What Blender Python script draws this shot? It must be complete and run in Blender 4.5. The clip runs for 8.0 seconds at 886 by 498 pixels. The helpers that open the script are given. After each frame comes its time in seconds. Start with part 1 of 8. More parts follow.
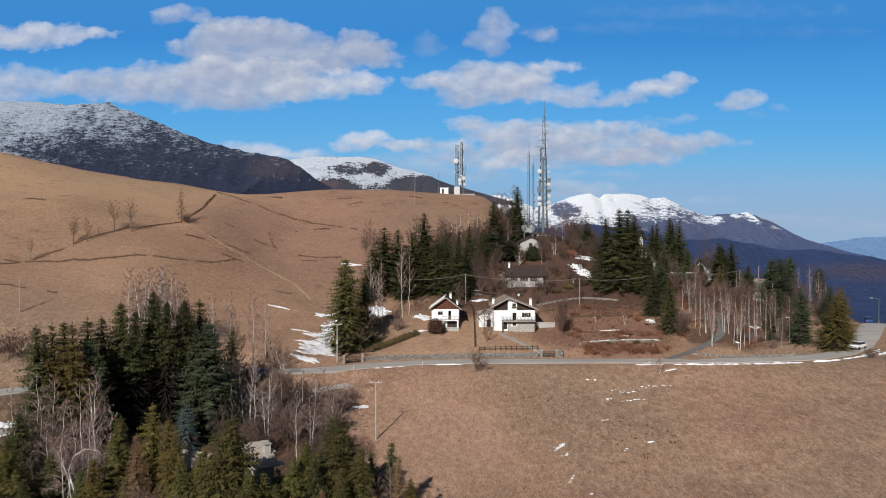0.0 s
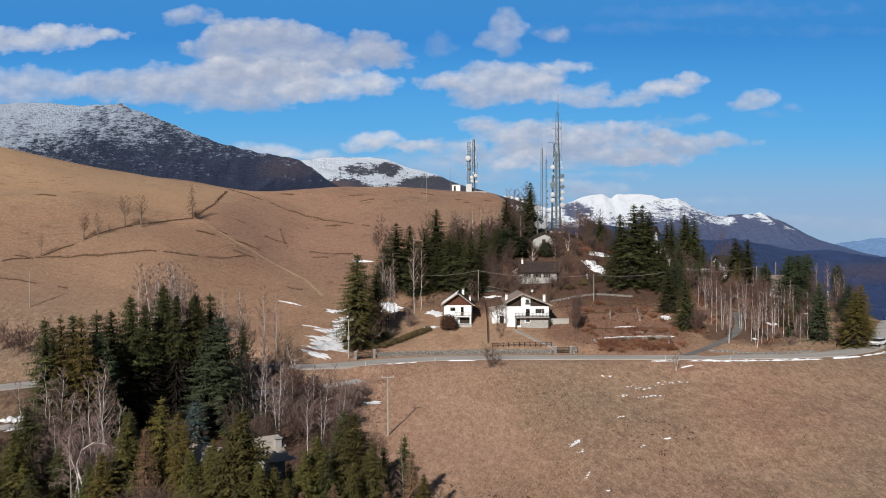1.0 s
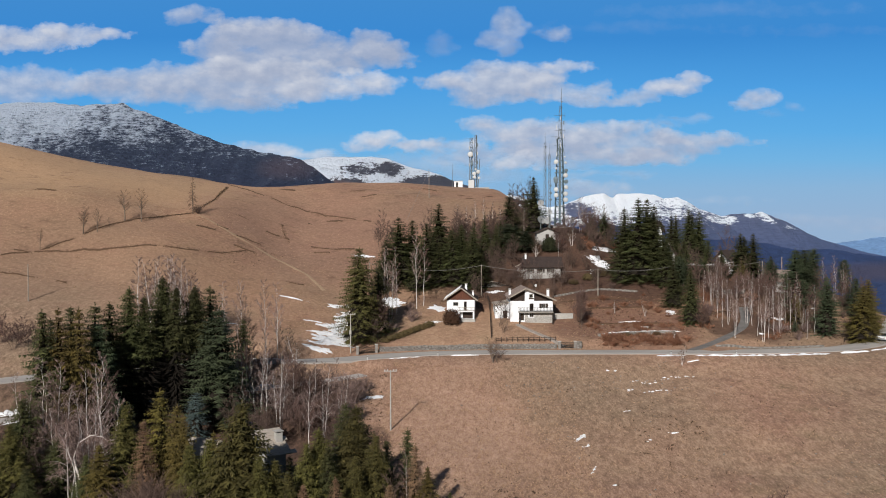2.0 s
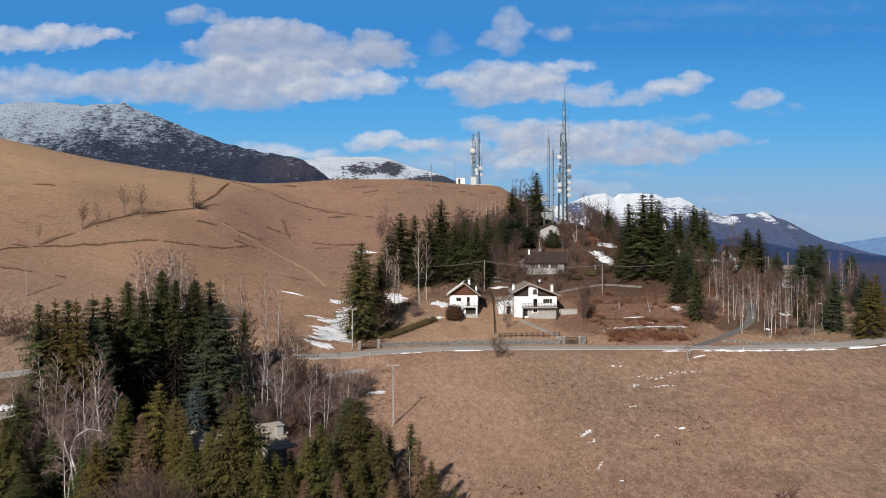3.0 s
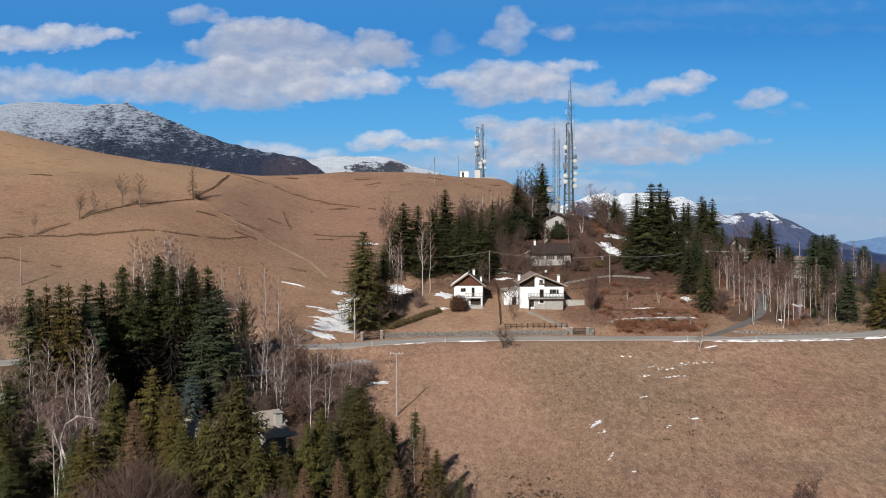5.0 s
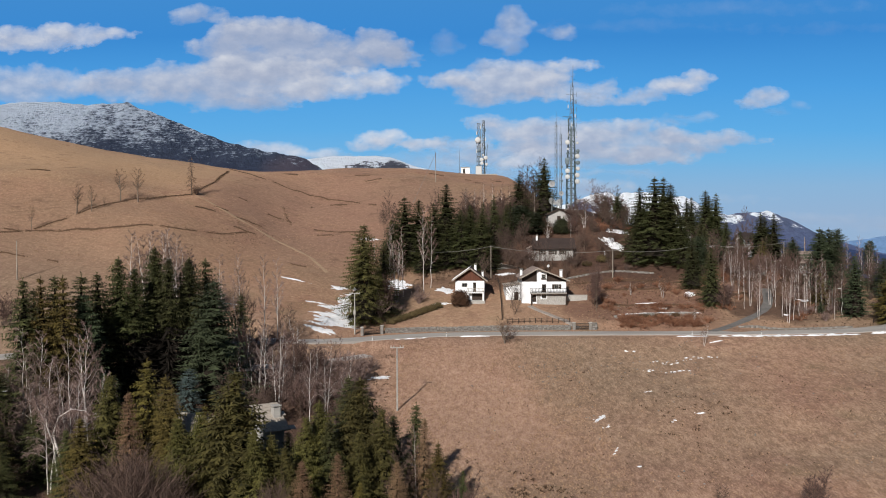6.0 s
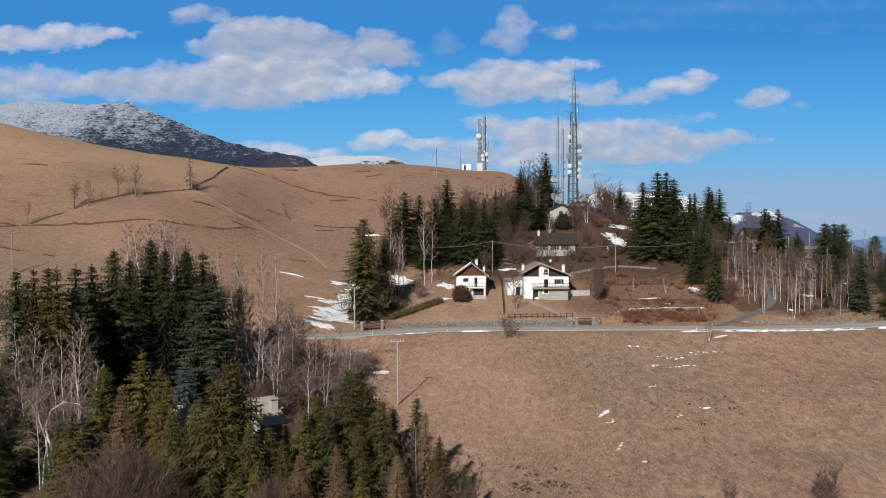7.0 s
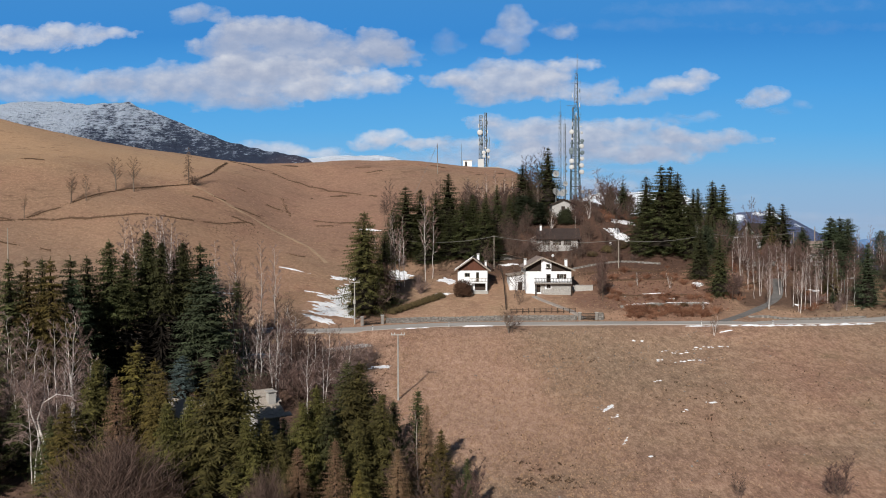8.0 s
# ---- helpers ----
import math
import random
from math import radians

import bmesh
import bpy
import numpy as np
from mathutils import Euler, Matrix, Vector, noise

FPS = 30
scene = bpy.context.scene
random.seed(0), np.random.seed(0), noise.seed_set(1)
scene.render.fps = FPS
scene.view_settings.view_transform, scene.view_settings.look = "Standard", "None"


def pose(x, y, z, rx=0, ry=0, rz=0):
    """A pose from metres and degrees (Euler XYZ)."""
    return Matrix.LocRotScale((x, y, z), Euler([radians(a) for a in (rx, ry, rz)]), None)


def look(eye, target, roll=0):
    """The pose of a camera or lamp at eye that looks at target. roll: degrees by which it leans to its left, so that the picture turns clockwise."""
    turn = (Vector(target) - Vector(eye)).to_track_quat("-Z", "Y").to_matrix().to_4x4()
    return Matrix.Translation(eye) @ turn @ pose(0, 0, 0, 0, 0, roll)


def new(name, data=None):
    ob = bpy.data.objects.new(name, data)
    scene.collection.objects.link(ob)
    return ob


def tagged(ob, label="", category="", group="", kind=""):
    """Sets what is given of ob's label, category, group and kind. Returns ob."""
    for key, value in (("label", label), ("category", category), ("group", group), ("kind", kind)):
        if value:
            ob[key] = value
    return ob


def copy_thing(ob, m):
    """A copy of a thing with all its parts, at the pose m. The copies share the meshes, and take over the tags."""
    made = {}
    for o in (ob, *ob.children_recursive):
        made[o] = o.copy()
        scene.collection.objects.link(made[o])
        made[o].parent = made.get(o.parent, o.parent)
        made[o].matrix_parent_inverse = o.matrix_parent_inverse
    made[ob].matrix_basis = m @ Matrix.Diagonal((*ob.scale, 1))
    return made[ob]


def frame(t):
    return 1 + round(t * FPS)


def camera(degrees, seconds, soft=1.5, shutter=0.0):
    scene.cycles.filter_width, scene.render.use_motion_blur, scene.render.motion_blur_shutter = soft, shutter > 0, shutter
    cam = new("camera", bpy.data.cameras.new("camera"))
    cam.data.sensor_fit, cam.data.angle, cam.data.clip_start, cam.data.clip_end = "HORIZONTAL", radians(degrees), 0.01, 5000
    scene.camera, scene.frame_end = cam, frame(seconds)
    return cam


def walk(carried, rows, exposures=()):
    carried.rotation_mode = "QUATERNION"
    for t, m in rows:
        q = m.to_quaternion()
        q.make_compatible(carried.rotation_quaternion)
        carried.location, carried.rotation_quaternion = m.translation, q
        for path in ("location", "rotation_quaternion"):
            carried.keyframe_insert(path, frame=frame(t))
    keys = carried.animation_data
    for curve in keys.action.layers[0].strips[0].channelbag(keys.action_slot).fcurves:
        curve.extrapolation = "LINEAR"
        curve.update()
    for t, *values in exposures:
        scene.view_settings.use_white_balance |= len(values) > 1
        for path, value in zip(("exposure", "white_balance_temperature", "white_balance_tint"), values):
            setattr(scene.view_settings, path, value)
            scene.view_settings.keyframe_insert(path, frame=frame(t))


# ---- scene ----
cam = camera(53.6, 8.0, soft=1.0)
METRES, EYE, TILT, LEAN, TURN = 18.8, 24.0, -5.7, 0.0, 0.0
ROWS = [
    (0.0, 0.0, 0.0, 0.0, 0.01, 4.41, 0.12),
    (0.5, -0.0072, 0.0566, -0.027, 0.55, 4.41, 0.07),
    (1.0, -0.0171, 0.1143, -0.0539, 0.73, 4.46, 0.06),
    (1.5, -0.0258, 0.1687, -0.0822, 0.78, 4.44, 0.06),
    (3.0, -0.0525, 0.3336, -0.1614, 0.91, 4.45, 0.05),
    (3.5, -0.0599, 0.3901, -0.1869, 0.96, 4.46, 0.06),
    (4.0, -0.0659, 0.4474, -0.2124, 1.01, 4.46, 0.05),
    (4.5, -0.07, 0.5035, -0.2371, 1.05, 4.46, 0.05),
    (6.0, -0.0792, 0.6732, -0.3106, 1.14, 4.44, 0.08),
    (6.5, -0.0821, 0.7311, -0.3358, 1.16, 4.44, 0.08),
    (7.0, -0.0852, 0.7889, -0.3604, 1.18, 4.44, 0.08),
    (7.5, -0.0892, 0.8475, -0.3858, 1.2, 4.44, 0.08),
    (8.0, -0.0937, 0.9058, -0.4105, 1.22, 4.44, 0.08),
]
walk(cam, [(t, pose(0, 0, EYE, TILT, LEAN, TURN) @ pose(METRES * x, METRES * y, METRES * z, 90 + pitch, roll, yaw)) for t, x, y, z, yaw, pitch, roll in ROWS])

# ---- light: a low afternoon sun from behind and to the left, clear blue sky ----
SUN_EL, SUN_AZ = 29.0, math.atan2(-0.30, -0.955)   # azimuth from +y towards +x
to_sun = Vector((math.sin(SUN_AZ) * math.cos(radians(SUN_EL)), math.cos(SUN_AZ) * math.cos(radians(SUN_EL)), math.sin(radians(SUN_EL))))
sun = new("sun", bpy.data.lights.new("sun", "SUN"))
sun.data.energy, sun.data.angle, sun.data.color = 5.0, radians(0.53), (1.0, 0.945, 0.885)
sun.matrix_basis = look(to_sun * 100, (0, 0, 0))
world = bpy.data.worlds.new("sky")
scene.world = world
world.use_nodes = True
wt = world.node_tree
sky = wt.nodes.new("ShaderNodeTexSky")
sky.sky_type, sky.sun_disc, sky.sun_elevation, sky.sun_rotation = "NISHITA", False, radians(SUN_EL), SUN_AZ
sky.altitude, sky.air_density, sky.dust_density, sky.ozone_density = 900, 1.0, 0.4, 1.0
wt.nodes["Background"].inputs["Strength"].default_value = 0.039
wt.links.new(sky.outputs[0], wt.nodes["Background"].inputs["Color"])
scene.view_settings.exposure = 0.0


# ---- materials ----
class Mat:
    """A node material with shortcuts."""

    def __init__(self, name, rough=0.8, metal=0.0):
        self.m = bpy.data.materials.new(name)
        self.m.use_nodes = True
        self.t = self.m.node_tree
        self.b = self.t.nodes["Principled BSDF"]
        self.b.inputs["Roughness"].default_value = rough
        self.b.inputs["Metallic"].default_value = metal
        self.b.inputs["Specular IOR Level"].default_value = 0.3

    def n(self, kind, **inputs):
        node = self.t.nodes.new("ShaderNode" + kind)
        for k, v in inputs.items():
            self.put(node, k.replace("_", " "), v)
        return node

    def put(self, node, k, v):
        if isinstance(v, bpy.types.NodeSocket):
            self.t.links.new(v, node.inputs[k])
        else:
            node.inputs[k].default_value = v

    def pos(self):
        return self.n("NewGeometry").outputs["Position"]

    def noise(self, scale, detail=4.0, rough=0.55, at=None, stretch=None):
        at = at or self.pos()
        if stretch:
            mp = self.n("Mapping", Scale=stretch)
            self.t.links.new(at, mp.inputs["Vector"])
            at = mp.outputs[0]
        return self.n("TexNoise", Vector=at, Scale=scale, Detail=detail, Roughness=rough).outputs[0]

    def ramp(self, fac, *stops):
        r = self.n("ValToRGB", Fac=fac)
        e = r.color_ramp.elements
        while len(e) < len(stops):
            e.new(0.5)
        for k, (p, c) in enumerate(stops):
            e[k].position, e[k].color = p, (*c, 1) if isinstance(c, tuple) else (c, c, c, 1)
        return r.outputs[0]

    def mix(self, fac, a, b, mode="MIX"):
        x = self.t.nodes.new("ShaderNodeMix")
        x.data_type, x.blend_type = "RGBA", mode
        for k, v in ((0, fac), (6, a), (7, b)):
            if isinstance(v, bpy.types.NodeSocket):
                self.t.links.new(v, x.inputs[k])
            else:
                x.inputs[k].default_value = (*v, 1) if isinstance(v, tuple) else v
        return x.outputs[2]

    def math(self, op, a, b=0.5, c=None):
        x = self.t.nodes.new("ShaderNodeMath")
        x.operation = op
        for k, v in ((0, a), (1, b)) + (((2, c),) if c is not None else ()):
            if isinstance(v, bpy.types.NodeSocket):
                self.t.links.new(v, x.inputs[k])
            else:
                x.inputs[k].default_value = v
        return x.outputs[0]

    def rand(self):
        return self.n("ObjectInfo").outputs["Random"]

    def island(self):
        return self.n("NewGeometry").outputs["Random Per Island"]

    def color(self, c):
        self.put(self.b, "Base Color", c if isinstance(c, bpy.types.NodeSocket) else (*c, 1))
        return self

    def bump(self, h, strength=0.5, dist=0.05):
        self.put(self.b, "Normal", self.n("Bump", Height=h, Strength=strength, Distance=dist).outputs[0])
        return self


def plain(name, base, rough=0.8, metal=0.0, vary=0.2, scale=3.0, bump=0.0):
    """A worn surface of one colour, mottled at two scales."""
    m = Mat(name, rough, metal)
    lo, hi = tuple(c * (1 - vary) for c in base), tuple(min(1, c * (1 + vary)) for c in base)
    f = m.mix(0.5, m.noise(scale, 5), m.noise(scale * 7, 4))
    m.color(m.ramp(f, (0.3, lo), (0.7, hi)))
    if bump:
        m.bump(m.noise(scale * 9, 4), 0.6, bump)
    return m.m


def meadow_material():
    m = Mat("dry_winter_grass", 0.95)
    blades = m.mix(0.5, m.noise(4.2, 6, 0.8, stretch=(1, 0.30, 1)), m.noise(1.1, 6, 0.8, stretch=(1, 0.42, 1)))
    far_side = m.n("MapRange", Value=m.n("SeparateXYZ", Vector=m.pos()).outputs["Y"])   # long meadow grass below the road, grazed pasture above it
    m.put(far_side, "From Min", 165.0), m.put(far_side, "From Max", 180.0), m.put(far_side, "To Min", 0.85), m.put(far_side, "To Max", 0.16)
    fine = m.mix(far_side.outputs[0], m.noise(1.3, 8, 0.72), m.ramp(blades, (0.34, 0.0), (0.66, 1.0)))
    wide = m.noise(0.035, 5, 0.6)
    mid = m.noise(0.22, 5, 0.6, stretch=(1, 0.6, 1))
    straw = m.ramp(fine, (0.2, (0.190, 0.106, 0.060)), (0.5, (0.360, 0.212, 0.124)), (0.8, (0.560, 0.355, 0.228)))
    pale = m.ramp(fine, (0.2, (0.240, 0.146, 0.078)), (0.5, (0.430, 0.268, 0.155)), (0.8, (0.620, 0.418, 0.262)))
    rust = m.ramp(fine, (0.2, (0.140, 0.068, 0.040)), (0.5, (0.290, 0.152, 0.092)), (0.8, (0.470, 0.272, 0.175)))
    c = m.mix(m.ramp(wide, (0.42, 0.0), (0.6, 1.0)), straw, pale)
    c = m.mix(m.ramp(mid, (0.52, 0.0), (0.68, 0.75)), c, rust)
    green = m.ramp(m.noise(0.11, 6, 0.65), (0.55, 0.0), (0.72, 0.45))
    c = m.mix(green, c, (0.13, 0.115, 0.045))
    worn = m.ramp(m.noise(0.018, 4, 0.55), (0.42, 0.0), (0.60, 0.85))
    c = m.mix(worn, c, m.ramp(fine, (0.2, (0.125, 0.083, 0.048)), (0.5, (0.260, 0.178, 0.108)), (0.8, (0.430, 0.310, 0.195))))
    steps = m.noise(0.30, 7, 0.7, stretch=(0.55, 1, 1))   # cattle steps along the slope
    c = m.mix(m.ramp(steps, (0.50, 0.0), (0.64, 0.55)), c, m.ramp(fine, (0.2, (0.150, 0.080, 0.048)), (0.5, (0.270, 0.155, 0.096)), (0.8, (0.420, 0.262, 0.168))))
    fleck = m.ramp(m.noise(0.75, 4, 0.6), (0.66, 0.0), (0.74, 0.35))
    c = m.mix(m.math("MULTIPLY", fleck, m.ramp(m.noise(0.05, 3), (0.45, 0.0), (0.6, 1.0))), c, (0.085, 0.060, 0.032))
    # bare leaf litter and bracken under the trees of the knoll and the groves, darkened to paint in their shade
    p = m.n("SeparateXYZ", Vector=m.pos())
    wob = m.math("MULTIPLY", m.math("SUBTRACT", m.noise(0.06, 5), 0.5), 34.0)
    px, py = m.math("ADD", p.outputs["X"], wob), m.math("ADD", p.outputs["Y"], wob)

    def oval(cx, cy, rx, ry):
        a = m.math("POWER", m.math("MULTIPLY", m.math("SUBTRACT", px, cx), 1 / rx), 2.0)
        b = m.math("POWER", m.math("MULTIPLY", m.math("SUBTRACT", py, cy), 1 / ry), 2.0)
        return m.math("ADD", a, b)
    shaded_litter = m.ramp(fine, (0.25, (0.036, 0.021, 0.014)), (0.55, (0.092, 0.051, 0.033)), (0.8, (0.180, 0.102, 0.066)))
    for cx, cy, rx, ry in ((52, 232, 52, 32), (-44, 120, 30, 34), (-24, 120, 12, 34), (18, 230, 30, 34), (64, 194, 14, 13), (38, 216, 18, 14)):
        c = m.mix(m.ramp(oval(cx, cy, rx, ry), (0.55, 0.85), (1.05, 0.0)), c, shaded_litter)
    c = m.mix(m.ramp(oval(0, 140, 15, 32), (0.3, 0.75), (1.1, 0.0)), c, m.ramp(fine, (0.2, (0.27, 0.152, 0.092)), (0.5, (0.43, 0.262, 0.165)), (0.8, (0.62, 0.405, 0.275))))
    c = m.mix(m.ramp(oval(28, 145, 16, 34), (0.3, 0.40), (1.1, 0.0)), c, m.ramp(fine, (0.2, (0.130, 0.084, 0.047)), (0.5, (0.285, 0.190, 0.112)), (0.8, (0.455, 0.322, 0.20))))
    # hill light painted in: pale on the sunlit upper left, brown in the gully
    c = m.mix(m.ramp(oval(-112, 268, 66, 52), (0.35, 0.85), (1.15, 0.0)), c, m.ramp(fine, (0.2, (0.29, 0.178, 0.088)), (0.5, (0.46, 0.300, 0.162)), (0.8, (0.60, 0.420, 0.245))))
    c = m.mix(m.ramp(oval(-90, 196, 60, 30), (0.3, 0.45), (1.15, 0.0)), c, m.ramp(fine, (0.2, (0.165, 0.094, 0.056)), (0.5, (0.300, 0.182, 0.112)), (0.8, (0.44, 0.285, 0.185))))
    c = m.mix(m.ramp(oval(-34, 252, 46, 52), (0.25, 0.70), (1.15, 0.0)), c, m.ramp(fine, (0.2, (0.150, 0.086, 0.056)), (0.5, (0.270, 0.160, 0.108)), (0.8, (0.405, 0.258, 0.178))))
    upper = m.n("MapRange", Value=p.outputs["Y"])   # hummocks and grazed scars on the pasture above the houses
    m.put(upper, "From Min", 178.0), m.put(upper, "From Max", 200.0), m.put(upper, "To Max", 0.6)
    scars = m.ramp(m.noise(0.42, 7, 0.72, stretch=(0.6, 1, 1)), (0.54, 0.0), (0.63, 1.0))
    scars = m.math("MULTIPLY", scars, m.ramp(m.noise(0.055, 4, 0.6), (0.42, 0.15), (0.58, 1.0)))
    c = m.mix(m.math("MULTIPLY", scars, upper.outputs[0]), c, (0.150, 0.086, 0.052))
    bracken = m.ramp(fine, (0.25, (0.095, 0.048, 0.030)), (0.55, (0.195, 0.104, 0.066)), (0.8, (0.31, 0.178, 0.115)))
    c = m.mix(m.ramp(oval(36, 192, 18, 17), (0.45, 0.8), (1.05, 0.0)), c, bracken)
    faded = m.n("MapRange", Value=p.outputs["Y"])   # the high pasture is more bleached than the meadow
    m.put(faded, "From Min", 168.0), m.put(faded, "From Max", 200.0), m.put(faded, "To Min", 0.91), m.put(faded, "To Max", 0.97)
    bleached = m.n("HueSaturation", Color=c)
    m.put(bleached, "Saturation", faded.outputs[0])
    m.put(bleached, "Hue", 0.494)
    m.put(bleached, "Value", 0.91)
    m.color(bleached.outputs[0])
    m.bump(m.math("ADD", m.math("MULTIPLY", steps, 1.0), m.math("ADD", m.math("MULTIPLY", m.noise(0.9, 8, 0.7), 0.5), m.math("MULTIPLY", m.noise(6, 4), 0.3))), 0.8, 0.30)
    return m.m


def snow_material():
    m = Mat("old_snow", 0.7)
    f = m.noise(1.2, 6, 0.65)
    m.color(m.ramp(f, (0.3, (0.62, 0.64, 0.68)), (0.6, (0.84, 0.85, 0.87))))
    m.b.inputs["Subsurface Weight"].default_value = 0.0
    m.bump(m.noise(2.5, 6), 0.6, 0.12)
    return m.m


def asphalt_material():
    m = Mat("worn_asphalt", 0.85)
    c = m.ramp(m.noise(0.35, 6, 0.6, stretch=(0.25, 1, 1)), (0.3, (0.31, 0.288, 0.265)), (0.7, (0.46, 0.43, 0.40)))
    c = m.mix(m.ramp(m.noise(30, 3), (0.35, 0.0), (0.75, 0.35)), c, (0.36, 0.35, 0.34))
    m.color(c).bump(m.noise(40, 3), 0.4, 0.01)
    return m.m


def needles_material(name, dark, light, cones=0.0):
    m = Mat(name, 0.75)
    f = m.mix(0.72, m.island(), m.noise(0.8, 4))
    c = m.ramp(f, (0.15, dark), (0.80, light))
    if cones:   # brown cones crowd the top of old spruces
        top = m.n("SeparateXYZ", Vector=m.n("TexCoord").outputs["Generated"]).outputs["Z"]
        c = m.mix(m.math("MULTIPLY", m.ramp(top, (0.68, 0.0), (0.95, cones)), m.ramp(m.island(), (0.3, 0.0), (0.7, 1.0))), c, (0.105, 0.060, 0.024))
    hsv = m.n("HueSaturation", Color=c)
    m.put(hsv, "Value", m.math("ADD", m.math("MULTIPLY", m.rand(), 0.5), 0.75))
    m.put(hsv, "Hue", m.math("ADD", m.math("MULTIPLY", m.rand(), 0.024), 0.486))
    m.color(hsv.outputs[0])
    return m.m


def bark_material(name, base, dark, scale=6.0, patches=0.55):
    m = Mat(name, 0.9)
    f = m.noise(scale, 5, 0.65, stretch=(1, 1, 0.35))
    c = m.ramp(f, (patches - 0.2, dark), (patches, base))
    c = m.mix(m.math("MULTIPLY", m.rand(), 0.4), c, tuple(v * 0.6 for v in base))
    m.color(c).bump(f, 0.5, 0.03)
    return m.m


def twig_material(name, dark, light):
    m = Mat(name, 0.85)
    m.color(m.ramp(m.mix(0.4, m.island(), m.rand()), (0.15, dark), (0.85, light)))
    return m.m


def wood_material(name, lo, hi):
    m = Mat(name, 0.75)
    f = m.noise(4, 6, 0.6, stretch=(1.5, 1.5, 0.15))
    m.color(m.ramp(f, (0.3, lo), (0.7, hi))).bump(f, 0.4, 0.01)
    return m.m


M_MEADOW, M_SNOW, M_ASPHALT = meadow_material(), snow_material(), asphalt_material()
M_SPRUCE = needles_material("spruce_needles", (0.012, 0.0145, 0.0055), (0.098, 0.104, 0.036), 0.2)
# brighter, yellower than the plain spruce: the sun's gilding is put into the colour
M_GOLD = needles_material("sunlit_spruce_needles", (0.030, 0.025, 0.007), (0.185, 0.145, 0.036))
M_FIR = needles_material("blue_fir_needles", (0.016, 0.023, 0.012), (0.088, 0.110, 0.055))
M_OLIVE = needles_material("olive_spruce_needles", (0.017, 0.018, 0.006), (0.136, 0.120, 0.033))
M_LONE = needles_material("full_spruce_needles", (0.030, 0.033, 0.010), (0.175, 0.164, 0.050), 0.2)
M_SILVER = needles_material("silver_spruce_needles", (0.03, 0.045, 0.042), (0.11, 0.15, 0.145))
M_LARCH = needles_material("dry_larch_twigs", (0.14, 0.088, 0.046), (0.34, 0.225, 0.125))
# near-black twigs: the shade inside crowns is put into this colour
M_SHADECORE = plain("shaded_inner_twigs", (0.016, 0.012, 0.008), 0.95, vary=0.4, scale=2.0)
M_BARK = bark_material("grey_brown_bark", (0.14, 0.10, 0.075), (0.05, 0.035, 0.025))
M_BIRCH = bark_material("white_birch_bark", (0.64, 0.60, 0.57), (0.15, 0.12, 0.105), 3.0, 0.47)
M_TWIG = twig_material("bare_birch_twigs", (0.110, 0.074, 0.066), (0.30, 0.215, 0.190))
M_TWIG_BROWN = twig_material("bare_brown_twigs", (0.07, 0.042, 0.028), (0.21, 0.135, 0.09))
M_RUST = twig_material("russet_bramble_canes", (0.13, 0.055, 0.032), (0.30, 0.150, 0.090))
M_TWIG_DARK = twig_material("dull_brown_twigs", (0.050, 0.032, 0.026), (0.155, 0.105, 0.085))
M_TWIG_RED = twig_material("reddish_bare_twigs", (0.068, 0.040, 0.034), (0.175, 0.110, 0.092))


# ---- mesh helpers ----
def link_mesh(name, verts, faces, material, parent=None, label="", smooth=False):
    me = bpy.data.meshes.new(name)
    me.from_pydata([tuple(v) for v in verts], [], faces)
    if material:
        me.materials.append(material)
    if smooth:
        me.polygons.foreach_set("use_smooth", [True] * len(me.polygons))
    me.update()
    ob = new(name, me)
    ob.parent = parent
    if label:
        ob["label"] = label
    return ob


def part(name, bm, material, parent, label="", smooth=False):
    """Links a bmesh as one mesh object under a thing or a part."""
    me = bpy.data.meshes.new(name)
    bmesh.ops.recalc_face_normals(bm, faces=bm.faces)
    bm.to_mesh(me)
    bm.free()
    me.materials.append(material)
    if smooth:
        me.polygons.foreach_set("use_smooth", [True] * len(me.polygons))
    ob = new(name, me)
    ob.parent = parent
    if label:
        ob["label"] = label
    return ob


def box(bm, x0, x1, y0, y1, z0, z1, bevel=0.0):
    r = bmesh.ops.create_cube(bm, size=1, matrix=Matrix.Translation(((x0 + x1) / 2, (y0 + y1) / 2, (z0 + z1) / 2)) @ Matrix.Diagonal((x1 - x0, y1 - y0, z1 - z0, 1)))
    if bevel:
        edges = list({e for v in r["verts"] for e in v.link_edges})
        bmesh.ops.bevel(bm, geom=edges, offset=bevel, segments=1, affect="EDGES")
    return bm


def boxed(*a, **k):
    return box(bmesh.new(), *a, **k)


def rod(bm, a, b, r0, r1=None, sides=6):
    """A tapered bar from a to b."""
    a, b = Vector(a), Vector(b)
    r1 = r0 if r1 is None else r1
    m = Matrix.Translation((a + b) / 2) @ (b - a).to_track_quat("Z", "Y").to_matrix().to_4x4()
    bmesh.ops.create_cone(bm, cap_ends=True, segments=sides, radius1=r0, radius2=max(r1, 0.002), depth=(b - a).length, matrix=m)
    return bm


def rodded(*a, **k):
    return rod(bmesh.new(), *a, **k)


def thing(name, m, label, category, group="", kind=""):
    ob = new(name)
    ob.empty_display_size = 0.3
    ob.matrix_basis = m
    return tagged(ob, label, category, group, kind)


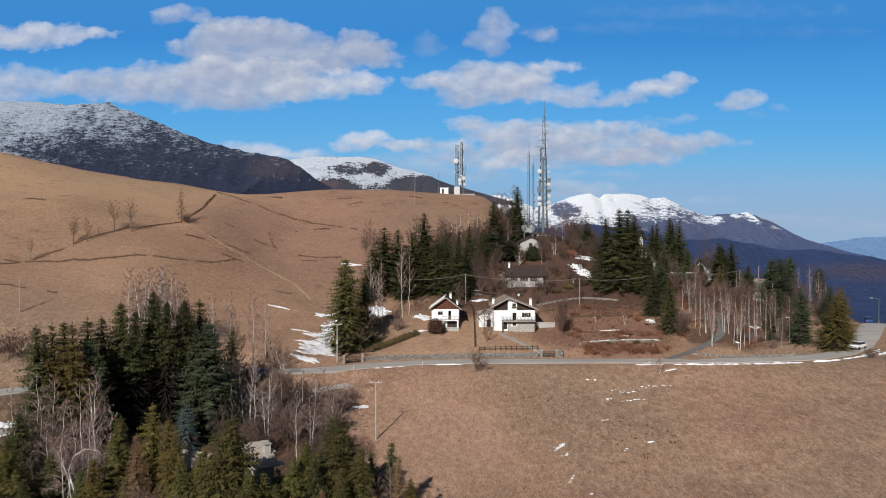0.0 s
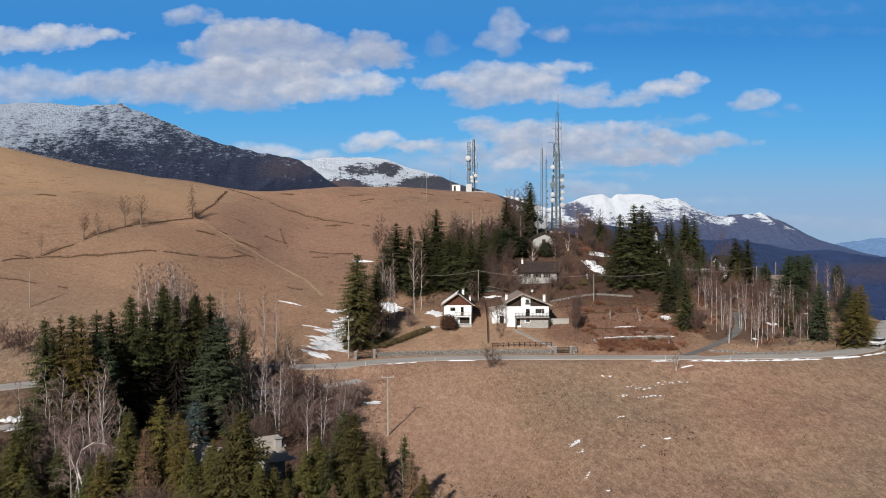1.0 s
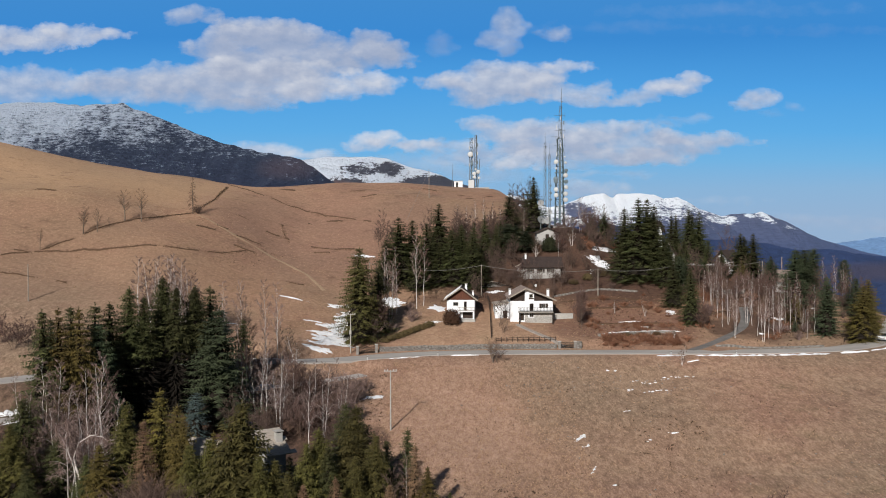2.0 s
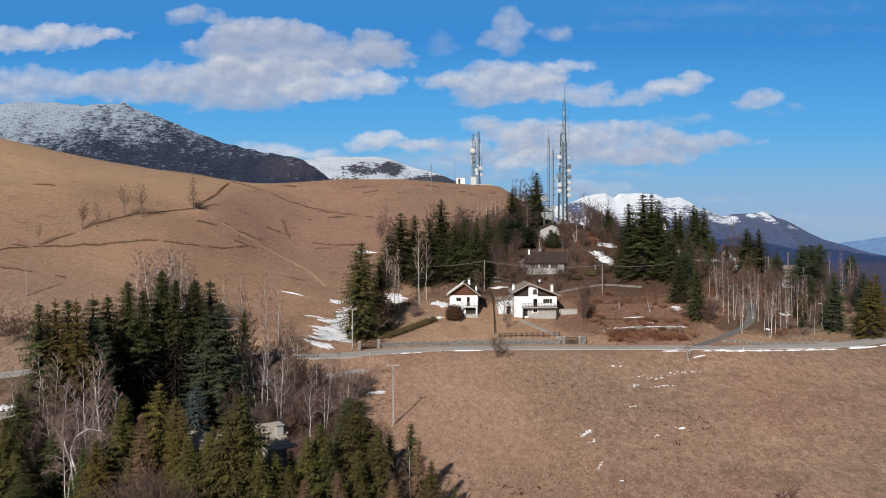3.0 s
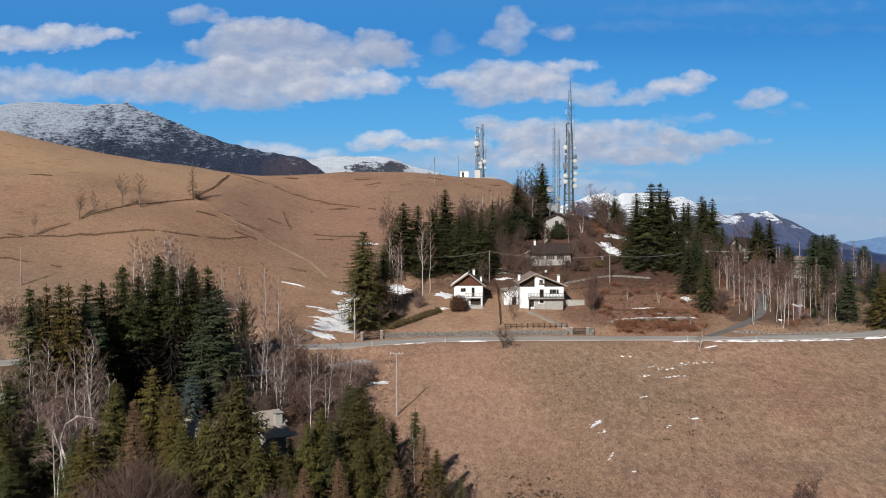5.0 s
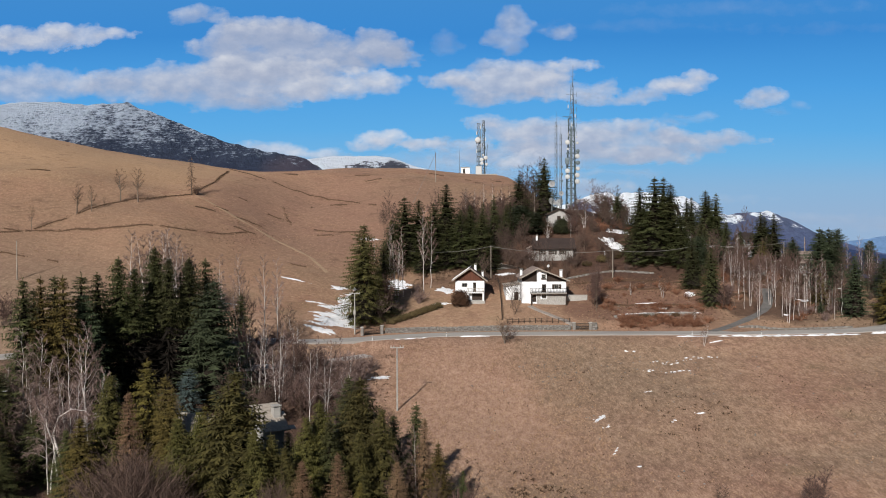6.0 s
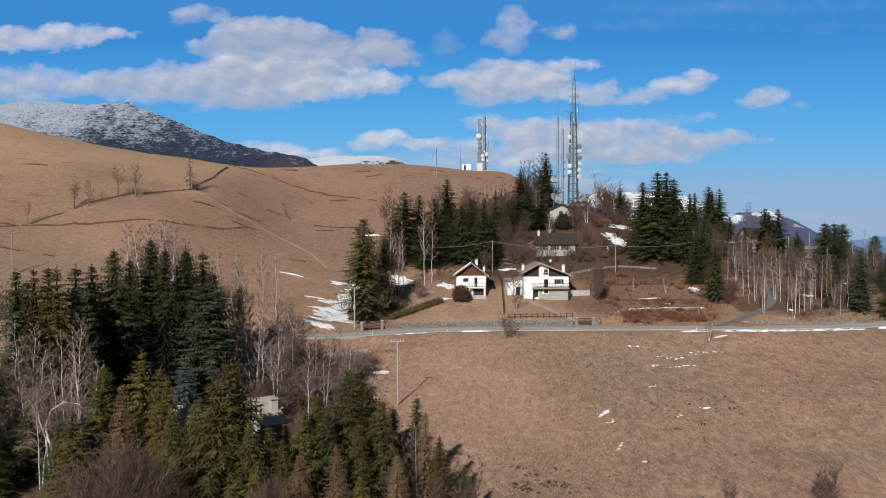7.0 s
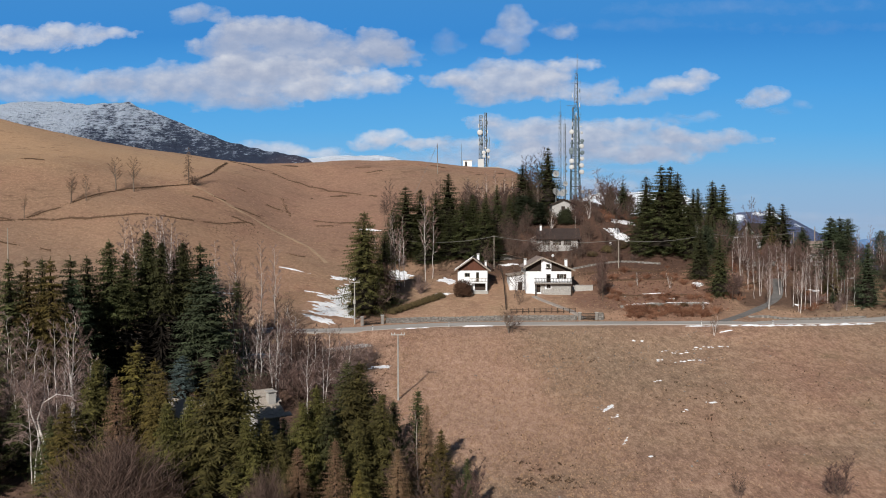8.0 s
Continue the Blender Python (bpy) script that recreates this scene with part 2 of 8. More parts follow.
# ---- terrain: cross-sections of the hillside, from the valley meadow up to the ridge ----
SECTIONS = {
    -160: ((0, -16), (60, -10), (110, 0), (150, 10), (190, 22), (230, 36.5), (266, 48.6), (284, 52.2), (300, 51.6), (340, 48), (430, 42)),
    -100: ((0, -16), (60, -12), (110, -4), (150, 5), (180, 14), (195, 19), (223, 31), (260, 37.3), (290, 39.9), (312, 41.2), (340, 40.2), (430, 34)),
    -70: ((0, -16), (60, -13), (110, -7), (140, 0), (165, 5), (185, 10), (205, 19.5), (230, 26), (260, 31.6), (293, 36.2), (340, 36), (430, 32)),
    -42: ((0, -16), (60, -14), (110, -9.5), (140, -4.5), (165, 1), (190, 5), (217, 12.5), (239, 17), (265, 25), (293, 35.5), (315, 38.5), (345, 38), (430, 33)),
    -18: ((0, -16), (60, -14), (100, -12.5), (128, -9.5), (144, -6.5), (160, -3.4), (168, -2.4), (176, -2.2), (191, 1.2), (205, 4.5), (225, 11), (250, 20), (285, 33.5), (312, 38), (345, 38.6), (430, 34)),
    8: ((0, -16), (60, -14.5), (100, -12.7), (120, -11.4), (136, -9.6), (150, -7.2), (163, -3.6), (168, -2.5), (176, -2.3), (191, 1.8), (205, 5), (213, 6.8), (222, 10.5), (232, 14.5), (250, 20), (285, 30.5), (320, 36), (345, 38), (370, 36), (430, 22)),
    17: ((0, -16), (60, -14.7), (100, -12.6), (120, -11.1), (136, -9.2), (157, -5.4), (168, -2.5), (176, -2.3), (191, 1.5), (205, 5), (213, 8.2), (219, 10.4), (224, 12.5), (232, 17.8), (250, 21.5), (285, 30), (320, 35.5), (345, 37), (370, 34), (430, 15)),
    30: ((0, -17), (60, -15), (100, -12.5), (120, -10.7), (130, -9), (157, -4.9), (168, -2.4), (176, -2.2), (190, 1), (205, 5.5), (213, 9), (219, 10.6), (224, 13), (232, 18.3), (251, 22.5), (270, 22.5), (300, 22), (340, 14), (430, -20)),
    60: ((0, -17), (60, -15), (100, -11.5), (130, -7.5), (148, -5.3), (160, -3.6), (168, -2), (176, -1.8), (190, 1.6), (200, 5), (215, 9), (235, 12.5), (255, 13), (290, 4), (360, -25), (430, -50)),
    85: ((0, -17), (60, -14), (100, -10), (143, -5), (160, -2.6), (168, -1.6), (176, -1.4), (190, 0.2), (210, 5.5), (225, 8), (240, 6), (290, -10), (360, -45), (430, -70)),
    115: ((0, -17), (60, -13), (100, -9), (143, -4), (160, -2), (168, -1.5), (200, -1.2), (236, -1.2), (260, -6), (300, -25), (360, -55), (430, -80)),
    160: ((0, -16), (100, -9), (143, -6), (168, -6), (200, -12), (260, -30), (430, -90)),
}


def axis(lo, hi, step, far):
    """Even steps from lo to hi, growing outwards to -far and far."""
    inner = list(np.arange(lo, hi + 0.1, step))
    up, down, s = [hi], [lo], step
    while up[-1] < far:
        s *= 1.3
        up.append(up[-1] + s)
        down.append(down[-1] - s)
    return np.array(down[:0:-1] + inner + up[1:])


GX, GY = axis(-180, 160, 2, 4700), axis(20, 430, 2, 4700)


def heights():
    stations = np.array(sorted(SECTIONS), float)
    columns = []
    for s in sorted(SECTIONS):
        ys, zs = zip(*SECTIONS[s])
        columns.append(np.interp(GY, ys, zs))
    columns = np.array(columns)
    grid = np.empty((len(GX), len(GY)))
    for i, x in enumerate(np.clip(GX, stations[0], stations[-1])):
        k = min(np.searchsorted(stations, x, side="right") - 1, len(stations) - 2)
        f = (x - stations[k]) / (stations[k + 1] - stations[k])
        f = f * f * (3 - 2 * f) * 0.5 + f * 0.5
        grid[i] = columns[k] * (1 - f) + columns[k + 1] * f
    for _ in range(4):
        p = np.pad(grid, 1, mode="edge")
        grid = (p[:-2, 1:-1] + p[2:, 1:-1] + p[1:-1, :-2] + p[1:-1, 2:] + 2 * grid) / 6
    # the land falls away to the valleys beyond the ridge and on both sides
    out = np.maximum(np.maximum(GX[:, None] - 160, -180 - GX[:, None]) , np.maximum(GY[None, :] - 430, 20 - GY[None, :]))
    return grid - 260 * (1 - np.exp(-np.maximum(out, 0) / 500))


GZ = heights()


def ground(x, y):
    """The terrain's height at x, y."""
    i = int(np.clip(np.searchsorted(GX, x) - 1, 0, len(GX) - 2))
    j = int(np.clip(np.searchsorted(GY, y) - 1, 0, len(GY) - 2))
    u, v = (x - GX[i]) / (GX[i + 1] - GX[i]), (y - GY[j]) / (GY[j + 1] - GY[j])
    return float((GZ[i, j] * (1 - u) + GZ[i + 1, j] * u) * (1 - v) + (GZ[i, j + 1] * (1 - u) + GZ[i + 1, j + 1] * u) * v)


# ---- the sheet of ground ----
ROAD = ((-72, 134), (-60, 142), (-46, 152), (-36, 157), (-27, 161), (-20, 166), (-13, 170.5), (-5, 173), (5, 174.2), (25, 174.2), (45, 173), (60, 172.3), (72, 173.2), (80, 176.5), (87, 183), (93, 192), (100, 204), (108, 217), (114, 232), (116, 250))
LANE = ((-17, 157.5), (-22, 153.5), (-29, 148.5), (-38, 143), (-50, 134), (-64, 123), (-78, 112))
DRIVE = ((44, 174.2), (48, 177.2), (53.5, 181.6), (58.5, 186), (61.5, 192), (63, 199))


def polyline(points, step=1.0):
    """Even, rounded steps along a line of points."""
    p = np.array(points, float)
    s = np.concatenate(([0], np.cumsum(np.hypot(*np.diff(p, axis=0).T))))
    q = np.arange(0, s[-1], step)
    xs, ys = np.interp(q, s, p[:, 0]), np.interp(q, s, p[:, 1])
    for _ in range(int(8 / step)):
        xs[1:-1], ys[1:-1] = (xs[:-2] + xs[2:] + 2 * xs[1:-1]) / 4, (ys[:-2] + ys[2:] + 2 * ys[1:-1]) / 4
    return np.column_stack((xs, ys))


def level_for(points, half, lift=0.0):
    """Levels the terrain across a way, and gives the way's line with its heights."""
    line = polyline(points)
    zs = np.array([ground(x, y) for x, y in line])
    for _ in range(60):
        zs[1:-1] = (zs[:-2] + zs[2:] + zs[1:-1]) / 3
    zs = zs + lift
    for i in np.where((GX > line[:, 0].min() - 9) & (GX < line[:, 0].max() + 9))[0]:
        for j in np.where((GY > line[:, 1].min() - 9) & (GY < line[:, 1].max() + 9))[0]:
            d = np.hypot(line[:, 0] - GX[i], line[:, 1] - GY[j])
            k = int(d.argmin())
            if d[k] < half + 4.5:
                f = min(1.0, max(0.0, (half + 4.5 - d[k]) / 3.0))
                GZ[i, j] = GZ[i, j] * (1 - f) + (zs[k] - 0.12) * f
    return np.column_stack((line, zs))


def ribbon(name, line, half, material, label, category, wobble=0.0):
    """A paved strip with a small thickness along a line."""
    tan = np.gradient(line[:, :2], axis=0)
    tan /= np.hypot(*tan.T)[:, None]
    side = np.column_stack((tan[:, 1], -tan[:, 0]))
    verts, faces = [], []
    for k, (p, s) in enumerate(zip(line, side)):
        for o, dz in ((-1, -0.45), (-1, 0.0), (-0.5, 0.04), (0.5, 0.04), (1, 0.0), (1, -0.45)):
            w = half * o + (math.copysign(wobble, o) * noise.noise((k * 0.21, o * 9, 3)) if abs(o) == 1 else 0)
            verts.append((p[0] + s[0] * w, p[1] + s[1] * w, p[2] + dz))
        if k:
            b = 6 * k
            faces += [(b - 6 + i, b - 5 + i, b + 1 + i, b + i) for i in range(5)]
    return tagged(link_mesh(name, verts, faces, material), label, category, kind="structure")


road_line = level_for(ROAD, 3.0)
lane_line = level_for(LANE, 1.8)
drive_line = level_for(DRIVE, 1.5)


def roughness(x, y):
    """Terracettes and hummocks on the slopes."""
    a = 0.35 * noise.noise((x * 0.07, y * 0.07, 1.0)) + 0.16 * noise.noise((x * 0.22, y * 0.3, 5.0))
    if x < -20 and y > 175:   # swales running down the pasture
        a += 0.9 * min(1.0, (-20 - x) / 20) * min(1.0, (y - 175) / 20) * max(0.0, min(1.0, (268 - y) / 40)) * noise.noise((x * 0.045 + y * 0.018, y * 0.02, 8.0))
    return a


near = (GX[:, None] > -190) & (GX[:, None] < 170) & (GY[None, :] > 10) & (GY[None, :] < 440)
way = np.vstack((road_line, lane_line, drive_line))
for i in range(len(GX)):
    for j in range(len(GY)):
        if near[i, j]:
            d = np.hypot(way[:, 0] - GX[i], way[:, 1] - GY[j]).min()
            GZ[i, j] += roughness(GX[i], GY[j]) * min(1.0, max(0.0, (d - 5) / 6))
verts = [(x, y, GZ[i, j]) for i, x in enumerate(GX) for j, y in enumerate(GY)]
W = len(GY)
faces = [(i * W + j, (i + 1) * W + j, (i + 1) * W + j + 1, i * W + j + 1) for i in range(len(GX) - 1) for j in range(W - 1)]
tagged(link_mesh("ground", verts, faces, M_MEADOW, smooth=True), "hillside of dry tan winter grass with reddish patches", "ground", kind="structure")
M_DRIVE = plain("dark_asphalt", (0.145, 0.138, 0.132), 0.9, vary=0.3, scale=0.7, bump=0.01)
ribbon("road", road_line, 2.7, M_ASPHALT, "grey worn asphalt country road along the slope", "road", 0.15)
ribbon("road_lane", lane_line, 1.5, M_ASPHALT, "narrow grey lane below the road among shrubs", "road", 0.3)
ribbon("road_drive", drive_line, 0.95, M_DRIVE, "narrow paved drive climbing from the road", "road", 0.25)
PATH = ((12.6, 190.0), (14.6, 187.0), (17.5, 183.6), (20.2, 181.0), (21.6, 179.2))
path_line = polyline(PATH, 0.8)
path_line = np.column_stack((path_line, [ground(x, y) + 0.08 for x, y in path_line]))
M_GRAVEL = plain("grey_gravel", (0.30, 0.265, 0.235), 0.95, vary=0.3, scale=2.0, bump=0.02)
ribbon("path", path_line, 0.65, M_GRAVEL, "narrow grey gravel path from the chalet to the gate", "path", 0.2)
TRACK = ((-67.4, 231.5), (-58.3, 227.4), (-50.1, 225.0), (-41.7, 219.6), (-35.0, 213.0), (-31.0, 206.7))
track_line = polyline(TRACK, 1.0)
track_line = np.column_stack((track_line, [ground(x, y) + 0.03 for x, y in track_line]))
M_TRACK = plain("trodden_pale_grass", (0.32, 0.225, 0.145), 0.95, vary=0.22, scale=0.9, bump=0.04)
ribbon("path_track", track_line, 0.42, M_TRACK, "pale trodden cattle track over the pasture", "path", 0.7)


# ---- distant mountains ----
def hazed_rock_material(name, low, mid, rock, white, snow_line, fade, cover=0.0, west=None, soft=0.12, relief=45.0, warm=None, bare=(), drifts=()):
    """Forest below, rock above, and snow that thins out downwards along ledges and gullies, the blue haze of distance
    mixed into the base colours; bare names ovals (x, z, rx, rz) kept clear of snow, drifts those that hold it.
    """
    m = Mat(name, 0.95)
    p = m.n("SeparateXYZ", Vector=m.pos())
    broad = m.noise(0.0035, 5, 0.6)
    broken = m.noise(0.013, 12, 0.72, stretch=(1, 0.5, 1.3))
    ledges = m.noise(0.075, 8, 0.72, stretch=(0.42, 0.3, 1.5))
    grains = m.noise(0.12, 6, 0.7, stretch=(0.8, 0.3, 1.0))
    h = m.n("MapRange", Value=p.outputs["Z"])
    h.clamp = False
    m.put(h, "From Min", snow_line), m.put(h, "From Max", snow_line + fade)
    f = m.math("ADD", h.outputs[0], cover)
    for tex, amount in ((broad, 1.6), (broken, 2.6), (ledges, 3.4), (grains, 2.0)):
        f = m.math("ADD", f, m.math("MULTIPLY", m.math("SUBTRACT", tex, 0.5), amount))
    if west:
        side = m.n("MapRange", Value=p.outputs["X"])
        m.put(side, "From Min", west[0]), m.put(side, "From Max", west[1]), m.put(side, "To Min", west[2]), m.put(side, "To Max", west[3])
        f = m.math("ADD", f, side.outputs[0])
    for cx, cz, rx, rz, gain in [q + (-1.3,) for q in bare] + [q + (0.85,) for q in drifts]:
        a = m.math("POWER", m.math("MULTIPLY", m.math("SUBTRACT", p.outputs["X"], cx), 1 / rx), 2.0)
        b = m.math("POWER", m.math("MULTIPLY", m.math("SUBTRACT", p.outputs["Z"], cz), 1 / rz), 2.0)
        f = m.math("ADD", f, m.math("MULTIPLY", m.ramp(m.math("ADD", a, b), (0.2, 1.0), (1.2, 0.0)), gain))
    snow = m.ramp(f, (0.5 - soft, 0.0), (0.5 + soft, 1.0))
    g = m.n("MapRange", Value=m.math("ADD", p.outputs["Z"], m.math("MULTIPLY", m.math("SUBTRACT", broken, 0.5), 200.0)))
    m.put(g, "From Min", snow_line - 260), m.put(g, "From Max", snow_line + 20)
    body = m.mix(g.outputs[0], m.mix(broken, low, tuple(c * 1.6 for c in low)), m.mix(broken, mid, rock))
    body = m.mix(m.ramp(ledges, (0.35, 0.45), (0.62, 0.0)), body, tuple(c * 0.5 for c in low))
    if warm:
        cx, cz, rx, rz, tint = warm
        a = m.math("POWER", m.math("MULTIPLY", m.math("SUBTRACT", p.outputs["X"], cx), 1 / rx), 2.0)
        b = m.math("POWER", m.math("MULTIPLY", m.math("SUBTRACT", p.outputs["Z"], cz), 1 / rz), 2.0)
        body = m.mix(m.ramp(m.math("ADD", a, b), (0.1, 0.8), (1.2, 0.0)), body, tint)
    m.color(m.mix(snow, body, white))
    m.bump(m.math("ADD", broken, m.math("MULTIPLY", ledges, 0.4)), 1.0, relief)
    return m.m


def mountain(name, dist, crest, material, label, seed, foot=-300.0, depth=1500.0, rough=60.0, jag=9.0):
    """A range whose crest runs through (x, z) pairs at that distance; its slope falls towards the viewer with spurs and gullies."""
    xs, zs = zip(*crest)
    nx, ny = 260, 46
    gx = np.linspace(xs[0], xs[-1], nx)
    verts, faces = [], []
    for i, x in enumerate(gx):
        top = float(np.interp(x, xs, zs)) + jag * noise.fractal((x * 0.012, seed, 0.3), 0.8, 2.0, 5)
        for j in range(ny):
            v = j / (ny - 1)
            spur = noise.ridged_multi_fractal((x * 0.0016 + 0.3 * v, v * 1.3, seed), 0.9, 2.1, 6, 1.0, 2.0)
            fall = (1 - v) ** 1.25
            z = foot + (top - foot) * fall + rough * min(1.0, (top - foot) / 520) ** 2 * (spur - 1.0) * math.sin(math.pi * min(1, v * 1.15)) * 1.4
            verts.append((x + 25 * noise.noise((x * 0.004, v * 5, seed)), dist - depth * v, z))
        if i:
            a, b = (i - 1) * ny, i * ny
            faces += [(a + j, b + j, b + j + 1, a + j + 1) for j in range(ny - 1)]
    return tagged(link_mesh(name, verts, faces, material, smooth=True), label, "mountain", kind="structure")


# distance haze is painted in: rock, forest and snow tones are shifted to blue
M_PEAK = hazed_rock_material("rocky_peak_with_thin_snow", (0.021, 0.029, 0.060), (0.029, 0.042, 0.078), (0.045, 0.064, 0.106), (0.41, 0.48, 0.58), 425, 330, 0.0, (-1500.0, -2250.0, -0.05, 0.75), 0.36, warm=(-820, 330, 170, 80, (0.070, 0.058, 0.080)))
M_SADDLE = hazed_rock_material("snowy_saddle", (0.075, 0.062, 0.082), (0.050, 0.058, 0.085), (0.085, 0.09, 0.115), (0.62, 0.68, 0.76), 250, 100, 0.35, None, 0.16, warm=(-640, 250, 150, 34, (0.14, 0.095, 0.095)), bare=((-470, 350, 150, 56), (-330, 345, 70, 60), (-80, 250, 230, 66), (-560, 240, 140, 44), (120, 180, 220, 100)))
M_RANGE = hazed_rock_material("snow_capped_range", (0.066, 0.098, 0.208), (0.112, 0.130, 0.215), (0.145, 0.158, 0.232), (0.86, 0.89, 0.92), 92, 110, 0.08, (850.0, 1400.0, 0.85, -0.06), 0.22, relief=38.0,
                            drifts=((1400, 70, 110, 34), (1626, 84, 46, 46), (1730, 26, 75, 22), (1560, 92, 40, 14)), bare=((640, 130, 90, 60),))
M_FOREHILL = hazed_rock_material("dark_forested_foothill", (0.030, 0.055, 0.142), (0.060, 0.076, 0.152), (0.074, 0.082, 0.140), (0.06, 0.07, 0.12), 2900, 100, -9.0, warm=(1500, -130, 260, 36, (0.085, 0.078, 0.125)))
M_HAZE = hazed_rock_material("blue_hazy_ridge", (0.085, 0.155, 0.275), (0.095, 0.165, 0.285), (0.105, 0.175, 0.295), (0.1, 0.17, 0.29), 2900, 100, -9.0, relief=4.0)

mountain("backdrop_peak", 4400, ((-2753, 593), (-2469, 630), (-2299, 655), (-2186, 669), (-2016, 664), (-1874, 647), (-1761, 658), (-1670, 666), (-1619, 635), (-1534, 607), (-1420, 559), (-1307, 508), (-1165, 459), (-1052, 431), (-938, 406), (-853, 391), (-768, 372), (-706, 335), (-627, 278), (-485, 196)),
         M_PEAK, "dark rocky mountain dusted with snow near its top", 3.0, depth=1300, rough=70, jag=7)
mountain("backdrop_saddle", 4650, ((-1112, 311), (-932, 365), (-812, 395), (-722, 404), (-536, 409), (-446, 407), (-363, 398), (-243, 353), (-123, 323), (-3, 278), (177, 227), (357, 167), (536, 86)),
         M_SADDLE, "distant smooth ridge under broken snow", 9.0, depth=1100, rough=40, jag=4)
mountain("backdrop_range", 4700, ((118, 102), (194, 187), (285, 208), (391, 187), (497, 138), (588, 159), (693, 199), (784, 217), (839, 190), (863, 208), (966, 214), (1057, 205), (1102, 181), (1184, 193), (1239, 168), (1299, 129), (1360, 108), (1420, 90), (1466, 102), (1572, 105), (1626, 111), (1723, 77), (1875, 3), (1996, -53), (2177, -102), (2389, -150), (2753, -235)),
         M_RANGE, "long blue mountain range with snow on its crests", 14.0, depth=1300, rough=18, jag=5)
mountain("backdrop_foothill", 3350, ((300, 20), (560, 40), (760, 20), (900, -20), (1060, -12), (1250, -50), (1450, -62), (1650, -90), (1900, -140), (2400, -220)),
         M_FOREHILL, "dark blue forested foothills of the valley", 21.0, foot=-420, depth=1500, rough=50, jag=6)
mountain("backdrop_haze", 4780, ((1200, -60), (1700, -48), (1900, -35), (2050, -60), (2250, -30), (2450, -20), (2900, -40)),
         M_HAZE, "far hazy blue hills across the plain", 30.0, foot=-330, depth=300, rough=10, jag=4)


# ---- clouds: a backdrop of cumulus banks far behind the mountains ----
K = 4850 / 1552.0      # metres on the cloud backdrop for one unit of the lists below


def cloud_material(name, puffs, cover, bright, soft, torn):
    """Heaped puffs (x, y, rx, ry) run together, with torn edges; sunlit tops and grey-mauve bases are painted into the
    glow.
    """
    m = Mat(name, 1.0)
    p = m.n("SeparateXYZ", Vector=m.pos())
    u = m.math("ADD", m.math("MULTIPLY", p.outputs["X"], 1 / K), 811.0)
    w = m.math("SUBTRACT", 407.0, m.math("MULTIPLY", m.math("SUBTRACT", p.outputs["Z"], 20.0), 1 / K))
    flat = m.n("CombineXYZ", X=u, Y=m.math("MULTIPLY", w, 1.45), Z=m.math("MULTIPLY", u, 0.0))
    lit = m.n("VectorMath", Vector=flat.outputs[0])
    lit.inputs[1].default_value = (-9.0, -20.0, 0.0)
    wide = m.n("TexNoise", Vector=flat.outputs[0], Scale=0.022, Detail=2.0)
    wv = m.n("SeparateXYZ", Vector=wide.outputs["Color"])
    x = m.math("ADD", u, m.math("MULTIPLY", m.math("SUBTRACT", wv.outputs["X"], 0.5), 34.0 * torn))
    y = m.math("ADD", w, m.math("MULTIPLY", m.math("SUBTRACT", wv.outputs["Y"], 0.5), 26.0 * torn))
    field = None
    for cx, cy, rx, ry in puffs:
        a = m.math("MULTIPLY", m.math("SUBTRACT", x, cx), 1 / rx)
        b = m.math("MULTIPLY", m.math("SUBTRACT", y, cy), 1 / ry)
        b = m.math("MULTIPLY", b, m.math("ADD", 1.0, m.math("MULTIPLY", m.math("GREATER_THAN", b, 0.0), 0.15)))
        d = m.math("SUBTRACT", 1.0, m.math("SQRT", m.math("ADD", m.math("MULTIPLY", a, a), m.math("MULTIPLY", b, b))))
        d = m.math("MULTIPLY", d, min(ry, rx) / 16.0)
        field = d if field is None else m.math("SMOOTH_MAX", field, d, 0.4)
    curl = m.n("TexNoise", Vector=flat.outputs[0], Scale=0.021, Detail=8.0, Roughness=0.58).outputs[0]
    shifted = m.n("TexNoise", Vector=lit.outputs[0], Scale=0.021, Detail=4.0, Roughness=0.45).outputs[0]
    field = m.math("ADD", field, m.math("MULTIPLY", m.math("SUBTRACT", curl, 0.41), 2.4 * torn))
    alpha = m.ramp(m.math("MULTIPLY", field, 0.5 / soft), (0.0, 0.0), (0.07, cover * 0.22), (0.24, cover * 0.66), (0.62, cover))
    alpha = m.math("MULTIPLY", alpha, m.math("ADD", 0.93, m.math("MULTIPLY", m.math("SUBTRACT", curl, 0.4), 0.35)))
    relief = m.math("MULTIPLY", m.math("SUBTRACT", curl, shifted), 0.8)
    rim = m.math("MULTIPLY", m.ramp(field, (0.0, 1.0), (0.9, 0.0)), 0.14)
    tops, bases = min(q[1] - q[3] for q in puffs), max(q[1] + q[3] for q in puffs)
    high = m.n("MapRange", Value=y)
    m.put(high, "From Min", float(tops)), m.put(high, "From Max", float(bases)), m.put(high, "To Min", 0.19), m.put(high, "To Max", -0.11)
    tone = m.math("ADD", m.math("ADD", m.math("ADD", relief, rim), high.outputs[0]), bright)
    col = m.ramp(tone, (0.05, (0.285, 0.350, 0.500)), (0.45, (0.400, 0.455, 0.590)), (0.95, (0.680, 0.705, 0.770)))
    em = m.n("Emission", Color=col, Strength=1.0)
    mx = m.n("MixShader", Fac=alpha)
    m.t.links.new(m.n("BsdfTransparent").outputs[0], mx.inputs[1]), m.t.links.new(em.outputs[0], mx.inputs[2])
    m.t.links.new(mx.outputs[0], m.t.nodes["Material Output"].inputs["Surface"])
    return m.m


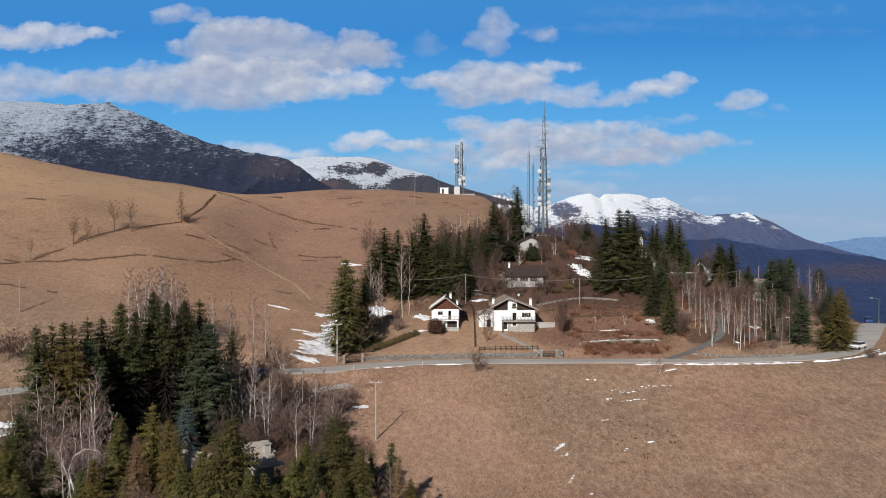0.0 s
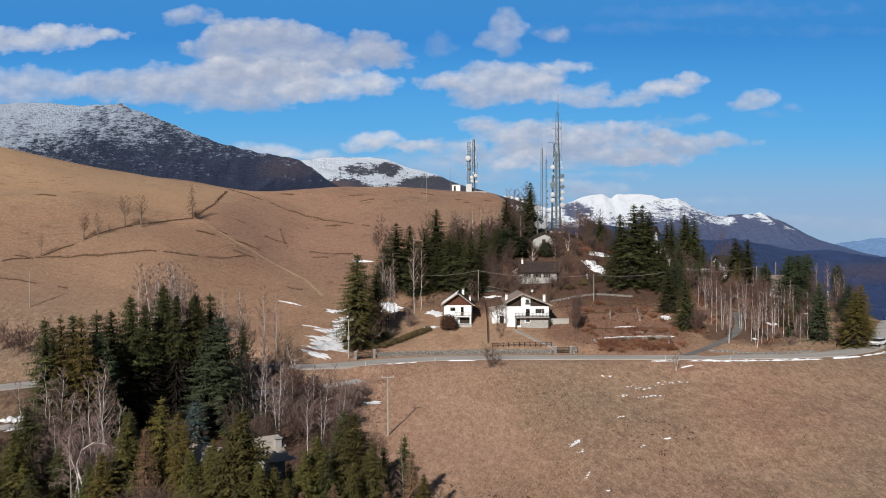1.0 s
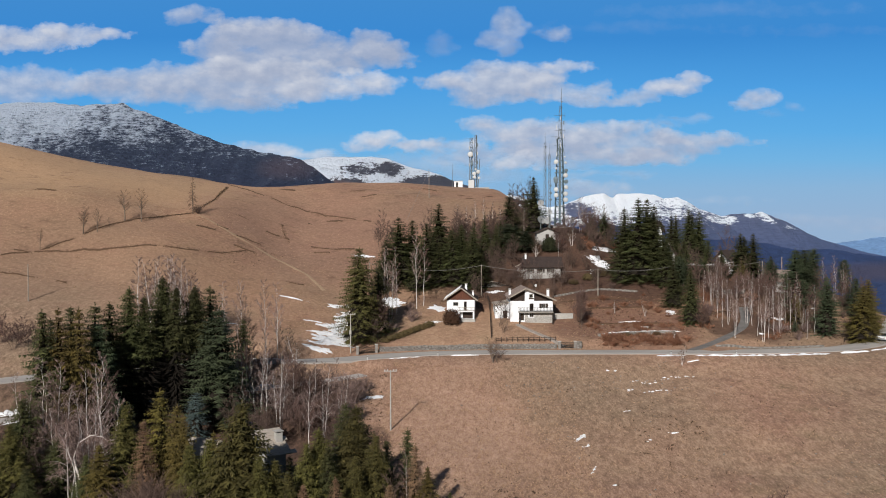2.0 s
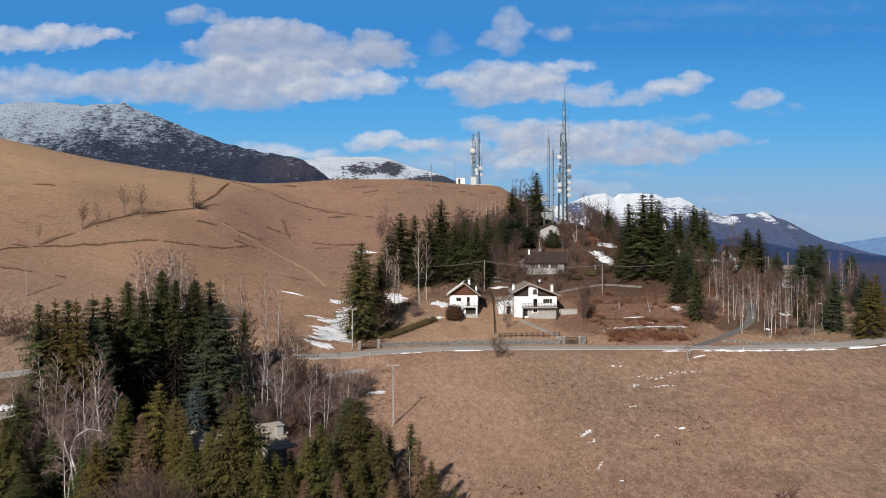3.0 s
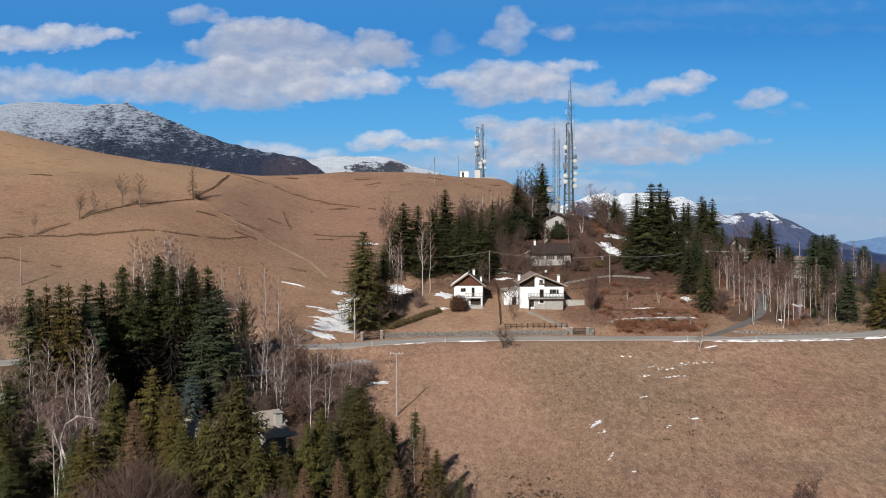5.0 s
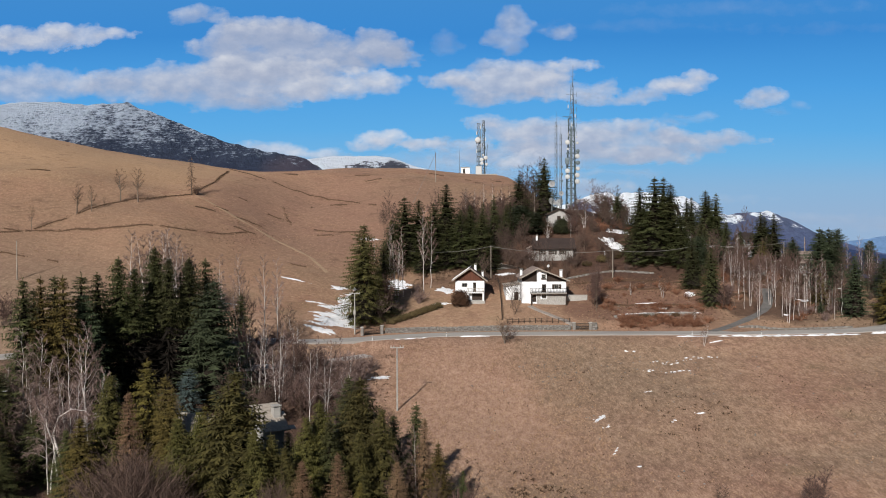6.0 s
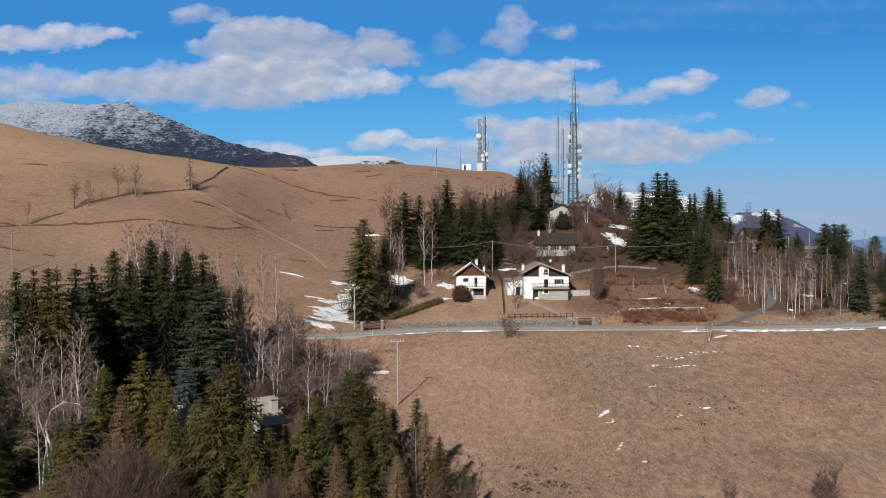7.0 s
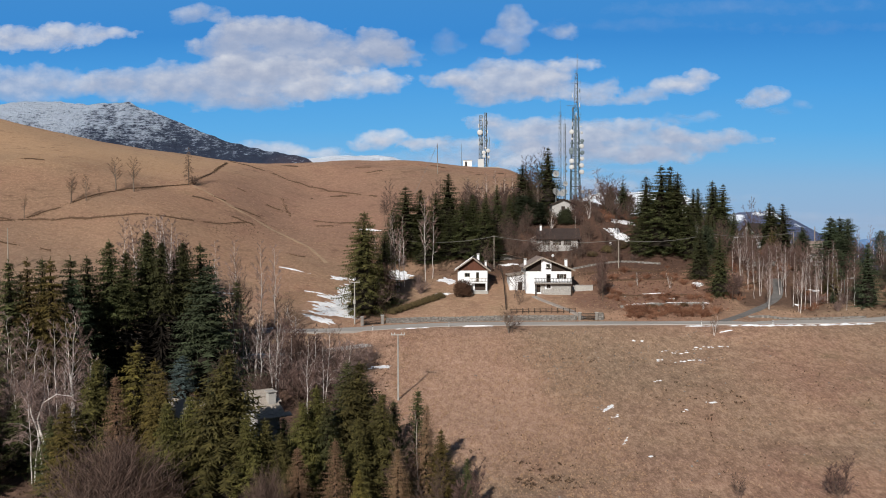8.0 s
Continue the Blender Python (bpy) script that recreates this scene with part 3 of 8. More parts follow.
def cloud(puffs, cover=0.9, bright=0.38, soft=1.0, torn=1.0, depth=0.0, label="pale grey-white cumulus cloud in a blue sky"):
    """A bank of cloud that holds its heaped puffs, slightly bowed."""
    x0, x1 = min(q[0] - q[2] for q in puffs) - 45, max(q[0] + q[2] for q in puffs) + 45
    y0, y1 = min(q[1] - q[3] for q in puffs) - 38, max(q[1] + q[3] for q in puffs) + 38
    verts, faces = [], []
    for i in range(13):
        for j in range(5):
            a, b = i / 12, j / 4
            verts.append(((x0 + (x1 - x0) * a - 811) * K, 4850 - depth + 40 * (a - 0.5) ** 2, 20 + (407 - y1 + (y1 - y0) * b) * K))
    for i in range(12):
        faces += [(i * 5 + j, i * 5 + j + 5, i * 5 + j + 6, i * 5 + j + 1) for j in range(4)]
    ob = link_mesh("backdrop_cloud", verts, faces, cloud_material("cumulus", puffs, cover, bright, soft, torn))
    return tagged(ob, label, "cloud", kind="structure")


def sky_material():
    """The clear sky behind the clouds: deep blue above, pale towards the horizon."""
    m = Mat("clear_blue_sky", 1.0)
    h = m.n("MapRange", Value=m.n("SeparateXYZ", Vector=m.pos()).outputs["Z"])
    m.put(h, "From Min", 0.0), m.put(h, "From Max", 1600.0)
    f = m.math("ADD", h.outputs[0], m.math("MULTIPLY", m.math("SUBTRACT", m.noise(0.0006, 3, 0.5, stretch=(0.4, 1, 1.6)), 0.5), 0.10))
    col = m.ramp(f, (0.04, (0.305, 0.445, 0.640)), (0.155, (0.256, 0.455, 0.690)), (0.25, (0.172, 0.450, 0.760)), (0.355, (0.115, 0.412, 0.785)), (0.51, (0.076, 0.345, 0.752)), (0.69, (0.045, 0.254, 0.645)), (0.86, (0.055, 0.258, 0.624)))
    em = m.n("Emission", Color=col, Strength=1.0)
    m.t.links.new(em.outputs[0], m.t.nodes["Material Output"].inputs["Surface"])
    return m.m


tagged(link_mesh("backdrop_sky", [(x, 4955 - 6e-6 * x * x, z) for x in range(-4200, 4201, 700) for z in (-700, 400, 1500, 2600)], [(i * 4 + j, i * 4 + j + 4, i * 4 + j + 5, i * 4 + j + 1) for i in range(12) for j in range(3)], sky_material()),
       "clear blue sky paling towards the horizon", "sky", kind="structure")
cloud(((30, 70, 120, 24), (110, 60, 84, 20), (178, 62, 52, 13), (-60, 76, 90, 22)), 0.93, 0.58)
cloud(((20, 150, 120, 36), (100, 150, 66, 28), (-70, 150, 90, 40)), 0.80, 0.50, 1.4)
cloud(((345, 26, 40, 17), (332, 37, 26, 10), (374, 32, 26, 12)), 0.78, 0.48, 1.2, 0.9)
cloud(((440, 68, 76, 38), (505, 78, 88, 44), (398, 86, 62, 30), (575, 97, 90, 34), (655, 88, 42, 36), (692, 98, 46, 26), (460, 115, 120, 40), (610, 112, 70, 24)), 0.93, 0.36, 1.1)
cloud(((215, 150, 80, 30), (300, 148, 105, 40), (400, 150, 130, 46), (500, 148, 110, 42), (560, 140, 70, 30), (430, 178, 110, 22)), 0.93, 0.43, 1.3, depth=12)
cloud(((535, 166, 42, 19), (590, 160, 62, 21), (650, 152, 56, 26), (690, 146, 26, 14)), 0.90, 0.62, 1.2, depth=24)
cloud(((902, 50, 34, 30), (884, 74, 34, 24), (916, 40, 22, 18), (905, 92, 20, 14)), 0.72, 0.46, 1.5, 0.9)
cloud(((990, 64, 32, 13), (1002, 58, 14, 10)), 0.70, 0.48, 1.3, 0.8)
cloud(((785, 85, 28, 22),), 0.34, 0.42, 2.0, 0.9)
cloud(((818, 148, 60, 20), (858, 130, 44, 20), (892, 150, 90, 38), (938, 138, 78, 24), (866, 174, 70, 20), (930, 172, 60, 18)), 0.92, 0.50)
cloud(((1010, 122, 34, 11), (985, 158, 46, 17), (1035, 172, 46, 19), (1062, 162, 24, 14), (950, 172, 30, 12)), 0.88, 0.56, 1.1, depth=12)
cloud(((1140, 170, 36, 13), (1180, 157, 40, 19), (1228, 146, 36, 15), (1205, 160, 40, 12), (1108, 182, 34, 7)), 0.90, 0.58, 1.0, 0.9)
cloud(((1322, 189, 26, 12), (1344, 179, 30, 15), (1358, 173, 18, 11)), 0.90, 0.54, 1.1, 0.8)
cloud(((1362, 206, 20, 6), (1405, 196, 12, 5)), 0.40, 0.45, 1.6, 0.8)
cloud(((1200, 212, 32, 8), (1182, 222, 26, 10), (1235, 209, 22, 5)), 0.55, 0.46, 1.6, 0.9)
cloud(((870, 224, 44, 16), (945, 238, 100, 26), (1045, 242, 112, 28), (1112, 234, 44, 18), (1185, 252, 110, 22), (1262, 252, 66, 12), (1000, 262, 150, 26), (1150, 274, 78, 22), (1215, 268, 60, 17)), 0.94, 0.46, 1.0, 0.95)
cloud(((800, 260, 104, 13), (880, 278, 120, 20), (990, 284, 120, 18), (1090, 280, 90, 16)), 0.80, 0.44, 1.4, depth=12)
cloud(((928, 287, 46, 15), (905, 292, 34, 10)), 0.90, 0.66, 1.2, 0.8, depth=24)
cloud(((668, 252, 36, 17), (688, 244, 22, 14), (644, 262, 30, 9), (735, 256, 52, 9)), 0.93, 0.72, 1.0, 0.85)
cloud(((490, 268, 52, 15), (455, 264, 40, 10)), 0.92, 0.70, 1.1, 0.7)
cloud(((562, 276, 46, 12), (590, 280, 40, 8)), 0.92, 0.70, 1.1, 0.7, depth=12)
cloud(((1045, 336, 60, 16), (1015, 330, 40, 12)), 0.72, 0.50, 1.4)
cloud(((1128, 311, 42, 7), (1050, 310, 40, 5)), 0.62, 0.52, 1.4, 0.7)
cloud(((1280, 356, 60, 6), (1440, 394, 150, 10), (1545, 404, 120, 10)), 0.40, 0.50, 2.0, 0.7)
cloud(((1080, 54, 150, 9), (1290, 24, 190, 11), (1450, 60, 120, 8)), 0.13, 0.55, 2.2, 1.0)
cloud(((760, 292, 120, 22), (860, 308, 100, 18)), 0.50, 0.52, 2.0, depth=24)


# ---- trees ----
def tube(verts, faces, pts, radii, sides=5):
    """A tapered tube through points."""
    base = len(verts)
    for k, (p, r) in enumerate(zip(pts, radii)):
        d = (Vector(pts[min(k + 1, len(pts) - 1)]) - Vector(pts[max(k - 1, 0)])).normalized()
        u = d.orthogonal().normalized()
        w = d.cross(u)
        for s in range(sides):
            a = 2 * math.pi * s / sides
            verts.append(Vector(p) + (u * math.cos(a) + w * math.sin(a)) * r)
        if k:
            b = base + k * sides
            faces += [(b - sides + s, b - sides + (s + 1) % sides, b + (s + 1) % sides, b + s) for s in range(sides)]


def blade(verts, faces, a, d, width, up):
    """A narrow pointed leaf shape from a along d."""
    s = d.cross(up)
    if s.length < 1e-4:
        s = Vector((1, 0, 0))
    s = s.normalized() * width
    b = len(verts)
    verts += [a, a + d * 0.45 + s, a + d, a + d * 0.45 - s]
    faces.append((b, b + 1, b + 2, b + 3))


def spike(verts, faces, a, d, width, up):
    """A needle-clad twig as one pointed sliver."""
    s = d.cross(up)
    s = (s.normalized() if s.length > 1e-4 else Vector((1, 0, 0))) * width
    b = len(verts)
    verts += [a - s, a + s, a + d]
    faces.append((b, b + 1, b + 2))


def conifer(name, rng, height, spread, boughs, needle, bark, droop=0.35, lift=0.0, power=0.58, bare=0.04, label="", category="conifer tree", size=0.80, ragged=0.38, blunt=0.24, core=0.60, dead=0.0):
    """A trunk with drooping boughs at all heights, each bough a spray of needle-clad twigs over a close inner crown
    coloured as shade.
    """
    tree = thing(name, Matrix(), label, category)
    tv, tf = [], []
    lean = Vector((rng.uniform(-0.02, 0.02), rng.uniform(-0.02, 0.02), 0))
    pts = [Vector((0, 0, height * f)) + lean * height * f * f for f in (-0.03, 0.05, 0.3, 0.6, 0.85, 0.99)]
    tube(tv, tf, pts, [height * r for r in (0.019, 0.016, 0.0115, 0.007, 0.003, 0.0008)], 6)
    link_mesh("trunk", tv, tf, bark, tree, smooth=True)
    v, f = [], []
    unit = height / 16
    levels = round(1.5 * math.sqrt(boughs))
    for lv in range(levels):
        # whorls of boughs, each bough a flat frond of side twigs that hang a little
        g = bare + (0.975 - bare) * min(1.0, ((lv + rng.uniform(0.1, 0.9)) / levels)) ** 0.80
        count = 10 if g < 0.6 else 9 if g < 0.85 else 7
        turn = rng.uniform(0, 6.28)
        for k in range(count):
            ang = turn + (k + rng.uniform(-0.3, 0.3)) * 2 * math.pi / count
            z0 = (g + rng.uniform(-0.008, 0.008)) * height
            r = spread * ((1 - g) ** power) * min(1, 0.72 + (g - bare) * 3) + blunt * unit * min(1, (1 - g) * 9)
            r *= 1 + 1.25 * ragged * noise.noise((math.cos(ang) * 1.2, math.sin(ang) * 1.2, z0 / (1.9 * unit) + boughs))
            L = r * (rng.uniform(0.6, 0.85) if rng.random() < 0.3 else rng.uniform(0.85, 1.15))
            out = Vector((math.cos(ang), math.sin(ang), 0))
            side = Vector((-out.y, out.x, 0))
            dr = droop * (1.25 - 0.9 * g) * rng.uniform(0.75, 1.25)
            up = lift + 1.5 * max(0, g - 0.75)
            start = Vector((0, 0, z0)) + lean * height * g * g
            steps = max(3, round(L / (0.40 * unit)))
            for q in range(steps):
                s = (q + 0.55) / steps
                if s < 0.22 and steps > 4:
                    continue
                p = start + out * L * s + Vector((0, 0, L * ((up - dr) * s + 0.38 * dr * s ** 3)))
                reach = min(1.15 * unit, 0.40 * L) * (1.05 - 0.72 * s) * size + (0.16 + 0.15 * g * g) * unit
                for sg in (-1, 1):
                    e = reach * rng.uniform(0.75, 1.25)
                    d = (out * rng.uniform(0.45, 0.8) + side * sg * rng.uniform(0.6, 0.95)).normalized() * e + Vector((0, 0, -e * rng.uniform(0.05, 0.45)))
                    spike(v, f, p, d, e * (0.14 + 0.07 * g), Vector((rng.uniform(-0.5, 0.5), rng.uniform(-0.5, 0.5), 1)))
                e = reach * rng.uniform(0.6, 1.0)
                spike(v, f, p, out * e * 0.35 + Vector((rng.uniform(-0.2, 0.2) * e, rng.uniform(-0.2, 0.2) * e, -e * 0.8)), e * 0.16, side.lerp(out, rng.random()))
            tip = start + out * L * 0.93 + Vector((0, 0, L * ((up - dr) * 0.93 + 0.31 * dr)))
            spike(v, f, tip, out * 0.34 * unit + Vector((0, 0, rng.uniform(-0.02, 0.14) * unit)), 0.08 * unit, Vector((0, 0, 1)))
    # close inner core round the trunk, near black to paint the crown's inner shade
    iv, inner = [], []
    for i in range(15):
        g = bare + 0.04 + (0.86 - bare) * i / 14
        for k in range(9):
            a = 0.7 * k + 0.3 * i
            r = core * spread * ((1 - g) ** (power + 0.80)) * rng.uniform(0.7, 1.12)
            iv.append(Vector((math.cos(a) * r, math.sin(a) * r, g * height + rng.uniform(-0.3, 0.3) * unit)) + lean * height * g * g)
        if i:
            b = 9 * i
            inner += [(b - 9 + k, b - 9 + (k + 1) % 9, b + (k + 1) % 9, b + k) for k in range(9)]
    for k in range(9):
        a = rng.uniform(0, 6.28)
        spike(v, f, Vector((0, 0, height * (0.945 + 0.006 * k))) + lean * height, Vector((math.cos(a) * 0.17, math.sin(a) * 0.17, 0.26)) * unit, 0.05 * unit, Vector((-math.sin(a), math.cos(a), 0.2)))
    for k in range(int(dead * 700)):     # dead lower boughs, near black to paint the grove's shaded hollow
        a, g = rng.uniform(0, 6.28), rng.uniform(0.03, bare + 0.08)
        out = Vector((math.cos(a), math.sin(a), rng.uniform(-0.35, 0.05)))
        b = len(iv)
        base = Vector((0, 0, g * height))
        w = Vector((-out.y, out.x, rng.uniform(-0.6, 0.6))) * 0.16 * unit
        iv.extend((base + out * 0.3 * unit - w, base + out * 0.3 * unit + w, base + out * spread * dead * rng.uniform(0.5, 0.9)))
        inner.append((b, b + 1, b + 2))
    link_mesh("inner_growth", iv, inner, M_SHADECORE, tree)
    link_mesh("crown", v, f, needle, tree)
    return tree


def bare_tree(name, rng, height, stems, spread, bark, twigs, label, category="bare tree", trunk_r=0.0075, start=0.3, limbs=24, fine=12, weep=0.0, twig_w=0.036, fork=0.10, limb_r=0.40):
    """Leafless tree: stems, ascending limbs, and a haze of fine twigs."""
    tree = thing(name, Matrix(), label, category)
    tv, tf, cv, cf = [], [], [], []

    def twig(a, d, w):
        s = d.cross(Vector((rng.uniform(-1, 1), rng.uniform(-1, 1), rng.uniform(-1, 1)))).normalized() * w
        b = len(cv)
        cv.extend((a - s, a + s, a + d))
        cf.append((b, b + 1, b + 2))
    for st in range(stems):
        h = height * (1 if st == 0 else rng.uniform(0.7, 0.98))
        a = rng.uniform(0, 6.28)
        tilt = Vector((math.cos(a), math.sin(a), 0)) * (fork * rng.uniform(0.5, 1.4) if stems > 1 else 0.03)
        wob = [Vector((rng.uniform(-1, 1), rng.uniform(-1, 1), 0)) * h * 0.012 for _ in range(9)]
        base = tilt.normalized() * 0.22 * (stems > 1)
        pts = [base + Vector((0, 0, -0.3))] + [base + tilt * h * (q / 8) ** 0.9 + wob[q] + Vector((0, 0, h * q / 8)) for q in range(1, 9)]
        rad = [h * trunk_r * (1 - 0.93 * q / 8) for q in range(9)]
        tube(tv, tf, pts, rad, 6)
        for k in range(limbs):
            g = start + (1 - start) * (k + rng.random()) / limbs
            q = min(int(g * 8), 7)
            p = pts[q].lerp(pts[q + 1], g * 8 - q)
            an = k * 2.4 + rng.uniform(-0.5, 0.5)
            L = spread * (1.15 - g) ** 0.7 * rng.uniform(0.55, 1.1)
            up = rng.uniform(0.55, 1.2)
            out = Vector((math.cos(an), math.sin(an), up)).normalized()
            lp = [p, p + out * L * 0.4, p + out * L * 0.75 + Vector((0, 0, L * (0.1 - weep * 0.25))), p + out * L + Vector((0, 0, L * (0.18 - weep * 0.6)))]
            r = h * trunk_r * (1 - g) * limb_r + 0.008
            tube(tv, tf, lp, [r, r * 0.7, r * 0.45, 0.006], 4)
            for j in range(fine):
                u = 0.25 + 0.75 * rng.random()
                w = min(int(u * 3), 2)
                b = lp[w].lerp(lp[w + 1], u * 3 - w)
                d = (out + Vector((rng.uniform(-1, 1), rng.uniform(-1, 1), rng.uniform(-0.3, 0.9) - weep * 1.3)) * 0.9).normalized() * L * rng.uniform(0.22, 0.5)
                twig(b, d, twig_w * 0.75)
                for _ in range(5):
                    d2 = (d.normalized() + Vector((rng.uniform(-1, 1), rng.uniform(-1, 1), rng.uniform(-0.6, 0.8) - weep))).normalized() * L * rng.uniform(0.12, 0.28)
                    twig(b + d * rng.uniform(0.3, 0.9), d2, twig_w * 0.55)
    link_mesh("trunk", tv, tf, bark, tree, smooth=True)
    link_mesh("crown", cv, cf, twigs, tree)
    return tree


def shrub(name, rng, height, spread, stems, material, label, twig_w=0.028, fine=6):
    """A leafless bush of many stems from one root."""
    bush = thing(name, Matrix(), label, "shrub")
    sv, sf, cv, cf = [], [], [], []

    def twig(a, d, w):
        s = d.cross(Vector((rng.uniform(-1, 1), rng.uniform(-1, 1), rng.uniform(-1, 1)))).normalized() * w
        b = len(cv)
        cv.extend((a - s, a + s, a + d))
        cf.append((b, b + 1, b + 2))
    for k in range(stems):
        an, out = rng.uniform(0, 6.28), rng.uniform(0.05, 1.0) ** 0.7
        tip = Vector((math.cos(an) * spread * out, math.sin(an) * spread * out, height * rng.uniform(0.75, 1.05) * (1 - 0.45 * out * out)))
        mid = tip * 0.5 + Vector((0, 0, height * 0.14 * out))
        tube(sv, sf, [Vector((tip.x * 0.06, tip.y * 0.06, -0.2)), mid, tip], [0.035, 0.02, 0.006], 4)
        for j in range(fine):
            u = rng.uniform(0.25, 1.0)
            b = mid.lerp(tip, (u - 0.5) * 2) if u > 0.5 else mid * (u * 2)
            d = (tip.normalized() + Vector((rng.uniform(-1, 1), rng.uniform(-1, 1), rng.uniform(-0.4, 0.9)))).normalized() * height * rng.uniform(0.12, 0.3)
            twig(b, d, twig_w)
            for _ in range(3):
                d2 = (d.normalized() + Vector((rng.uniform(-1, 1), rng.uniform(-1, 1), rng.uniform(-0.5, 0.8)))).normalized() * height * rng.uniform(0.07, 0.17)
                twig(b + d * rng.uniform(0.3, 1), d2, twig_w * 0.8)
    link_mesh("stem_clump", sv, sf, material, bush)
    link_mesh("crown", cv, cf, material, bush)
    return bush


M_PALEBARK = bark_material("pale_weathered_bark", (0.20, 0.155, 0.12), (0.09, 0.065, 0.05))
R = random.Random(7)
planted = {}


def plant(kind, x, y, height, wide=1.0, turn=None, sink=0.1, lean=0.0):
    """Sets a tree of that kind on the ground, scaled to its height; the first use builds it."""
    maker, built = KINDS[kind]
    turn = R.uniform(0, 360) if turn is None else turn
    s = height / built
    m = pose(x, y, ground(x, y) - sink, lean * R.uniform(-1, 1), lean * R.uniform(-1, 1), turn)
    if kind not in planted:
        ob = maker()
        planted[kind] = (ob, s * wide, s)
        ob.matrix_basis = m @ Matrix.Diagonal((s * wide, s * wide, s, 1))
        return ob
    ob, w0, s0 = planted[kind]
    return copy_thing(ob, m @ Matrix.Diagonal((s * wide / w0, s * wide / w0, s / s0, 1)))


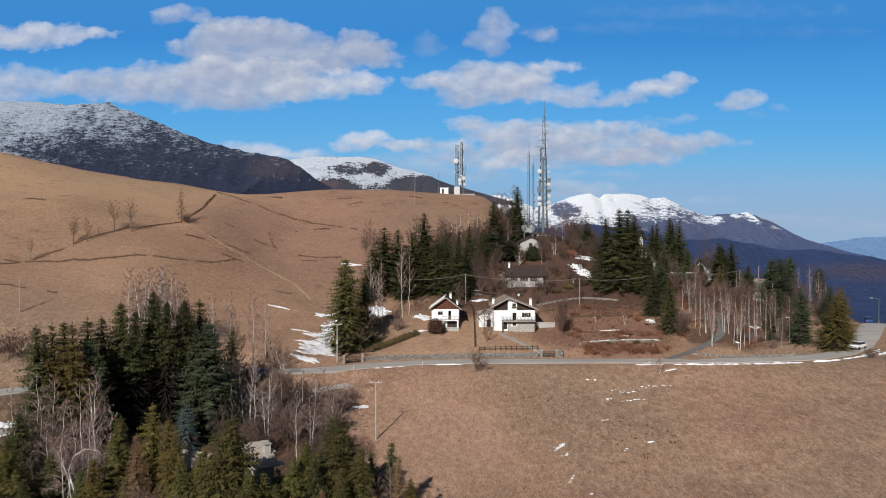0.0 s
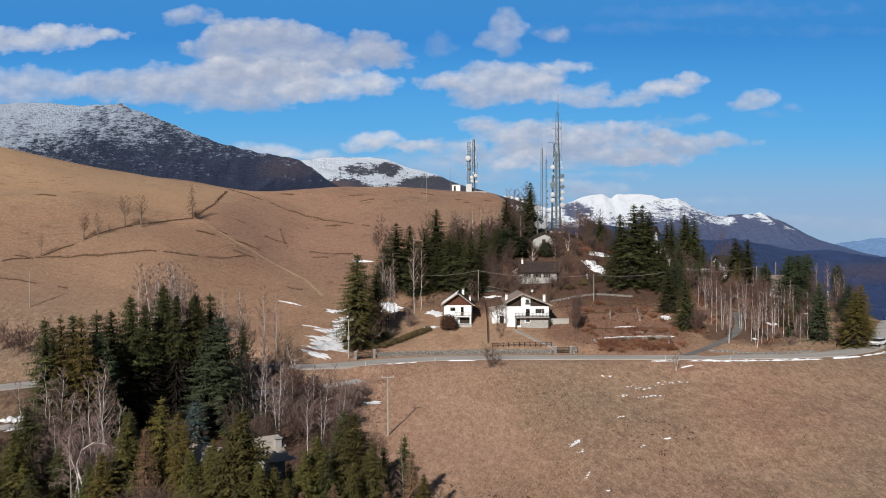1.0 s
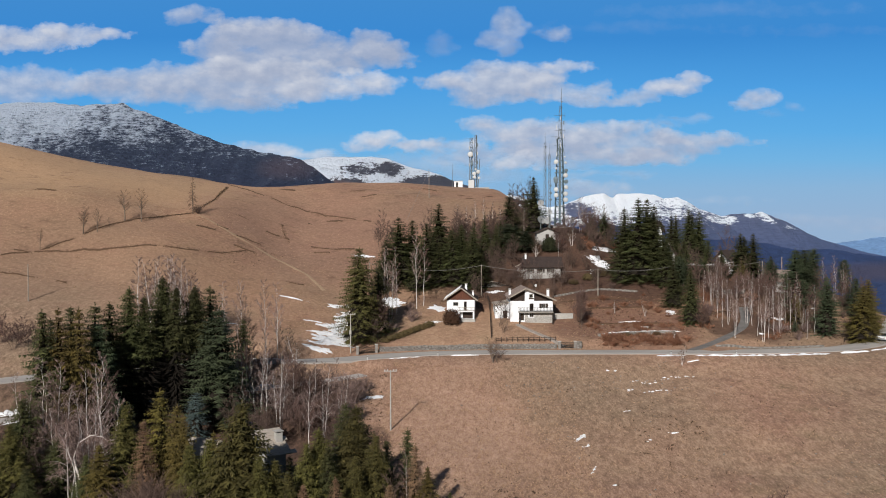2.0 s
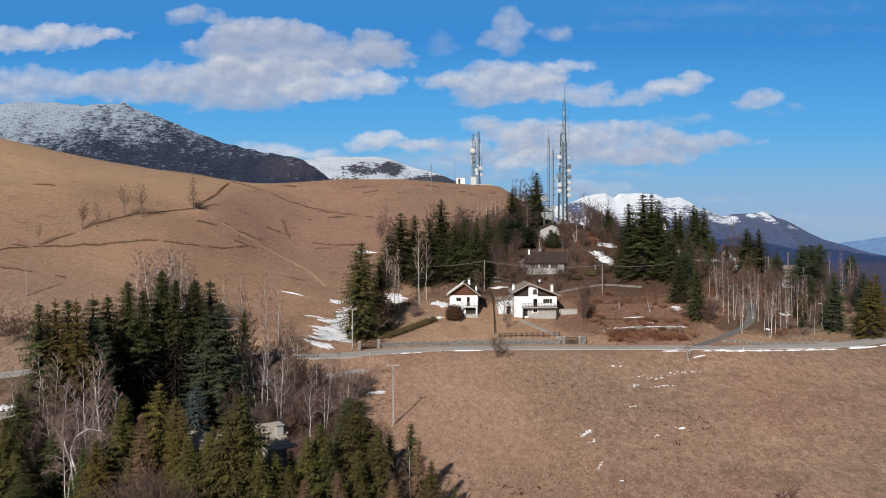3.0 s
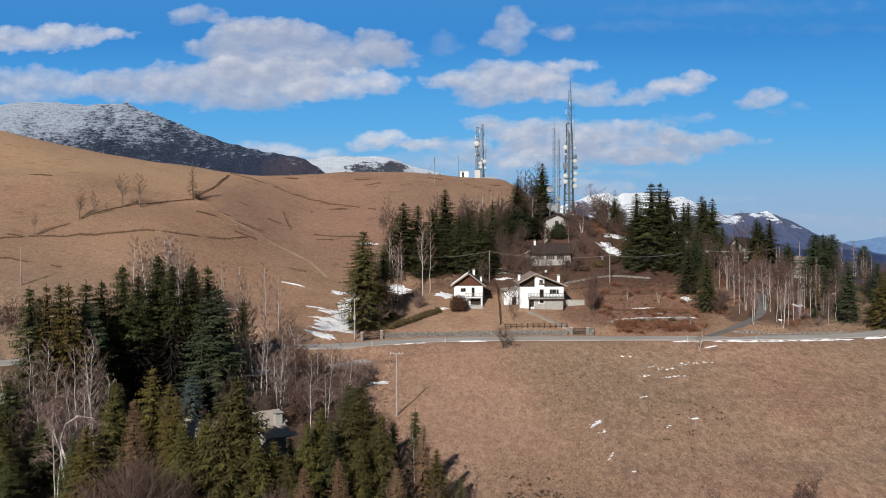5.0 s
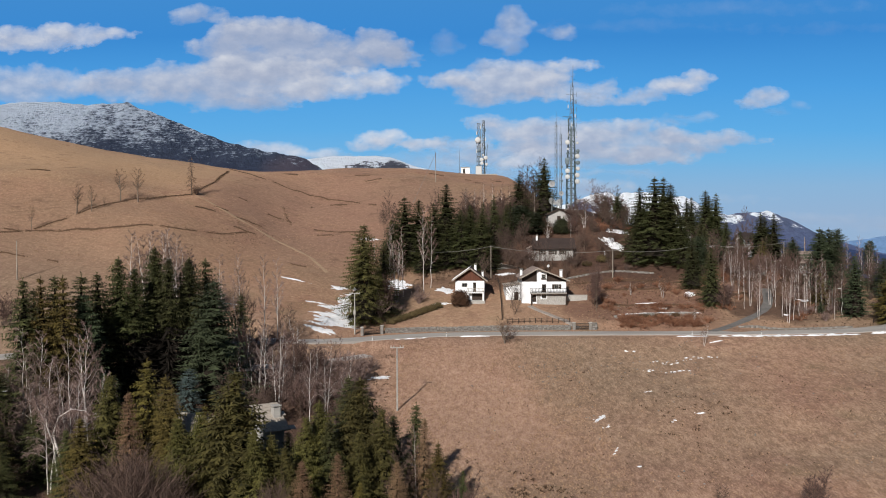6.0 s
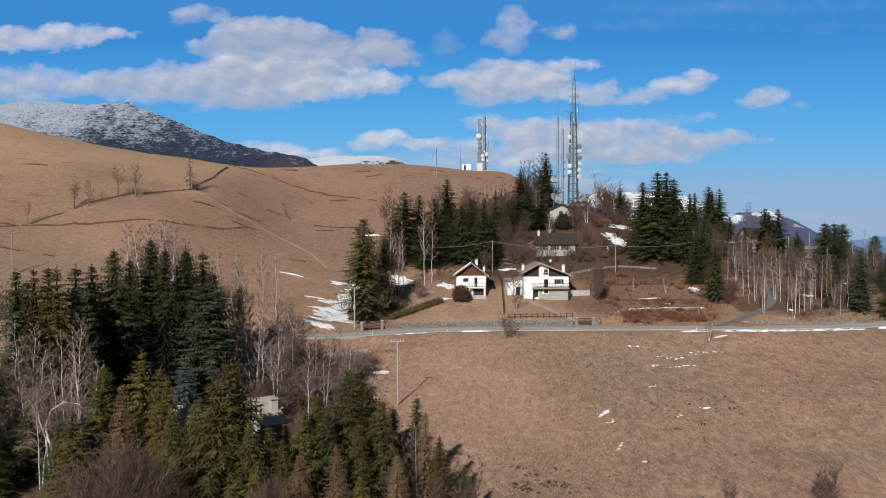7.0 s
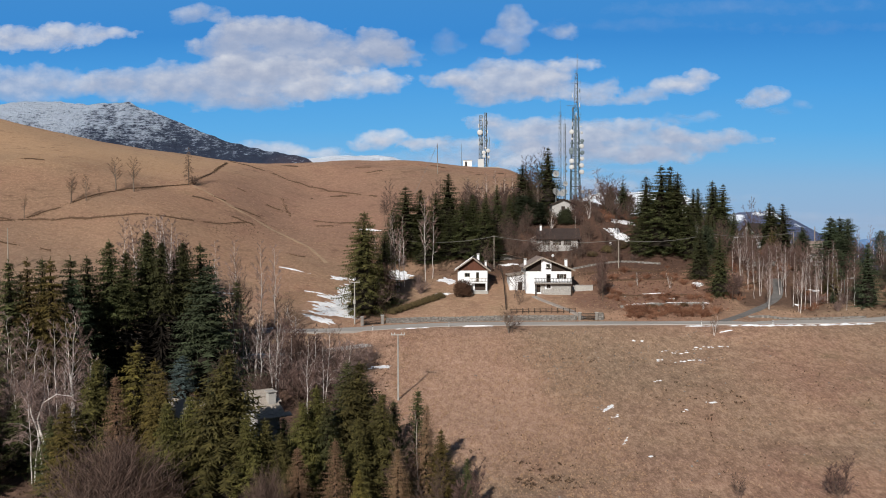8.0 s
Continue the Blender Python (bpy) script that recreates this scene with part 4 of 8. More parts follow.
KINDS = {
    "spruce": (lambda: conifer("spruce_tree", random.Random(1), 18, 5.0, 640, M_SPRUCE, M_BARK, power=0.80, blunt=0.18, label="tall dark green spruce with drooping boughs"), 18),
    "spruce_b": (lambda: conifer("spruce_tree", random.Random(2), 18, 5.6, 600, M_SPRUCE, M_BARK, droop=0.45, power=0.76, blunt=0.20, ragged=0.48, label="dense dark green spruce with a ragged outline"), 18),
    "spruce_c": (lambda: conifer("spruce_tree", random.Random(3), 16, 3.1, 520, M_SPRUCE, M_BARK, droop=0.55, power=0.66, ragged=0.5, label="slim dark green spruce with short drooping boughs"), 16),
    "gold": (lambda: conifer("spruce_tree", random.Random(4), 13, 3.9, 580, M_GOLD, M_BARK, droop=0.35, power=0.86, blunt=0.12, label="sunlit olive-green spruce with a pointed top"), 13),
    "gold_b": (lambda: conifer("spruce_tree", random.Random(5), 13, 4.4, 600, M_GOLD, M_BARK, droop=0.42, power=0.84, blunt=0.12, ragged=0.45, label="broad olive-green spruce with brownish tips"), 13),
    "fir": (lambda: conifer("fir_tree", random.Random(6), 17, 5.4, 640, M_FIR, M_BARK, droop=0.25, lift=0.10, power=0.80, ragged=0.4, size=0.86, blunt=0.26, label="broad blue-green fir with layered boughs"), 17),
    "front": (lambda: conifer("spruce_tree", random.Random(31), 13, 4.6, 1150, M_OLIVE, M_BARK, droop=0.30, power=0.80, ragged=0.40, size=0.90, blunt=0.06, label="broad olive-green spruce with feathered hanging boughs"), 13),
    "front_b": (lambda: conifer("spruce_tree", random.Random(32), 13, 5.1, 1200, M_OLIVE, M_BARK, droop=0.38, power=0.80, ragged=0.44, size=0.90, blunt=0.06, label="wide-skirted olive-green spruce, dark on its shaded side"), 13),
    "far": (lambda: conifer("spruce_tree", random.Random(33), 18, 5.6, 470, M_SPRUCE, M_BARK, power=0.86, size=0.85, ragged=0.42, blunt=0.18, label="tall dark green spruce with drooping boughs"), 18),
    "far_b": (lambda: conifer("spruce_tree", random.Random(34), 18, 5.8, 480, M_SPRUCE, M_BARK, droop=0.45, power=0.82, ragged=0.48, size=0.85, blunt=0.22, label="dense dark green spruce with a ragged outline"), 18),
    "deep": (lambda: conifer("spruce_tree", random.Random(40), 18, 4.8, 620, M_SPRUCE, M_BARK, droop=0.40, power=0.74, bare=0.44, ragged=0.42, blunt=0.18, dead=0.95, label="tall dark spruce in the grove, bare lower boughs blackened as shade"), 18),
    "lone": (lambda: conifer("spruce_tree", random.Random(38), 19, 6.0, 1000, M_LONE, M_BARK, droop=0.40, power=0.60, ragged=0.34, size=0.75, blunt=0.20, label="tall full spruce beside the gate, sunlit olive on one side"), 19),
    "sapling": (lambda: bare_tree("bare_tree", random.Random(39), 10, 1, 1.5, M_PALEBARK, M_TWIG_RED, "slender leafless sapling with fine mauve-brown twigs", trunk_r=0.0055, start=0.22, limbs=22, fine=9, twig_w=0.030, limb_r=0.4), 10),
    "hill": (lambda: bare_tree("bare_tree", random.Random(35), 7, 1, 3.0, M_PALEBARK, M_TWIG_BROWN, "lone leafless tree with a pale trunk and open crown", trunk_r=0.026, start=0.34, limbs=18, fine=9, twig_w=0.036, limb_r=0.75), 7),
    "hill_b": (lambda: bare_tree("bare_tree", random.Random(36), 7, 2, 2.5, M_PALEBARK, M_TWIG_BROWN, "leafless twin-stemmed tree with a pale trunk", trunk_r=0.022, start=0.34, limbs=13, fine=9, fork=0.16, twig_w=0.036, limb_r=0.75), 7),
    "weeper": (lambda: bare_tree("bare_tree", random.Random(37), 9, 1, 2.0, M_BARK, M_TWIG_BROWN, "tall leafless tree with hanging side branches", trunk_r=0.018, start=0.10, limbs=34, fine=13, weep=1.3, twig_w=0.034, limb_r=0.6), 9),
    "silver": (lambda: conifer("silver_spruce_tree", random.Random(8), 8, 2.8, 300, M_SILVER, M_BARK, droop=0.35, label="pale silver-blue young spruce in the shade"), 8),
    "pine": (lambda: conifer("pine_tree", random.Random(9), 12, 3.5, 400, M_FIR, M_BARK, droop=0.1, lift=0.2, power=0.5, bare=0.16, size=0.9, blunt=0.6, ragged=0.4, label="rounded blue-green pine with a pale trunk"), 12),
    "larch": (lambda: conifer("larch_tree", random.Random(10), 10, 2.4, 900, M_LARCH, M_BARK, droop=0.05, power=0.8, size=0.42, ragged=0.30, core=0.30, label="small rusty-brown bare larch"), 10),
    "birch": (lambda: bare_tree("birch_tree", random.Random(11), 14, 1, 3.4, M_BIRCH, M_TWIG, "leafless white-barked birch with fine mauve twigs", "birch tree"), 14),
    "birch_b": (lambda: bare_tree("birch_tree", random.Random(12), 14, 3, 2.8, M_BIRCH, M_TWIG, "clump of leafless white birch stems", "birch tree", limbs=16, fine=11), 14),
    "birch_c": (lambda: bare_tree("birch_tree", random.Random(13), 13, 2, 3.2, M_BIRCH, M_TWIG, "twin-stemmed leafless birch with hanging twigs", "birch tree", weep=0.7, limbs=18), 13),
    "birch_slim": (lambda: bare_tree("birch_tree", random.Random(14), 11, 1, 1.8, M_BIRCH, M_TWIG_RED, "slim leafless birch with a pale bare trunk", "birch tree", start=0.34, limbs=20, fine=12, trunk_r=0.0052, twig_w=0.04), 11),
    "bare": (lambda: bare_tree("bare_tree", random.Random(15), 9, 2, 3.4, M_BARK, M_TWIG_DARK, "leafless brown tree with a rounded crown", limbs=20, fork=0.25, start=0.22, twig_w=0.026), 9),
    "bare_b": (lambda: bare_tree("bare_tree", random.Random(16), 9, 4, 2.8, M_BARK, M_TWIG_DARK, "leafless tree with several spreading stems", limbs=14, fork=0.3, start=0.2, twig_w=0.028), 9),
    "bare_red": (lambda: bare_tree("bare_tree", random.Random(17), 6, 3, 2.6, M_BARK, M_TWIG_RED, "leafless tree with reddish fine twigs", limbs=18, fork=0.22, start=0.12, fine=12), 6),
    "pale_tree": (lambda: bare_tree("bare_tree", random.Random(18), 5, 2, 2.3, M_BIRCH, M_TWIG_BROWN, "small pale leafless fruit tree", limbs=14, fork=0.28, start=0.25, fine=7, trunk_r=0.02), 5),
    "shrub": (lambda: shrub("bare_shrub", random.Random(19), 3, 1.9, 44, M_TWIG, "mauve-grey leafless shrub of many stems"), 3),
    "shrub_b": (lambda: shrub("bare_shrub", random.Random(20), 3, 2.4, 50, M_TWIG_DARK, "brown leafless spreading shrub"), 3),
    "shrub_red": (lambda: shrub("bare_shrub", random.Random(21), 2, 1.7, 44, M_RUST, "russet leafless bramble shrub"), 2),
    "bramble": (lambda: shrub("bramble_bush", random.Random(23), 1.3, 1.7, 24, M_RUST, "low russet bramble heap on the bank", 0.05, 6), 1.3),
    "thicket": (lambda: shrub("bare_shrub", random.Random(22), 9, 5.0, 130, M_TWIG_DARK, "large domed dull-brown leafless bush", 0.022, 26), 9),
}

# the dark grove on the slope below the road
for kind, x, y, h, w in (
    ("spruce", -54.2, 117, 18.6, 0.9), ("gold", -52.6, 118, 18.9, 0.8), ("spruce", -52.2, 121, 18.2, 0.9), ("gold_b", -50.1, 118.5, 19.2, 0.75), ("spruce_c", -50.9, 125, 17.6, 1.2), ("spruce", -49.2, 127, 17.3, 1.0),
    ("deep", -47.5, 129, 19.1, 0.95), ("deep", -45.7, 130, 17.8, 0.9), ("deep", -44.2, 134, 19.6, 0.95), ("deep", -42.2, 133, 18.9, 0.8), ("deep", -40.2, 136, 18.2, 1.0), ("spruce_c", -39.0, 141, 17.6, 1.1), ("deep", -41.6, 140, 17.0, 1.0), ("deep", -45.6, 138, 18.0, 1.0),
    ("fir", -35.3, 131, 17.4, 1.25), ("fir", -48.8, 121.5, 16.4, 0.85), ("silver", -36.8, 124.5, 6.8, 1.05), ("spruce_c", -35.1, 146, 11.8, 1.0), ("spruce", -55.8, 123, 15.0, 1.0),
):
    plant(kind, x, y, h, w * (1.08 if kind.startswith("spruce") else 1.0))
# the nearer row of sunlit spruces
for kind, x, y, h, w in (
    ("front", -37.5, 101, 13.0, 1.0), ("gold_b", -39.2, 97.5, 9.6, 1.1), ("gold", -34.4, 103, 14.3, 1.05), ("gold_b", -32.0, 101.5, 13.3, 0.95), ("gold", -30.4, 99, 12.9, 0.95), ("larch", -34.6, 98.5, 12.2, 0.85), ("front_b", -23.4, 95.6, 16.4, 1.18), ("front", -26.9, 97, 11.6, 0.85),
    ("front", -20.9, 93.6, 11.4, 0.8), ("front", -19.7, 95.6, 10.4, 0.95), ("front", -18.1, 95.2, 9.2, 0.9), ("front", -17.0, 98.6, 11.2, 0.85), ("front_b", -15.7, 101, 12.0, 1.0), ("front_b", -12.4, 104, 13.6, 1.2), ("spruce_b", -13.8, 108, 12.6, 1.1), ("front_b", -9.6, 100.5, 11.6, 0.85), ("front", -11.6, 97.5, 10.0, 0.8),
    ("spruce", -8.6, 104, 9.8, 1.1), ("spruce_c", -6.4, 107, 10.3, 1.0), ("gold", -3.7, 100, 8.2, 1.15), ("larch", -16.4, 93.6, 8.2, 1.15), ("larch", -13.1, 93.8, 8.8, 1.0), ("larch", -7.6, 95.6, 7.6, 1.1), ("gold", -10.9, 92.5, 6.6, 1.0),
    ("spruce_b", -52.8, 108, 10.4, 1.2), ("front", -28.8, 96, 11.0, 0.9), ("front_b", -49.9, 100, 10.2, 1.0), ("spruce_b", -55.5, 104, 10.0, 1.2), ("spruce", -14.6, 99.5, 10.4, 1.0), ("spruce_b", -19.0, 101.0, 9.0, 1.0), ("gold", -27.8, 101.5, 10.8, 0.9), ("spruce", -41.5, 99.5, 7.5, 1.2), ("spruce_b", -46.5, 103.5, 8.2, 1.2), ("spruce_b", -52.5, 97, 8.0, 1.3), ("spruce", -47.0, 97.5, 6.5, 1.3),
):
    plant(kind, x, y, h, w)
# spruces and firs round the houses and on the knoll
for kind, x, y, h, w in (
    ("lone", -20.0, 179.5, 19.4, 1.0), ("spruce", -16.9, 186, 14.0, 1.15), ("spruce", -14.4, 217, 16.3, 1.25), ("spruce_b", -11.3, 219, 15.0, 1.0), ("spruce_b", -17.2, 213, 12.4, 1.0), ("spruce", -7.7, 219, 14.2, 1.15), ("spruce", -5.0, 231, 15.0, 1.1), ("spruce", -9.6, 213, 11.0, 1.1), ("spruce_b", 5.2, 214, 9.0, 1.0),
    ("spruce_b", -1.4, 217, 13.4, 1.1), ("spruce", 0.9, 220, 13.6, 1.15), ("spruce_b", 3.4, 215, 13.4, 1.0), ("spruce", -4.6, 216, 10.5, 1.1), ("spruce_b", -8.6, 214, 9.0, 1.0),
    ("spruce", 20.8, 246, 15.2, 1.1), ("bare", 16.5, 250, 12.0, 0.9), ("spruce_c", 14.3, 248, 11.4, 1.3), ("spruce", 12.3, 243, 6.2, 1.2), ("spruce_b", 10.5, 238, 6.5, 1.2), ("pine", 13.4, 231, 7.4, 2.0), ("pine", 17.4, 229, 5.8, 1.9), ("bare", 2.6, 240, 9.0, 1.1), ("bare_red", 6.4, 241, 8.0, 1.2), ("bare", 8.6, 236, 8.4, 1.0), ("bare_red", 11.2, 242, 8.0, 1.2), ("bare", 18.4, 245, 11.0, 1.1), ("pine", 7.6, 231, 5.4, 1.5),
    ("spruce_b", 40.2, 217, 17.0, 1.0), ("spruce_c", 43.2, 215, 19.8, 1.3), ("spruce", 45.4, 216, 19.6, 1.05), ("spruce_b", 46.9, 215, 18.4, 1.1), ("spruce", 48.6, 212, 11.8, 1.2), ("spruce", 38.6, 213, 9.5, 1.1), ("spruce", 60.1, 252, 12.8, 0.9), ("spruce_c", 61.9, 254, 13.6, 1.0),
    ("spruce_b", 63.2, 245, 15.4, 1.0), ("spruce", 66.2, 246, 15.6, 1.0), ("spruce_b", 69.2, 220, 12.0, 1.15), ("spruce", 72.6, 221, 12.0, 1.2), ("pine", 50.3, 204, 9.8, 0.9), ("spruce_b", 49.2, 190, 12.2, 0.95), ("spruce", 47.6, 199, 10.5, 1.0), ("fir", 75.2, 201, 13.4, 1.05), ("fir", 79.0, 205, 12.4, 1.05),
    ("fir", 75.2, 184, 12.2, 1.05), ("gold_b", 80.8, 180.3, 11.6, 1.35), ("gold_b", 85.6, 188.0, 11.6, 1.25), ("pine", 84.9, 215, 10.8, 0.8), ("pine", 92.3, 215, 9.4, 0.8), ("fir", 69.6, 186, 2.6, 1.2), ("pine", 73.7, 212, 7.2, 1.1), ("spruce", 38.7, 237, 9.0, 1.1), ("spruce_b", 36.0, 240, 7.0, 1.2), ("fir", 87.5, 198, 9.0, 1.0),
):
    if y > 195:
        kind, w = {"spruce": "far", "spruce_b": "far_b", "spruce_c": "far"}.get(kind, kind), w * (1.3 if x < 6 else 1.12)
    plant(kind, x, y, h, w)
for kind, x, y, h, w in (("gold_b", 66.9, 212, 6.8, 1.3), ("gold_b", 71.0, 190, 7.2, 1.1), ("fir", 77.6, 205, 12.0, 1.15), ("far_b", 74.8, 215, 8.0, 1.3), ("far", 70.8, 222, 11.0, 1.2), ("far_b", 54.5, 214, 9.0, 1.1), ("far", 51.4, 208, 10.0, 1.2), ("far", 64.6, 247, 14.6, 1.2)):
    plant(kind, x, y, h, w)
for kind, x, y, h, w in (("far", 6.8, 228, 12.6, 0.8), ("far_b", 9.6, 226, 10.5, 0.8), ("far", 4.0, 222, 13.2, 0.85), ("far", 0.9, 218, 14.0, 0.9), ("far_b", 11.2, 234, 8.0, 0.9)):
    plant(kind, x, y, h, w)


# ---- building materials ----
M_PLASTER = plain("white_plaster", (0.74, 0.755, 0.77), 0.9, vary=0.08, scale=0.8, bump=0.01)
M_GREYPLASTER = plain("grey_plaster", (0.30, 0.285, 0.265), 0.9, vary=0.18, scale=0.9, bump=0.01)
M_CONCRETE = plain("weathered_concrete", (0.36, 0.345, 0.32), 0.9, vary=0.25, scale=1.4, bump=0.02)
# whitewash greyed so that its colour carries the walls' half shade
M_SHADEDWALL = plain("shaded_whitewash", (0.37, 0.36, 0.345), 0.9, vary=0.2, scale=0.8, bump=0.01)
M_TRIM = plain("grey_window_frame", (0.30, 0.28, 0.25), 0.6, vary=0.1)
M_DARKWOOD = wood_material("dark_brown_boards", (0.020, 0.013, 0.010), (0.055, 0.036, 0.026))
M_REDWOOD = wood_material("reddish_brown_boards", (0.060, 0.022, 0.013), (0.135, 0.050, 0.027))
M_PALEWOOD = wood_material("weathered_grey_wood", (0.20, 0.17, 0.14), (0.36, 0.32, 0.27))
M_IRON = plain("dark_painted_iron", (0.035, 0.032, 0.03), 0.5, 0.6, vary=0.3)
M_STEEL = plain("galvanised_steel", (0.13, 0.145, 0.14), 0.6, 0.1, vary=0.25, scale=1.0)
M_GREENSTEEL = plain("grey_green_steel", (0.036, 0.056, 0.050), 0.6, 0.0, vary=0.3, scale=0.6)
M_RADOME = plain("white_radome", (0.50, 0.51, 0.51), 0.5, vary=0.06)
M_GREYDRUM = plain("grey_antenna_drum", (0.13, 0.17, 0.19), 0.5, vary=0.2)
M_CABLE = plain("weathered_cable", (0.17, 0.16, 0.15), 0.6)


def tile_material(name, lo, hi):
    m = Mat(name, 0.85)
    p = m.n("SeparateXYZ", Vector=m.n("TexCoord").outputs["Object"])
    rows = m.n("TexWave", Vector=m.n("TexCoord").outputs["Object"], Scale=2.6, Distortion=1.2, Detail=2.0)
    rows.bands_direction = "Y"
    f = m.mix(0.5, m.noise(0.9, 6, 0.65), m.noise(9, 3))
    m.color(m.mix(m.math("MULTIPLY", rows.outputs["Fac"], 0.35), m.ramp(f, (0.3, lo), (0.7, hi)), tuple(c * 0.55 for c in lo)))
    m.bump(rows.outputs["Fac"], 0.7, 0.04)
    return m.m


def stone_material():
    m = Mat("field_stone", 0.9)
    c = m.ramp(m.mix(0.5, m.island(), m.noise(2.2, 5)), (0.2, (0.115, 0.103, 0.092)), (0.5, (0.190, 0.176, 0.160)), (0.8, (0.30, 0.285, 0.265)))
    m.color(c).bump(m.noise(12, 5), 0.6, 0.03)
    return m.m


def glass_material():
    m = Mat("window_glass", 0.06)
    m.color((0.75, 0.8, 0.82))
    m.b.inputs["Transmission Weight"].default_value = 1.0
    m.b.inputs["IOR"].default_value = 1.45
    return m.m


M_TILE = tile_material("brown_grey_roof_tiles", (0.24, 0.185, 0.16), (0.42, 0.345, 0.305))
M_TILE_DARK = tile_material("dark_brown_roof_tiles", (0.030, 0.022, 0.020), (0.075, 0.052, 0.045))
M_SLATE = tile_material("pale_stone_slabs", (0.30, 0.26, 0.22), (0.56, 0.50, 0.43))
M_STONE, M_GLASS = stone_material(), glass_material()
M_PALESTONE = plain("pale_rubble_stone", (0.36, 0.345, 0.32), 0.9, vary=0.45, scale=2.5, bump=0.02)


# ---- building helpers ----
def slab(bm, quad, t):
    """A plate of thickness t on four points, thickened along its normal."""
    q = [Vector(p) for p in quad]
    n = (q[1] - q[0]).cross(q[3] - q[0]).normalized() * t
    vs = [bm.verts.new(p) for p in q] + [bm.verts.new(p + n) for p in q]
    for f in ((3, 2, 1, 0), (4, 5, 6, 7), (0, 1, 5, 4), (1, 2, 6, 5), (2, 3, 7, 6), (3, 0, 4, 7)):
        bm.faces.new([vs[i] for i in f])
    return bm


def holed(x0, x1, z0, z1, y0, y1, holes):
    """An upright wall with rectangular openings (x0, x1, z0, z1) through it."""
    bm = bmesh.new()
    xs = sorted({x0, x1, *(v for h in holes for v in h[:2])})
    zs = sorted({z0, z1, *(v for h in holes for v in h[2:4])})
    for a, b in zip(xs, xs[1:]):
        run = None
        for c, d in zip(zs, zs[1:]):
            inside = any(h[0] <= a and b <= h[1] and h[2] <= c and d <= h[3] for h in holes)
            if not inside:
                run = (run[0], d) if run else (c, d)
            if (inside or d == zs[-1]) and run:
                box(bm, a, b, y0, y1, run[0], run[1])
                run = None
    bmesh.ops.remove_doubles(bm, verts=bm.verts, dist=1e-4)
    return bm


def gable(bm, pts, y0, y1):
    """A flat panel with outline (x, z) from y0 to y1."""
    a, b = [bm.verts.new((x, y0, z)) for x, z in pts], [bm.verts.new((x, y1, z)) for x, z in pts]
    bm.faces.new(a), bm.faces.new(b[::-1])
    for i in range(len(pts)):
        k = (i + 1) % len(pts)
        bm.faces.new((a[i], a[k], b[k], b[i]))
    return bm


def window_part(parent, x0, x1, z0, z1, y=0.12, shutters=None, name="window"):
    """A glazed window in an opening of the front wall: frame, mullion, pane, and open shutters if any."""
    bm = bmesh.new()
    w = 0.07
    box(bm, x0, x1, y, y + 0.07, z0, z0 + w), box(bm, x0, x1, y, y + 0.07, z1 - w, z1)
    box(bm, x0, x0 + w, y, y + 0.07, z0 + w, z1 - w), box(bm, x1 - w, x1, y, y + 0.07, z0 + w, z1 - w)
    xm = (x0 + x1) / 2
    box(bm, xm - 0.03, xm + 0.03, y + 0.004, y + 0.06, z0 + w, z1 - w)
    win = part(name, bm, M_TRIM, parent)
    part("pane", boxed(x0 + w, x1 - w, y + 0.03, y + 0.04, z0 + w, z1 - w), M_GLASS, win)
    if shutters:
        for a, b in ((x0 - (x1 - x0) / 2 - 0.03, x0 - 0.03), (x1 + 0.03, x1 + (x1 - x0) / 2 + 0.03)):
            part("shutter", boxed(a, b, -0.06, -0.01, z0, z1, bevel=0.01), shutters, win, "dark wooden shutter")
    return win


def chimney(parent, x, y, z0, z1, w=0.5, material=None):
    bm = boxed(x - w / 2, x + w / 2, y - w / 2, y + w / 2, z0, z1, bevel=0.02)
    stack = part("chimney", bm, material or M_PLASTER, parent)
    bm = boxed(x - w * 0.65, x + w * 0.65, y - w * 0.65, y + w * 0.65, z1 + 0.16, z1 + 0.26, bevel=0.02)
    for sx in (-1, 1):
        for sy in (-1, 1):
            box(bm, x + sx * w * 0.38 - 0.05, x + sx * w * 0.38 + 0.05, y + sy * w * 0.38 - 0.05, y + sy * w * 0.38 + 0.05, z1, z1 + 0.16)
    part("cap", bm, M_CONCRETE, stack)
    return stack


def railing(parent, x0, x1, y0, y1, z, material, h=0.9, n=16):
    """A balcony rail along the front and both ends."""
    bm = bmesh.new()
    for zz in (z + 0.12, z + h):
        box(bm, x0, x1, y0, y0 + 0.05, zz - 0.03, zz + 0.03)
        box(bm, x0, x0 + 0.05, y0 + 0.05, y1, zz - 0.03, zz + 0.03)
        box(bm, x1 - 0.05, x1, y0 + 0.05, y1, zz - 0.03, zz + 0.03)
    rail = part("railing", bm, material, parent)
    for k in range(n + 1):
        x = x0 + 0.05 + (x1 - x0 - 0.1) * k / n
        part("baluster", boxed(x - 0.03, x + 0.03, y0 + 0.01, y0 + 0.04, z, z + h), material, rail)


